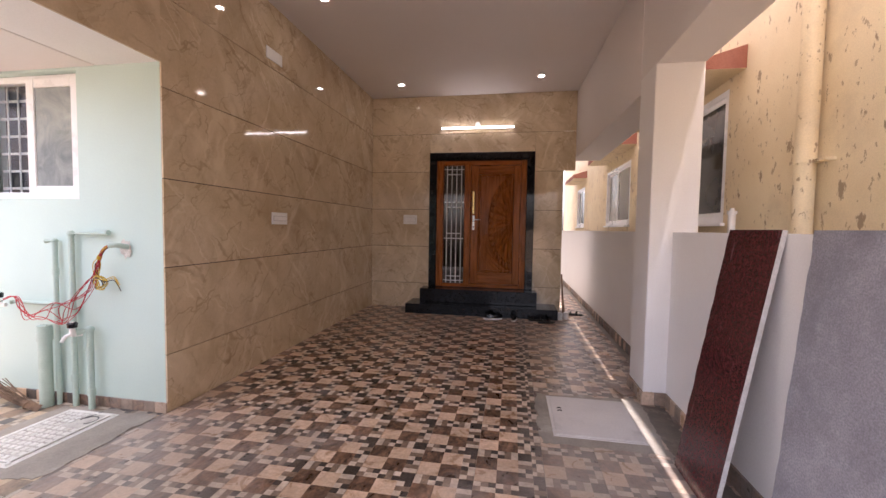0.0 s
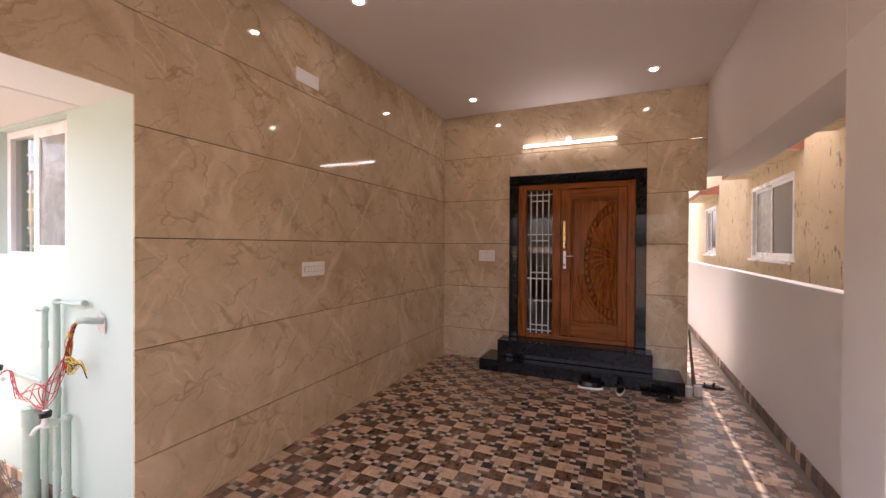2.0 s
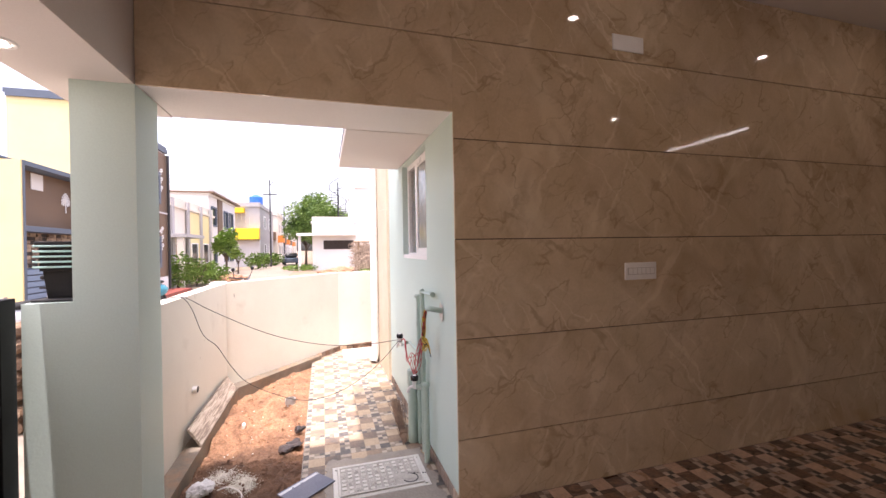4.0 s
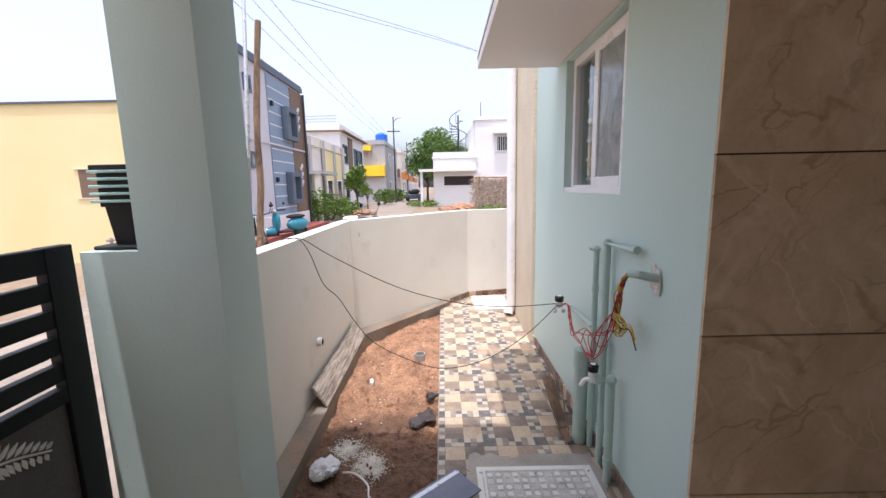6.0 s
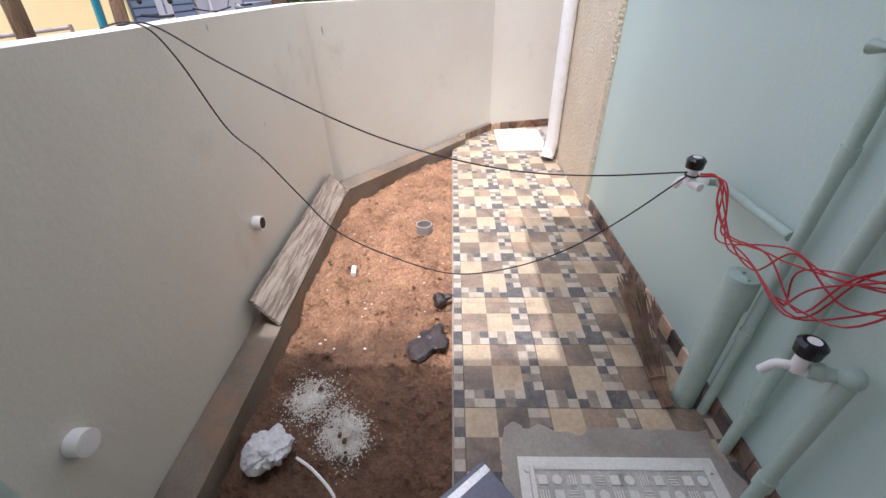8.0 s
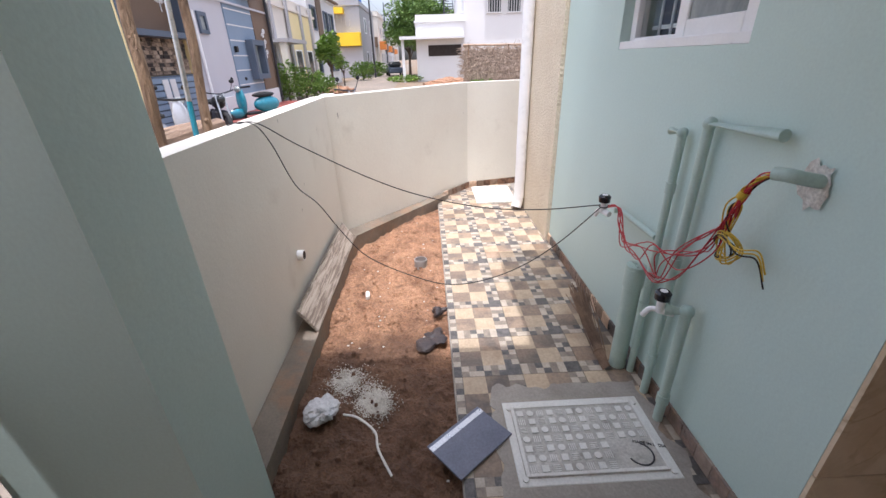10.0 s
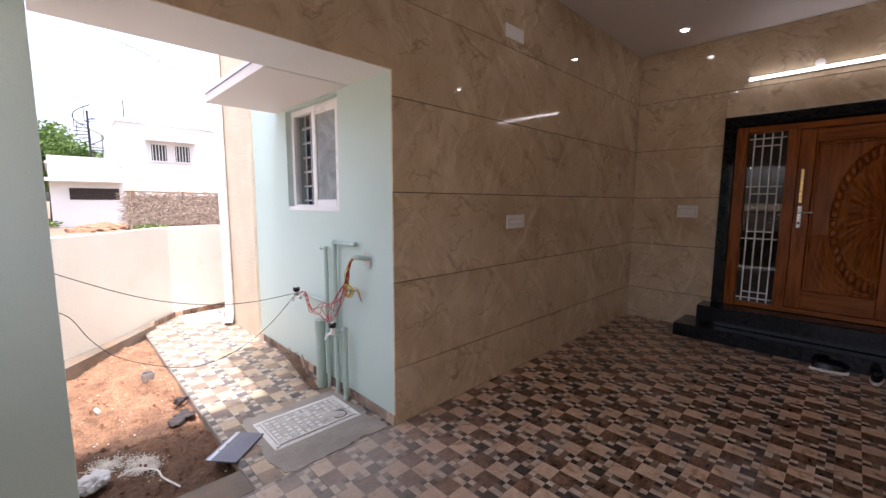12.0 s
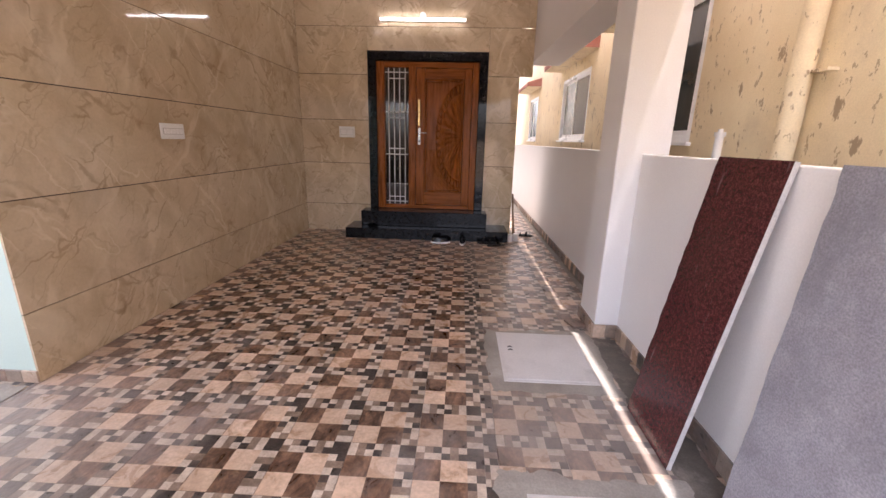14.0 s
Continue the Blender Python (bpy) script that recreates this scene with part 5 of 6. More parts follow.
for i, (y0, y1, z0, z1) in enumerate(NW):
    w = tagged(new("window_%d" % (i + 2)), "white framed sliding window with dark glass in the yellow wall", "window", "neighbour windows", "structure")
    w.matrix_basis = pose(NX + 0.05, (y0 + y1) / 2, z0, 0, 0, 90)
    hw, h = (y1 - y0) / 2, z1 - z0
    bm = bmesh.new()
    box(bm, -hw, -0.02, 0, -hw + 0.05, 0.05, h, bevel=0.003)
    box(bm, hw - 0.05, -0.02, 0, hw, 0.05, h, bevel=0.003)
    box(bm, -hw + 0.05, -0.02, h - 0.05, hw - 0.05, 0.05, h, bevel=0.003)
    box(bm, -hw + 0.05, -0.02, 0, hw - 0.05, 0.05, 0.05, bevel=0.003)
    part("window_frame", bm, "upvc", w)
    part("window_sill", boxed(-hw - 0.03, -0.0, -0.03, hw + 0.03, 0.09, -0.001, bevel=0.003), "upvc", w)
    for s, yy in ((-1, 0.02), (1, 0.0)):
        sm = bmesh.new()
        a, b = (-hw + 0.05, 0.02) if s < 0 else (-0.02, hw - 0.05)
        box(sm, a, yy - 0.012, 0.05, a + 0.045, yy + 0.012, h - 0.05, bevel=0.002)
        box(sm, b - 0.045, yy - 0.012, 0.05, b, yy + 0.012, h - 0.05, bevel=0.002)
        box(sm, a + 0.045, yy - 0.012, 0.05, b - 0.045, yy + 0.012, 0.095, bevel=0.002)
        box(sm, a + 0.045, yy - 0.012, h - 0.095, b - 0.045, yy + 0.012, h - 0.05, bevel=0.002)
        sash = part("sash", sm, "upvc", w)
        part("pane", boxed(a + 0.045, yy - 0.003, 0.095, b - 0.045, yy + 0.003, h - 0.095), "dark_glass" if s < 0 else "frosted", sash)
    ch = structure("sunshade_neighbour_%d" % (i + 1), prism([(3.82, y0 - 0.25), (NX - 0.002, y0 - 0.25), (NX - 0.002, y1 + 0.25), (3.82, y1 + 0.25)], 2.64, 2.66), "neighbour", "thin concrete sunshade with a rust-red edge")
    bm = bmesh.new()
    v = [bm.verts.new(p) for p in ((3.815, y0 - 0.252, 2.64), (NX, y0 - 0.252, 2.64), (NX, y0 - 0.252, 2.83), (3.815, y0 - 0.252, 2.73))]
    u = [bm.verts.new((p.co.x, y1 + 0.252, p.co.z)) for p in v]
    bm.faces.new(v)
    bm.faces.new(u[::-1])
    for k in range(4):
        if k != 0:
            bm.faces.new((v[k], v[(k + 1) % 4], u[(k + 1) % 4], u[k]))
    bmesh.ops.recalc_face_normals(bm, faces=bm.faces)
    part("edge", bm, "rust", ch, "rust-red painted top and edge")

npipe = thing("downpipe", "cream painted downpipe with peeling paint on the neighbour's wall", "pipe", (NX - 0.065, 0.53, 0))
part("pipe", rod(bmesh.new(), (0, 0, -0.13), (0, 0, 3.6), 0.055, seg=24), "neighbour", npipe)
part("clamp", box(rod(bmesh.new(), (0, 0, 1.73), (0, 0, 1.75), 0.06, seg=24), 0.0, -0.16, 1.732, 0.06, 0.02, 1.748), "neighbour", npipe)

# ---- shoes, broom handle and pots by the step ----
def shoe(at, turn, label, mat="black_plastic"):
    t = thing("shoe", label, "shoe", at, "footwear at the steps", turn)
    sole = bmesh.new()
    up = bmesh.new()
    n = 14
    for bm, z0, z1, k in ((sole, 0.0, 0.022, 1.0), (up, 0.0225, 0.075, 0.93)):
        lo, hi = [], []
        for i in range(n):
            a = math.tau * i / n
            x, y = 0.135 * math.cos(a), (0.043 + 0.008 * math.cos(a)) * math.sin(a)
            lo.append(bm.verts.new((x * k, y * k, z0)))
            f = 0.75 if bm is up else 1.0
            hi.append(bm.verts.new(((x * k - (0.02 if bm is up else 0)) * f, y * k * f, z1 if bm is sole else z1 * (0.75 + 0.25 * (math.cos(a) < 0.2)))))
        for i in range(n):
            bm.faces.new((lo[i], lo[(i + 1) % n], hi[(i + 1) % n], hi[i]))
        bm.faces.new(hi)
        bm.faces.new(lo[::-1])
    part("sole", sole, "plastic", t, "white rubber sole")
    part("upper", up, mat, t, "black upper")


def sandal(at, turn, label):
    t = thing("sandal", label, "sandal", at, "footwear at the steps", turn)
    part("sole", prism([(0.13 * math.cos(a), 0.045 * math.sin(a)) for a in [i * math.tau / 16 for i in range(16)]], 0.0, 0.02), "rubber", t)
    part("strap", tube(bmesh.new(), [(0.03, -0.042, 0.015), (0.04, 0.0, 0.055), (0.03, 0.042, 0.015)], 0.012, seg=8), "black_plastic", t)
    part("strap", tube(bmesh.new(), [(-0.05, -0.042, 0.015), (-0.05, 0.0, 0.05), (-0.05, 0.042, 0.015)], 0.008, seg=8), "black_plastic", t)


shoe((2.05, 3.42, 0), 10, "black running shoe with a white sole on the floor")
shoe((2.35, 3.44, 0), 85, "second black running shoe with a white sole, seen heel on")
sandal((2.68, 3.47, 0), 5, "black strapped sandal beside the entrance step")
sandal((2.80, 3.36, 0), 20, "second black strapped sandal beside the entrance step")
sandal((3.26, 4.0, 0), -5, "dark sandal lying in the side passage")
for k, (x, y) in enumerate(((3.01, 3.62), (3.10, 3.68))):
    single("paint_pot", rod(bmesh.new(), (0, 0, 0), (0, 0, 0.10), 0.036, 0.04, seg=20), "cover_white", "small pale container by the wall corner", "pot", "pots at the corner", at=(x, y, 0))
single("stick", rod(bmesh.new(), (3.075, 3.78, 0.0), (3.062, 4.02, 0.62), 0.012), "log", "dark wooden stick leaning on the wall corner", "stick")
single("stick", rod(bmesh.new(), (3.10, 3.80, 0.0), (3.066, 4.03, 0.50), 0.010), "log", "shorter dark stick leaning on the wall corner", "stick")
single("broken_tile", boxed(-0.06, -0.07, 0, 0.06, 0.07, 0.016, bevel=0.003), "t_brown", "loose broken brown tile at the pillar foot", "tile", at=(3.22, 1.02, 0.003), turn=20)

# ---- the street ----
def house(name, label, x0, x1, y0, y1, h, mat, z0=-0.14, parapet=0.0, roof=0.12):
    """A house block: walls and a roof slab, its base at the middle of the plan."""
    t = thing(name, label, "house", ((x0 + x1) / 2, (y0 + y1) / 2, z0))
    hx, hy = abs(x1 - x0) / 2, abs(y1 - y0) / 2
    part("wall", boxed(-hx, -hy, 0, hx, hy, h), mat, t)
    if parapet:
        bm = bmesh.new()
        box(bm, -hx - 0.1, -hy - 0.1, h + 0.001, hx + 0.1, hy + 0.1, h + 0.12)
        part("roof", bm, mat, t)
        bm = bmesh.new()
        box(bm, -hx, hy - 0.1, h + 0.121, hx, hy, h + parapet)
        box(bm, -hx, -hy, h + 0.121, hx, -hy + 0.1, h + parapet)
        box(bm, hx - 0.1, -hy + 0.1, h + 0.121, hx, hy - 0.1, h + parapet)
        box(bm, -hx, -hy + 0.1, h + 0.121, -hx + 0.1, hy - 0.1, h + parapet)
        part("parapet", bm, mat, t)
    else:
        part("roof", boxed(-hx - 0.05, -hy - 0.05, h + 0.001, hx + 0.05, hy + 0.05, h + roof), "slate", t)
    return t, hx, hy


def pane_on(t, axis, at, u0, u1, z0, z1, frame_mat="upvc", pane_mat="dark_glass", fr=0.07, out=0.05):
    """A framed window on a face of a house: axis 'y' faces along y, 'x' along x; at is the face, its sign the way it looks."""
    s = 1 if out > 0 else -1
    o = abs(out)

    def bx(bm, a, b, c, d, f, g):
        if axis == "y":
            box(bm, a, f, c, b, g, d)
        else:
            box(bm, f, a, c, g, b, d)
        return bm
    bm = bmesh.new()
    f, g = (at + s * 0.004, at + s * o)
    bx(bm, u0, u0 + fr, z0, z1, f, g)
    bx(bm, u1 - fr, u1, z0, z1, f, g)
    bx(bm, u0 + fr, u1 - fr, z0, z0 + fr, f, g)
    bx(bm, u0 + fr, u1 - fr, z1 - fr, z1, f, g)
    w = part("window", bm, frame_mat, t)
    part("pane", bx(bmesh.new(), u0 + fr, u1 - fr, z0 + fr, z1 - fr, at + s * 0.003, at + s * 0.012), pane_mat, w)
    return w


# two-storey house across the street with the blue and brown bands
h1, hx, hy = house("grey_house", "two-storey pale grey house with slate-blue band and brown edge strip", -17.0, -11.0, -8.6, -7.0, 5.95, "lilac_paint")
part("gable_wall", boxed(hx, -hy, 0, hx + 0.02, hy - 0.02, 5.94), "yellow_paint", h1, "pale yellow side wall")
part("fascia", boxed(-hx - 0.06, hy, 5.80, hx + 0.06, hy + 0.08, 5.98), "slate", h1, "dark slate roof edge")
part("fascia", boxed(hx + 0.021, -hy, 5.86, hx + 0.06, hy, 5.98), "slate", h1, "dark slate roof edge")
part("band", boxed(-1.55, hy + 0.001, 0.73, 0.55, hy + 0.04, 5.715), "blue_paint", h1, "slate-blue painted band")
part("edge_strip", boxed(-hx, hy + 0.001, 0.73, -1.552, hy + 0.06, 5.715), "brown_paint", h1, "brown painted strip")
for k in range(11):
    z = 0.98 + 0.43 * k
    part("groove", boxed(-1.54, hy + 0.041, z, 0.54, hy + 0.05, z + 0.035), "house_white", h1, "white groove line")
part("string_course", boxed(-hx, hy + 0.061, 3.27, hx, hy + 0.11, 3.33), "lilac_paint", h1)
part("plinth", boxed(-hx, hy + 0.001, 0, hx + 0.05, hy + 0.1, 0.725), "house_white", h1)
for z0 in (1.12, 3.58):
    wn_ = pane_on(h1, "y", hy + 0.05, -1.66, -0.56, z0, z0 + 1.22, "slate", "frosted", 0.16, 0.24)
    part("mullion", boxed(-1.2, hy + 0.06, z0 + 0.2, -1.15, hy + 0.10, z0 + 1.15), "upvc", wn_)
for z0 in (2.38, 4.76):
    pane_on(h1, "y", hy, 1.76, 2.24, z0, z0 + 0.53, "slate", "frosted", 0.1, 0.06)
part("downpipe", rod(bmesh.new(), (-hx + 0.1, hy + 0.14, 0), (-hx + 0.1, hy + 0.14, 5.7), 0.05), "dark_metal", h1)
part("rain_pipe", rod(bmesh.new(), (2.5, hy + 0.06, 0), (2.5, hy + 0.06, 2.9), 0.035), "upvc", h1)
for z in (1.84, 4.16):
    for k in range(6):
        side = -1 if k % 2 else 1
        swirl = [(-2.28 + side * 0.07 + (0.12 - 0.010 * i) * math.cos(0.75 * i * side), hy + 0.085, z + 0.17 * k + (0.10 - 0.009 * i) * math.sin(0.75 * i * side)) for i in range(11)]
        part("scroll", tube(bmesh.new(), swirl, 0.022, seg=6, n=3), "house_white", h1, "white scroll ornament")
for k in range(2):
    part("lamp_box", boxed(0.30, hy + 0.05, 1.95 + 2.7 * k, 0.42, hy + 0.14, 2.12 + 2.7 * k), "black", h1, "small black wall lamp")
for x in (-2.0, -0.2):
    part("tank_stub", rod(bmesh.new(), (x, hy - 0.5, 6.07), (x, hy - 0.5, 6.40), 0.2), "house_white", h1)

# its lower yellow wing with the framed brown panel and the gate
h2, hx, hy = house("yellow_house", "single-storey pale yellow wing with a slate-framed brown panel", -10.95, -8.3, -16.0, -7.15, 3.73, "yellow_paint", roof=0.04)
fx0, fx1 = -hx, hx
part("frame_panel", boxed(fx0, hy + 0.001, 2.32, fx1, hy + 0.03, 3.60), "brown_paint", h2, "brown fascia panel")
bm = bmesh.new()
box(bm, fx0, hy + 0.001, 3.60, fx1, hy + 0.40, 3.70)
box(bm, fx0, hy + 0.001, 2.20, fx1, hy + 0.40, 2.319)
box(bm, fx1 - 0.06, hy + 0.031, 2.32, fx1, hy + 0.40, 3.599)
box(bm, fx0, hy + 0.031, 2.32, fx0 + 0.10, hy + 0.40, 3.599)
part("panel_frame", bm, "slate", h2, "dark slate box frame")
part("plaque", boxed(0.05, hy + 0.031, 3.20, 0.45, hy + 0.05, 3.57), "house_white", h2, "pale plaque")


def tree_motif(parent, x, y, z, h):
    """A flat cut-out tree: a stem, forking twigs and rows of small leaves."""
    bm = rod(bmesh.new(), (x, y, z), (x, y, z + h * 0.5), 0.014, seg=6)
    for k in range(9):
        a = radians(-70 + 17.5 * k)
        root = Vector((x, y, z + h * 0.36 + 0.02 * (4 - abs(k - 4))))
        d = Vector((math.sin(a), 0, math.cos(a)))
        L = h * (0.30 + 0.20 * math.cos(a))
        rod(bm, root, root + d * L, 0.007, seg=5)
        for f in (0.45, 0.7, 0.95):
            for side in (-1, 1):
                c = root + d * L * f + Vector((d.z, 0, -d.x)) * side * h * 0.045
                ball(bm, c, h * 0.036, 1, 0.25, 1.3, sub=1)
    part("tree_motif", bm, "house_white", parent, "white tree shaped ornament")


tree_motif(h2, 0.84, hy + 0.045, 2.76, 0.50)
tree_motif(h2, -0.82, hy + 0.045, 2.76, 0.50)
part("porch_wall", boxed(fx0, hy + 0.001, 1.42, fx1 - 0.10, hy + 0.05, 2.199), "stone_clad", h2, "stone clad porch wall")
random.seed(17)
for k in range(9):
    xs = fx0 + 0.02
    while xs < fx1 - 0.16:
        w = random.uniform(0.10, 0.26)
        part("stone", boxed(xs, hy + 0.05, 1.43 + 0.085 * k, min(xs + w, fx1 - 0.11) - 0.012, hy + 0.06 + 0.03 * random.random(), 1.505 + 0.085 * k), random.choice(("stone_clad", "stone_clad", "stone_pale", "groove")), h2)
        xs += w
part("side_wall", boxed(fx1 + 0.001, hy - 0.3, 0, fx1 + 0.05, hy + 0.385, 3.69), "yellow_paint", h2, "pale yellow cheek wall")
part("side_post", boxed(fx1 - 0.07, hy + 0.001, 0, fx1, hy + 0.40, 2.199), "slate", h2, "dark slate post")
gt = part("porch_gate", boxed(fx0, hy + 0.10, 0.1, fx1 - 0.10, hy + 0.12, 1.41), "slate", h2, "slate-blue slatted gate")
for k in range(9):
    part("slat", boxed(fx0 + 0.02, hy + 0.121, 0.15 + 0.138 * k, fx1 - 0.12, hy + 0.15, 0.255 + 0.138 * k), "blue_paint", gt)
for k in range(2):
    part("gate_panel", boxed(-0.34 + 0.30 * k, hy + 0.151, 0.25, -0.12 + 0.30 * k, hy + 0.165, 1.33), "house_white", gt, "white gate panel")
part("side_window", boxed(hx - 0.02, 2.15, 1.57, hx + 0.012, 3.32, 2.23), "brown_paint", h2, "brown boarded window")
part("lintel", boxed(hx + 0.001, 2.05, 2.231, hx + 0.03, 3.37, 2.25), "house_cream", h2)
part("sill", boxed(hx + 0.001, 2.05, 1.55, hx + 0.03, 3.37, 1.569), "house_cream", h2)
single("plinth_step", boxed(-17.0, -6.85, -0.14, -8.9, -6.1, 0.06), "red_oxide", "red oxide coloured front step along the houses", "step")

# next houses along the street
h3, hx, hy = house("cream_house", "low cream and yellow house with grey bands and a porch", -27.0, -18.4, -15.0, -7.6, 3.9, "house_cream", parapet=0.5)
part("band", boxed(-3.3, hy + 0.001, 0.2, 0.9, hy + 0.05, 3.85), "yellow_paint", h3, "pale yellow front panel")
for x in (-3.4, -1.4, 0.9, 3.2):
    part("pilaster", boxed(x, hy + 0.051, 0.0, x + 0.28, hy + 0.15, 4.3), "house_grey", h3, "grey pilaster")
pane_on(h3, "y", hy + 0.05, -0.70, 0.50, 1.0, 2.2, "upvc", "dark_glass", 0.06, 0.05)
pane_on(h3, "y", hy + 0.05, -2.9, -1.7, 1.0, 2.2, "upvc", "dark_glass", 0.06, 0.05)
part("porch_slab", boxed(1.3, hy + 0.001, 2.4, 4.2, hy + 0.9, 2.55), "house_grey", h3, "grey porch slab")
part("doorway", boxed(1.7, hy + 0.001, 0.1, 2.6, hy + 0.03, 2.1), "teak", h3, "brown wooden door")
part("door_pillar", boxed(3.9, hy + 0.5, 0, 4.15, hy + 0.75, 2.399), "house_cream", h3)

h4, hx, hy = house("white_brown_house", "two-storey white house with brown band and roof rails", -37.0, -28.5, -15.0, -8.2, 5.6, "house_white", parapet=0.7)
part("eave", boxed(-hx - 0.3, -hy, 5.721, hx + 0.3, hy + 0.4, 5.82), "brown_paint", h4, "brown roof eave")
part("band", boxed(0.6, hy + 0.001, 2.6, 1.9, hy + 0.08, 5.58), "brown_paint", h4, "brown vertical band")
part("band", boxed(hx + 0.001, -hy, 4.1, hx + 0.06, hy, 4.3), "brown_paint", h4, "brown horizontal band")
for x in (-3.2, -1.3, 2.4):
    pane_on(h4, "y", hy, x, x + 1.3, 3.5, 4.9, "slate", "dark_glass", 0.1, 0.1)
    pane_on(h4, "y", hy, x, x + 1.3, 0.9, 2.3, "slate", "dark_glass", 0.1, 0.1)
for k in range(3):
    part("rail", rod(bmesh.new(), (hx - 0.05, -4.0, 6.45 + 0.2 * k), (hx - 0.05, hy - 0.2, 6.45 + 0.2 * k), 0.03, seg=6), "steel", h4)

h5, hx, hy = house("grey_yellow_house", "two-storey grey house with a bright yellow balcony", -58.0, -46.0, -17.0, -7.4, 6.6, "house_grey", parapet=0.5)
part("balcony", boxed(hx + 0.001, hy - 4.2, 3.0, hx + 1.0, hy, 4.2), "bright_yellow", h5, "bright yellow balcony wall")
part("balcony", boxed(hx + 0.001, hy - 4.2, 5.9, hx + 0.8, hy - 1.5, 6.4), "bright_yellow", h5, "bright yellow parapet")
part("lower_wall", boxed(hx + 0.001, hy - 6.0, 0, hx + 0.2, hy, 2.9), "lilac_paint", h5)
for z in (1.0, 4.3):
    for x in (-3.0, 1.5):
        pane_on(h5, "y", hy, x, x + 1.5, z, z + 1.5, "upvc", "dark_glass", 0.08, 0.06)
tank = part("water_tank", rod(rod(bmesh.new(), (2.2, hy - 0.9, 6.72), (2.2, hy - 0.9, 8.1), 0.75, seg=20), (2.2, hy - 0.9, 8.1), (2.2, hy - 0.9, 8.4), 0.75, 0.25, seg=20), "tank_blue", h5, "blue plastic rooftop water tank")
for k in range(8):
    part("stair_rail", rod(bmesh.new(), (hx + 0.3, hy - 1.0 - 0.4 * k, 4.6 + 0.25 * k), (hx + 0.3, hy - 1.0 - 0.4 * k, 5.4 + 0.25 * k), 0.03, seg=6), "steel", h5)

for k, (x0, x1, h, m, y1) in enumerate(((-68, -60, 6.8, "house_cream", -7.0), (-79, -70, 7.2, "slate", -7.6), (-90, -81, 6.4, "lilac_paint", -7.8), (-104, -92, 7.0, "house_white", -8.2), (-130, -107, 6.6, "house_cream", -8.6))):
    hh, hx, hy = house("far_house", ("far two-storey cream house along the street", "far dark slate two-storey house", "far pale grey two-storey house", "far white two-storey house", "distant cream house with orange balcony fronts")[k], x0, x1, -18, y1, h, m, parapet=0.6)
    for z in (1.0, 4.2):
        for x in (-hx * 0.6, hx * 0.25):
            pane_on(hh, "y", hy, x, x + 1.6, z, z + 1.5, "house_white", "dark_glass", 0.12, 0.1)
    part("accent", boxed(hx + 0.001, hy - 2.5, 3.2, hx + 0.5, hy - 0.2, 4.4), "orange" if k % 2 else "brown_paint", hh, "coloured balcony front")
    part("accent", boxed(hx * 0.5, hy + 0.001, 2.9, hx, hy + 0.8, 3.9), "brown_paint" if k % 2 else "orange", hh, "coloured balcony front")

# white house on the near side of the street
h6, hx, hy = house("white_house", "white two-storey house with a flat roof and barred windows", -44.0, -33.5, 2.0, 12.0, 7.1, "house_white", parapet=0.3)
low6, lx, ly = house("white_annex", "low white annexe with a dark recessed verandah", -43.5, -33.0, -1.6, 1.98, 4.0, "house_white", parapet=0.5)
# Verandah drawn as a flat dark panel, its recess shade put in colour.
part("verandah", boxed(lx + 0.001, -0.9, 1.75, lx + 0.03, 1.6, 2.5), "groove", low6, "flat dark panel standing for the shaded recess")
part("front_slab", boxed(lx + 0.001, -ly - 1.2, 2.9, lx + 0.8, ly, 3.1), "house_white", low6)
part("front_pillar", boxed(lx + 0.3, -ly - 1.1, 0, lx + 0.5, -ly - 0.9, 2.899), "house_white", low6)
for y in (-2.75, -1.3):
    wq = pane_on(h6, "x", hx, y - 0.5, y + 0.6, 4.5, 5.8, "house_white", "dark_glass", 0.08, 0.1)
    for k in range(5):
        part("bar", boxed(hx + 0.02, y - 0.35 + 0.19 * k, 4.58, hx + 0.06, y - 0.31 + 0.19 * k, 5.72), "house_white", wq)
part("window_shade", boxed(hx + 0.001, -3.5, 5.95, hx + 0.6, -0.4, 6.08), "house_white", h6)
part("antenna", rod(bmesh.new(), (hx - 0.4, -hy + 0.5, 7.2), (hx - 0.4, -hy + 0.5, 8.6), 0.03, seg=6), "dark_metal", h6)

# spiral stair on the white house
ss = thing("spiral_stair", "dark metal spiral stair on the white annexe roof", "stair", (-34.5, 0.6, 4.36))
part("post", rod(bmesh.new(), (0, 0, 0), (0, 0, 3.2), 0.06, seg=8), "dark_metal", ss)
for k in range(14):
    a = k * 0.5
    part("step", prism([(0, 0), (0.75 * math.cos(a), 0.75 * math.sin(a)), (0.75 * math.cos(a + 0.4), 0.75 * math.sin(a + 0.4))], 0.2 * k, 0.2 * k + 0.04), "dark_metal", ss)
part("handrail", tube(bmesh.new(), [(0.75 * math.cos(k * 0.5), 0.75 * math.sin(k * 0.5), 0.9 + 0.2 * k) for k in range(14)], 0.03, seg=6, n=3), "dark_metal", ss)
for k in range(7):
    a = k
    part("baluster", rod(bmesh.new(), (0.75 * math.cos(a), 0.75 * math.sin(a), 0.4 * k), (0.75 * math.cos(a), 0.75 * math.sin(a), 0.4 * k + 0.9), 0.02, seg=6), "dark_metal", ss)

# thatched shed
random.seed(31)
shed = thing("thatched_shed", "low shed covered with dry brown palm thatch", "shed", (-24.6, 3.6, -0.14))
part("core", boxed(-1.0, -2.2, 0.2, 0.9, 2.2, 1.95), "thatch", shed)
bm = bmesh.new()
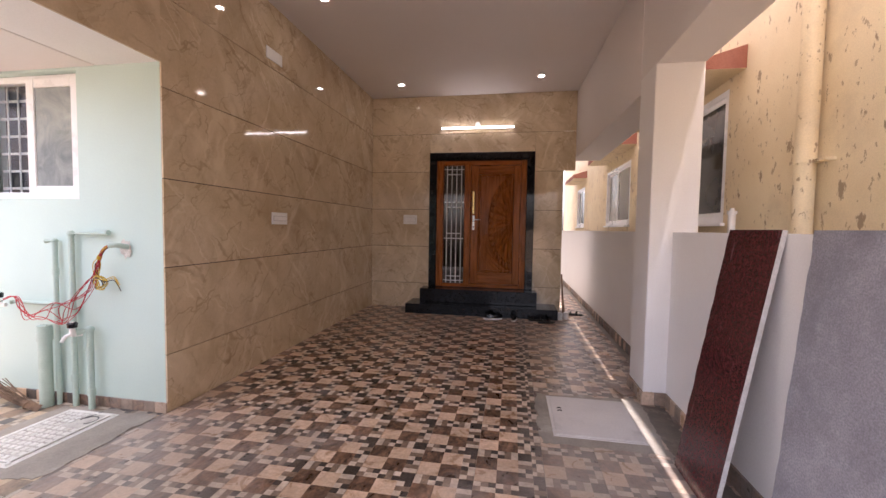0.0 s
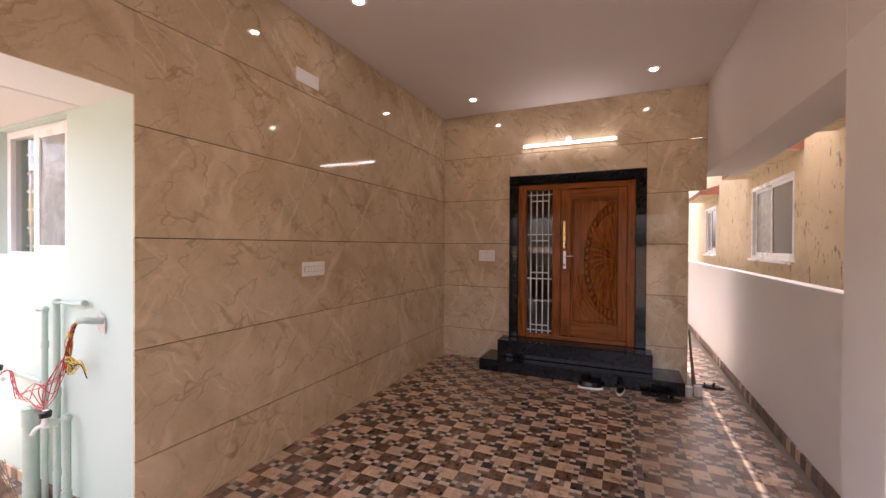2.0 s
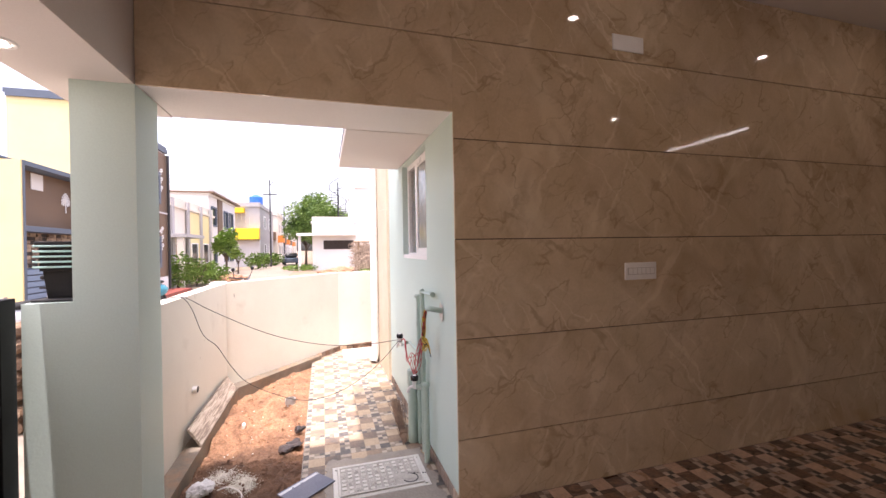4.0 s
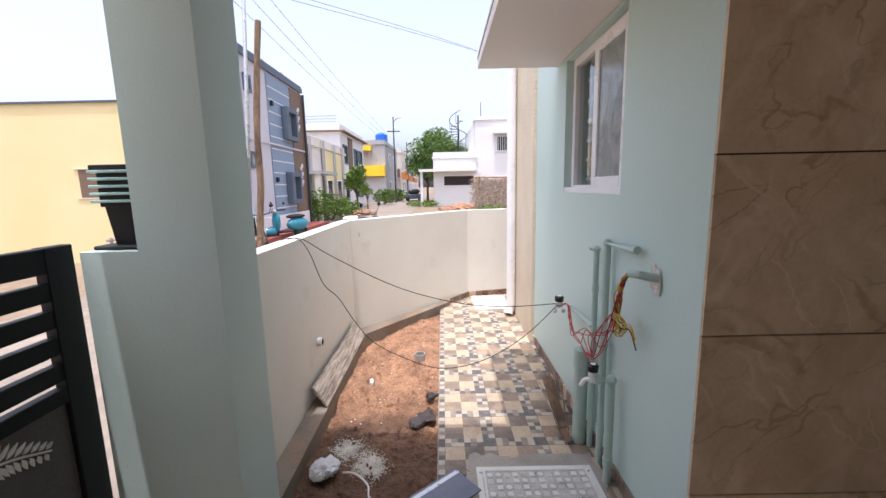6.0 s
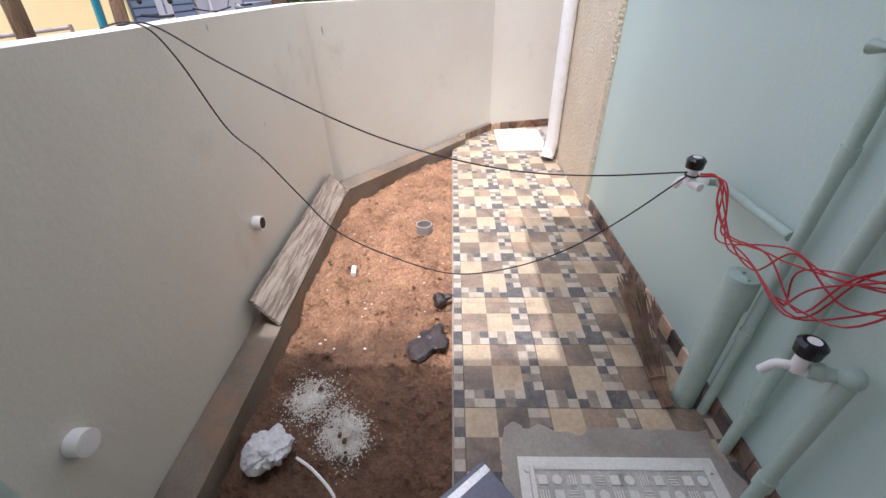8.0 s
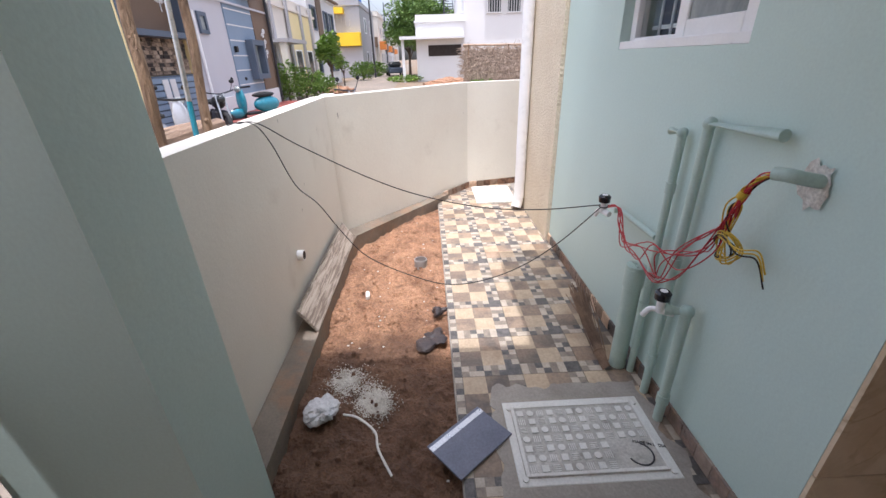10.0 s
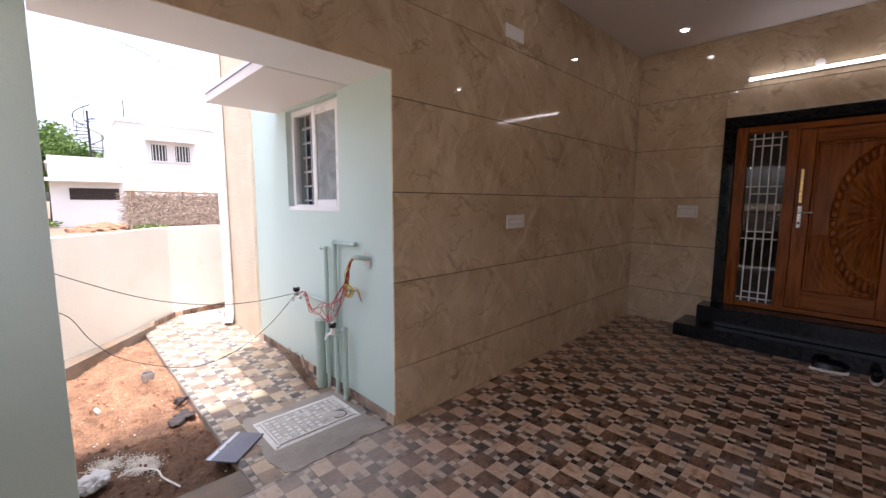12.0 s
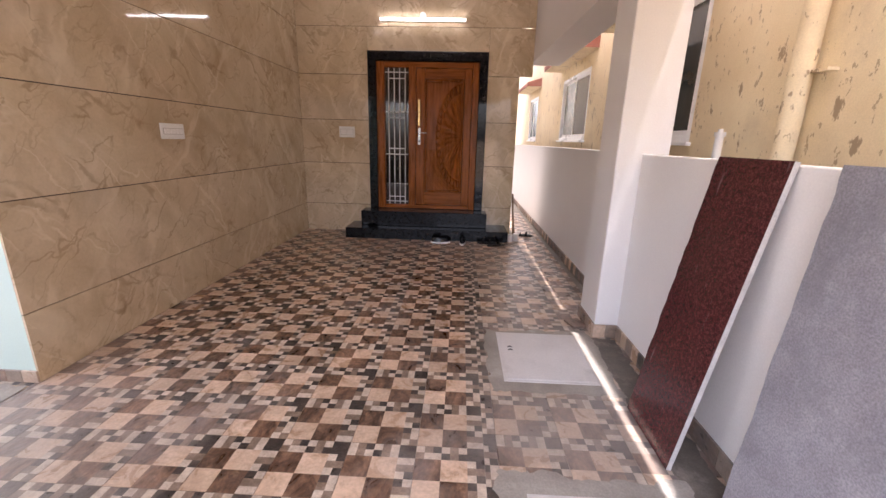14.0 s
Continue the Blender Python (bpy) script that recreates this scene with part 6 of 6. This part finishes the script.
for i in range(1500):
    y, z = random.uniform(-2.3, 2.3), random.uniform(0.5, 2.15)
    side = random.random() < 0.8
    x = 0.92 + 0.12 * random.random() + (2.1 - z) * 0.12 if side else random.uniform(-1.0, 0.9)
    y = y if side else -2.22 - 0.05 * random.random()
    L = random.uniform(0.25, 0.6)
    d = Vector((random.uniform(-0.05, 0.12), random.uniform(-1.2, 1.2), random.uniform(-1, 0.35))).normalized() * L
    s = Vector((0, -d.z, d.y)).normalized() * random.uniform(0.01, 0.028)
    p = Vector((x, y, z))
    bm.faces.new([bm.verts.new(q) for q in (p - s, p + s, p + d + s * 0.3, p + d - s * 0.3)])
part("thatch", bm, "thatch", shed, "ragged dry palm leaves")
part("ridge_pole", rod(bmesh.new(), (0.95, -2.5, 2.2), (0.9, 2.4, 2.12), 0.06, seg=8), "stick", shed)
for y in (-2.2, 0.0, 2.1):
    part("post", rod(bmesh.new(), (1.0, y, 0), (0.98, y, 2.2), 0.05, seg=8), "log", shed)
crumple("earth_bank", 1.6, 0.35, "soil", "low bank of reddish earth beside the shed", "earth", (-27.5, 0.6, -0.2), 40, 0.3)


# ---- plants ----
def leaves(bm, n, spread, centre, size, seed):
    rnd = random.Random(seed)
    for i in range(n):
        d = Vector((rnd.gauss(0, 1), rnd.gauss(0, 1), rnd.gauss(0, 1))).normalized()
        rr = rnd.random() ** 0.4
        p = Vector(centre) + Vector((d.x * spread[0], d.y * spread[1], d.z * spread[2])) * rr
        k = 0.72 + 0.5 * noise.noise(p * 1.1 / max(spread) * 3)
        if k < 0.6:
            continue
        u = Vector((rnd.gauss(0, 1), rnd.gauss(0, 1), rnd.gauss(0, 0.5))).normalized()
        v = u.orthogonal().normalized()
        s = size * rnd.uniform(0.6, 1.3)
        a = [p + u * s, p + v * s * 0.45, p - u * s * 0.9, p - v * s * 0.45]
        bm.faces.new([bm.verts.new(q) for q in a])


def tree(at, h, crown, n, size, label, seed, leafmat="leaf_far"):
    t = thing("tree", label, "tree", at)
    rnd = random.Random(seed)
    bm = tube(bmesh.new(), [(0, 0, -0.1), (0.05 * h * 0.2, 0.02, h * 0.25), (0.0, 0.05, h * 0.5)], h * 0.03, seg=10, taper=0.5)
    limbs = []
    for k in range(7):
        a = k * 0.9 + rnd.random()
        e = (math.cos(a) * crown * 0.6, math.sin(a) * crown * 0.6, h * (0.6 + 0.25 * rnd.random()))
        limbs.append(e)
        tube(bm, [(0, 0, h * (0.25 + 0.03 * k)), (e[0] * 0.5, e[1] * 0.5, (h * 0.4 + e[2]) / 2), e], h * 0.012, seg=6, n=4, taper=0.3)
    part("trunk", bm, "bark", t)
    bm = bmesh.new()
    for k, e in enumerate(limbs + [(0, 0, h * 0.85), (0.2, -0.3, h * 0.68)]):
        leaves(bm, n // 9, (crown * 0.55, crown * 0.55, h * 0.17), (e[0], e[1], e[2]), size, seed * 31 + k)
    part("crown", bm, leafmat, t, "dense green leaves with gaps")


tree((-46.5, -1.5, -0.14), 8.3, 3.3, 9000, 0.17, "large leafy green roadside tree", 1)
tree((-45.5, -2.6, -0.14), 5.4, 2.3, 6000, 0.16, "lower leafy green tree in front of the roadside tree", 15)
tree((-51.0, 0.6, -0.14), 6.6, 2.8, 5000, 0.18, "second leafy green tree behind the white house", 5)
tree((-24.3, -6.3, -0.14), 3.1, 0.7, 1300, 0.13, "slender young tree with bright green leaves", 2, "leaf")
tree((-31.0, -6.9, -0.14), 2.0, 0.5, 350, 0.12, "small thin young tree at the kerb", 8, "leaf")


def bush(at, r, h, n, size, label, seed):
    t = thing("bush", label, "bush", at, "roadside bushes")
    bm = bmesh.new()
    rnd = random.Random(seed)
    for k in range(6):
        a = rnd.uniform(0, math.tau)
        tube(bm, [(0, 0, 0), (math.cos(a) * r * 0.4, math.sin(a) * r * 0.4, h * 0.5), (math.cos(a) * r * 0.7, math.sin(a) * r * 0.7, h * 0.85)], 0.012, seg=5, n=3)
    part("stems", bm, "bark", t)
    bm = bmesh.new()
    leaves(bm, n, (r, r, h * 0.5), (0, 0, h * 0.52), size, seed)
    part("foliage", bm, "leaf", t, "bright green leaves")


bush((-18.0, -6.9, -0.14), 0.75, 1.7, 900, 0.10, "dark green leafy bush by the porch", 3)
bush((-20.2, -6.8, -0.14), 1.1, 1.4, 1200, 0.10, "bright green spreading bush at the roadside", 4)
bush((-21.8, -6.4, -0.14), 0.9, 1.1, 800, 0.10, "low bright green roadside bush", 6)
bush((-38.5, -6.6, -0.14), 1.2, 1.6, 700, 0.16, "leafy bush beside the grey house", 7)
bush((-46.0, -6.3, -0.14), 1.4, 1.5, 700, 0.18, "far leafy roadside bush", 9)
bush((-33.0, -2.6, -0.14), 1.5, 0.5, 700, 0.12, "low weeds at the road edge", 10)
bush((-22.9, 2.0, -0.14), 0.9, 0.5, 500, 0.08, "low green weeds by the shed", 12)


# ---- poles, sticks, bikes ----
def timber(at, top, r, label, seed):
    t = thing("timber_post", label, "post", at)
    rnd = random.Random(seed)
    pts = [(top[0] * k / 7 + rnd.uniform(-0.02, 0.02), top[1] * k / 7 + rnd.uniform(-0.02, 0.02), top[2] * k / 7) for k in range(8)]
    bm = tube(bmesh.new(), pts, r, seg=14, n=5, taper=0.85)
    for v in bm.verts:
        k = noise.noise((v.co.x * 14, v.co.y * 14, v.co.z * 3.0 + seed))
        q = noise.noise((v.co.x * 40, v.co.y * 40, v.co.z * 7.0 + seed))
        v.co.x += k * r * 0.35 + q * r * 0.25
        v.co.y += k * r * 0.3 + q * r * 0.2
    ball(bm, (pts[3][0] + r * 0.6, pts[3][1] + r * 0.4, pts[3][2]), r * 0.55, 1, 1, 1.2, sub=2)
    part("log", bm, "log", t)
    part("rope", tube(bmesh.new(), [(pts[2][0] + r * 1.05 * math.cos(a), pts[2][1] + r * 1.05 * math.sin(a), pts[2][2] + 0.01 * a) for a in [i * 0.6 for i in range(22)]], 0.012, seg=6, n=2), "cable_black", t, "dark rope binding")


timber((-1.24, -2.31, -0.14), (-0.36, -0.05, 2.14), 0.030, "rough brown timber post standing outside the wall", 1)
timber((-1.76, -2.34, -0.14), (-0.42, -0.0, 3.0), 0.029, "taller rough timber post with rope outside the wall", 2)
pole = thing("lamp_pole", "slim galvanised steel pole beside the timber post", "pole", (-1.72, -2.40, -0.14))
part("shaft", rod(bmesh.new(), (0, 0, 0), (-0.78, 0.0, 6.0), 0.015, 0.014), "steel", pole)
part("paint_band", rod(bmesh.new(), (-0.143, 0.0, 1.1), (-0.182, 0.0, 1.4), 0.0162), "teal", pole, "faded blue paint band")

random.seed(41)
heap = thing("log_stack", "stack of split timber logs piled outside the yard wall", "logs", (-3.35, -3.45, -0.14))
for layer in range(7):
    for row in range(2):
        y0, z0 = -0.09 + 0.18 * row + random.uniform(-0.015, 0.015), 0.08 + 0.150 * layer
        a, b = 0.92 + random.uniform(-0.06, 0.06), -0.85 + random.uniform(-0.2, 0.1)
        bm = tube(bmesh.new(), [(a, y0, z0), (0.2, y0 + random.uniform(-0.015, 0.015), z0 + 0.006), (b, y0, z0)], 0.074, seg=9, n=6, taper=random.uniform(0.88, 1.0))
        for v in bm.verts:
            k = noise.noise((v.co.x * 2.5, v.co.y * 16 + layer, v.co.z * 16))
            v.co.y += 0.014 * k
            v.co.z += 0.010 * k
        part("log", bm, "log_pale", heap)

pipes = thing("metal_cot", "rusty grey metal cot frame standing at the roadside", "cot", (-4.2, -4.9, -0.14))
for z in (0.25, 0.70, 1.10):
    part("rail", rod(bmesh.new(), (-0.45, 0, z), (0.75, 0.02, z), 0.018, seg=8), "rust_pipe", pipes)
for x in (-0.42, 0.15, 0.70):
    part("upright", rod(bmesh.new(), (x, 0.001, 0.0), (x, 0.03, 1.13), 0.018, seg=8), "rust_pipe", pipes)


def wheel(t, x, z, r=0.28):
    w = part("wheel", bmesh.new(), "rubber", t)
    bm = tube(bmesh.new(), [(x + r * math.cos(a), 0, z + r * math.sin(a)) for a in [i * math.tau / 16 for i in range(17)]], 0.05, seg=8, n=2)
    w.data = mesh_of("wheel", bm, "rubber")
    part("rim", rod(bmesh.new(), (x, -0.03, z), (x, 0.03, z), r * 0.75, seg=20), "dark_metal", w)


def motorbike(at, turn, label, paint):
    t = thing("motorbike", label, "motorbike", at, "parked two-wheelers", turn)
    wheel(t, -0.62, 0.29), wheel(t, 0.62, 0.29)
    part("tank", ball(bmesh.new(), (0.12, 0, 0.80), 0.2, 1.3, 0.75, 0.75, sub=2), paint, t)
    part("seat", boxed(-0.65, -0.13, 0.74, -0.1, 0.13, 0.84, bevel=0.03), "rubber", t)
    part("engine", boxed(-0.15, -0.14, 0.32, 0.25, 0.14, 0.62, bevel=0.03), "dark_metal", t)
    part("fork", rod(rod(bmesh.new(), (0.62, -0.09, 0.29), (0.42, -0.09, 1.0), 0.022), (0.62, 0.09, 0.29), (0.42, 0.09, 1.0), 0.022), "steel", t)
    part("handlebar", tube(bmesh.new(), [(0.25, -0.36, 1.06), (0.40, -0.15, 1.02), (0.42, 0, 1.0), (0.40, 0.15, 1.02), (0.25, 0.36, 1.06)], 0.016, seg=8), "dark_metal", t)
    part("headlight", ball(bmesh.new(), (0.50, 0, 0.90), 0.09, sub=2), "dark_glass", t)
    part("frame", tube(bmesh.new(), [(0.42, 0, 0.92), (0.1, 0, 0.66), (-0.3, 0, 0.6), (-0.62, 0, 0.32)], 0.03, seg=8), "dark_metal", t)
    for s in (-1, 1):
        m = part("mirror", ball(bmesh.new(), (0.36, s * 0.34, 1.25), 0.06, 0.4, 1, 0.8, sub=2), "black", t)
        part("mirror_stem", rod(bmesh.new(), (0.33, s * 0.28, 1.05), (0.36, s * 0.34, 1.22), 0.008, seg=6), "dark_metal", m)


def scooter(at, turn, label, paint="teal"):
    t = thing("scooter", label, "scooter", at, "parked two-wheelers", turn)
    wheel(t, -0.52, 0.24, 0.22), wheel(t, 0.60, 0.24, 0.22)
    bm = ball(bmesh.new(), (-0.42, 0, 0.52), 0.3, 1.45, 0.6, 0.75, sub=3)
    part("rear_body", bm, paint, t)
    part("seat", ball(bmesh.new(), (-0.35, 0, 0.78), 0.22, 1.7, 0.65, 0.35, sub=3), "rubber", t)
    part("floorboard", boxed(-0.15, -0.16, 0.28, 0.35, 0.16, 0.34, bevel=0.02), "black", t)
    part("leg_shield", ball(bmesh.new(), (0.40, 0, 0.66), 0.36, 0.26, 0.52, 1.0, sub=3), paint, t)
    part("front_fender", ball(bmesh.new(), (0.60, 0, 0.36), 0.2, 1.2, 0.5, 0.7, sub=2), paint, t)
    part("handlebar", tube(bmesh.new(), [(0.28, -0.34, 1.04), (0.36, 0, 1.02), (0.28, 0.34, 1.04)], 0.022, seg=8), "black", t)
    part("headlight", ball(bmesh.new(), (0.45, 0, 0.98), 0.10, 0.7, 1.2, 0.8, sub=2), "frosted", t)
    for s in (-1, 1):
        part("mirror", ball(bmesh.new(), (0.32, s * 0.32, 1.24), 0.055, 0.4, 1, 0.8, sub=2), "black", t)


motorbike((-9.65, -6.0, -0.14), 38, "dark motorbike with a round headlight parked across the street", "black")
scooter((-11.85, -6.0, -0.14), -32, "teal scooter with a black seat parked across the street")
motorbike((-9.0, -3.0, -0.14), 60, "dark motorbike parked further along the street", "dark_metal")
scooter((-7.3, -5.9, -0.14), 165, "silver grey scooter parked by the blue gate", "silver")


def car(at, turn, label):
    t = thing("car", label, "car", at, "", turn)
    part("body", boxed(-1.9, -0.8, 0.3, 1.9, 0.8, 0.85, bevel=0.12), "slate", t)
    part("cabin", boxed(-1.0, -0.7, 0.86, 0.8, 0.7, 1.42, bevel=0.2), "dark_glass", t)
    for x in (-1.2, 1.2):
        for y in (-0.75, 0.75):
            part("wheel", rod(bmesh.new(), (x, y - 0.09, 0.3), (x, y + 0.09, 0.3), 0.3, seg=18), "rubber", t)


car((-48.0, -4.4, -0.14), 10, "small dark car parked far down the street")

# street lamp posts and overhead wires
for k, (x, y, h) in enumerate(((-44.0, -6.1, 9.3), (-66.0, -6.6, 9.0))):
    p = thing("street_lamp", "concrete utility pole with a cross arm and lamp", "street lamp", (x, y, -0.14), "utility poles")
    part("pole", rod(bmesh.new(), (0, 0, 0), (0, 0, h), 0.10, 0.06), "dark_metal", p)
    part("cross_arm", boxed(-0.08, -0.7, h - 1.6, 0.08, 0.7, h - 1.5), "dark_metal", p)
    part("lamp_arm", tube(bmesh.new(), [(0, 0, h - 0.6), (0, 0.4, h - 0.2), (0, 0.9, h - 0.15)], 0.03, seg=6), "dark_metal", p)
for k, (z, y) in enumerate(((7.0, -5.2), (6.8, -5.5), (6.6, -5.8))):
    w = single("overhead_wire", tube(bmesh.new(), [(14.0, y + 1.0, z), (-10, y - 0.1, z - 0.5), (-35.0, y - 1.0, z - 0.2), (-58.0, y - 1.0, z - 0.3)], 0.007, seg=5), "cable_black", "thin overhead power wire along the street", "wire", "overhead wires")
for k, (z, y) in enumerate(((7.2, 1.0), (7.0, 1.6))):
    single("overhead_wire", tube(bmesh.new(), [(-9.0, -8.0, z), (-20, 2.0 + y, z + 0.2), (-34.0, 10.0 + y, z)], 0.007, seg=5), "cable_black", "thin overhead wire crossing the sky", "wire", "overhead wires")
single("rubble_bag", boxed(-0.5, -0.3, 0, 0.5, 0.3, 0.25, bevel=0.06), "house_white", "white sacks lying at the roadside", "sack", at=(-19.2, -5.6, -0.14))
crumple("earth_heap", 0.8, 0.5, "soil", "small heap of earth at the roadside", "earth", (-23.6, -5.8, -0.2), 44, 0.4)
for i, (x, y) in enumerate(((-5.2, -4.3), (-5.5, -4.3), (-5.8, -4.35))):
    single("brick", boxed(-0.11, -0.055, 0, 0.11, 0.055, 0.075, bevel=0.004), "brick", "loose red brick on the street edge", "brick", "loose bricks", at=(x, y, -0.132))

# ---- floor tiles and skirting, last ----
U = 0.3048 / 8


def tile_mesh(variant, keys=("t_light", "t_brown", "t_pale", "t_grey", "t_dark")):
    """A foot-square printed tile: four large squares and a band of small ones, with a chamfered edge."""
    bm = bmesh.new()
    e, top = 0.0012, 0.0
    rnd = random.Random(variant)
    cuts = [0, 3, 6, 7, 8]

    def sq(x0, y0, x1, y1, mi):
        a0, b0 = max(x0 * U, e), max(y0 * U, e)
        a1, b1 = min(x1 * U, 8 * U - e), min(y1 * U, 8 * U - e)
        f = bm.faces.new([bm.verts.new((x, y, top)) for x, y in ((a0, b0), (a1, b0), (a1, b1), (a0, b1))])
        f.material_index = mi

    sq(0, 0, 3, 3, 0), sq(3, 0, 6, 3, 1), sq(0, 3, 3, 6, 1), sq(3, 3, 6, 6, 0)
    band = ((2, 2), (3, 3), (4, 2), (2, 4), (3, 3), (2, 2)) if variant % 2 else ((2, 3), (3, 2), (4, 2), (2, 4), (3, 3), (2, 4))
    for i, (p, q) in enumerate(band):
        sq(6, i, 7, i + 1, p), sq(7, i, 8, i + 1, q)
        sq(i, 6, i + 1, 7, q), sq(i, 7, i + 1, 8, p)
    sq(6, 6, 8, 8, 4)
    o = 8 * U
    lo = [(0.0005, 0.0005), (o - 0.0005, 0.0005), (o - 0.0005, o - 0.0005), (0.0005, o - 0.0005)]
    hi = [(e, e), (o - e, e), (o - e, o - e), (e, o - e)]
    for k in range(4):
        a, b = k, (k + 1) % 4
        f = bm.faces.new([bm.verts.new((*lo[a], -0.006)), bm.verts.new((*lo[b], -0.006)), bm.verts.new((*hi[b], top)), bm.verts.new((*hi[a], top))])
        f.material_index = 3
    me = bpy.data.meshes.new("tile")
    bm.to_mesh(me)
    bm.free()
    for k in keys:
        me.materials.append(M[k])
    return me


TILES = [tile_mesh(v) for v in range(4)]
PAVERS = [tile_mesh(v, ("w_light", "w_brown", "w_pale", "w_grey", "w_dark")) for v in range(4)]
floor = tagged(new("floor"), "patterned brown and cream parking tiles laid in the carport", "floor", "", "structure")
walkway = tagged(new("pavement"), "patterned cream and grey parking tiles of the yard walkway", "pavement", "", "structure")


def lay(parent, x0, x1, y0, y1, ox, oy, skip=(), dz=0.0, tag="tile", kinds=TILES):
    i0, i1 = math.floor((x0 - ox) / (8 * U)), math.ceil((x1 - ox) / (8 * U))
    j0, j1 = math.floor((y0 - oy) / (8 * U)), math.ceil((y1 - oy) / (8 * U))
    for i in range(i0, i1):
        for j in range(j0, j1):
            x, y = ox + i * 8 * U, oy + j * 8 * U
            if any(a <= x + 4 * U <= b and c <= y + 4 * U <= d for a, b, c, d in skip):
                continue
            if x < x0 - 0.001 or x + 8 * U > x1 + 0.001 or y < y0 - 0.001 or y + 8 * U > y1 + 0.001:
                me = cut_tile(max(x0 - x, 0), min(x1 - x, 8 * U), max(y0 - y, 0), min(y1 - y, 8 * U), kinds)
                if me is None:
                    continue
            else:
                me = kinds[(i * 3 + j * 5) % 4]
            ob = new(tag, me)
            ob.location = (x, y, dz)
            ob.parent = parent


CUTS = {}


def cut_tile(a, b, c, d, kinds):
    """A tile sawn to fit along an edge."""
    key = (round(a, 3), round(b, 3), round(c, 3), round(d, 3), kinds[0].name)
    if b - a < 0.01 or d - c < 0.01:
        return None
    if key not in CUTS:
        bm = bmesh.new()
        bm.from_mesh(kinds[0])
        for co, no in (((a, 0, 0), (-1, 0, 0)), ((b, 0, 0), (1, 0, 0)), ((0, c, 0), (0, -1, 0)), ((0, d, 0), (0, 1, 0))):
            bmesh.ops.bisect_plane(bm, geom=bm.verts[:] + bm.edges[:] + bm.faces[:], plane_co=co, plane_no=no, clear_outer=True)
        me = bpy.data.meshes.new("cut_tile")
        bm.to_mesh(me)
        bm.free()
        for k in kinds[0].materials:
            me.materials.append(k)
        CUTS[key] = me
    return CUTS[key]


OX, OY = 2.137, -0.635
lay(floor, -0.02, 2.4418, -2.15, BACK, OX, OY, skip=((0.71, 2.97, 3.62, BACK),))
lay(floor, 2.4418, 3.47, -2.15, 6.0, OX + 0.06, OY + 0.1, skip=((2.9, 3.05, 3.9, 6.0), (2.5, 2.97, 3.62, BACK), (2.4, 3.05, 4.1, 7.0)))
lay(walkway, -4.2, -0.024, -0.92, -0.005, -1.17, -0.88, kinds=PAVERS)


def skirting(parent, a, b, h, th, z0=-0.005):
    """A row of small cut tiles along the foot of a wall, from a to b, on the left of that line."""
    a, b = Vector(a), Vector(b)
    L = (b - a).length
    d = (b - a).normalized()
    n = max(1, round(L / (2.4 * U)))
    w = L / n
    ang = math.degrees(math.atan2(d.y, d.x))
    key = (round(w, 3), h, th)
    for i in range(n):
        k = ("t_light", "t_brown", "t_grey", "t_dark", "t_brown")[(i * 7 + i // 3) % 5]
        if (key, k) not in CUTS:
            CUTS[(key, k)] = mesh_of("tile", boxed(0.001, 0.0, 0.0, w - 0.001, th, h, bevel=0.0015), k)
        ob = new("tile", CUTS[(key, k)])
        ob.matrix_basis = pose(a.x + d.x * w * i, a.y + d.y * w * i, z0, 0, 0, ang)
        ob.parent = parent


skirt = tagged(new("skirting"), "low skirting of cut brown and cream tiles along the walls", "skirting", "", "structure")
skirting(skirt, (-0.002, 0.0), (-3.2, 0.0), 0.075, 0.012)
skirting(skirt, (-3.73, -0.86), (-4.11, -0.53), 0.075, -0.012)
skirting(skirt, (-4.12, -0.52), (-4.28, 0.2), 0.075, -0.012)
skirting(skirt, (3.46, -2.1), (3.46, 0.82), 0.10, 0.014)
skirting(skirt, (3.29, 0.838), (3.46, 0.838), 0.10, -0.012)
skirting(skirt, (3.30, 0.83), (3.30, 1.22), 0.10, 0.014)
skirting(skirt, (3.55, 1.21), (3.55, 10.5), 0.10, 0.014)
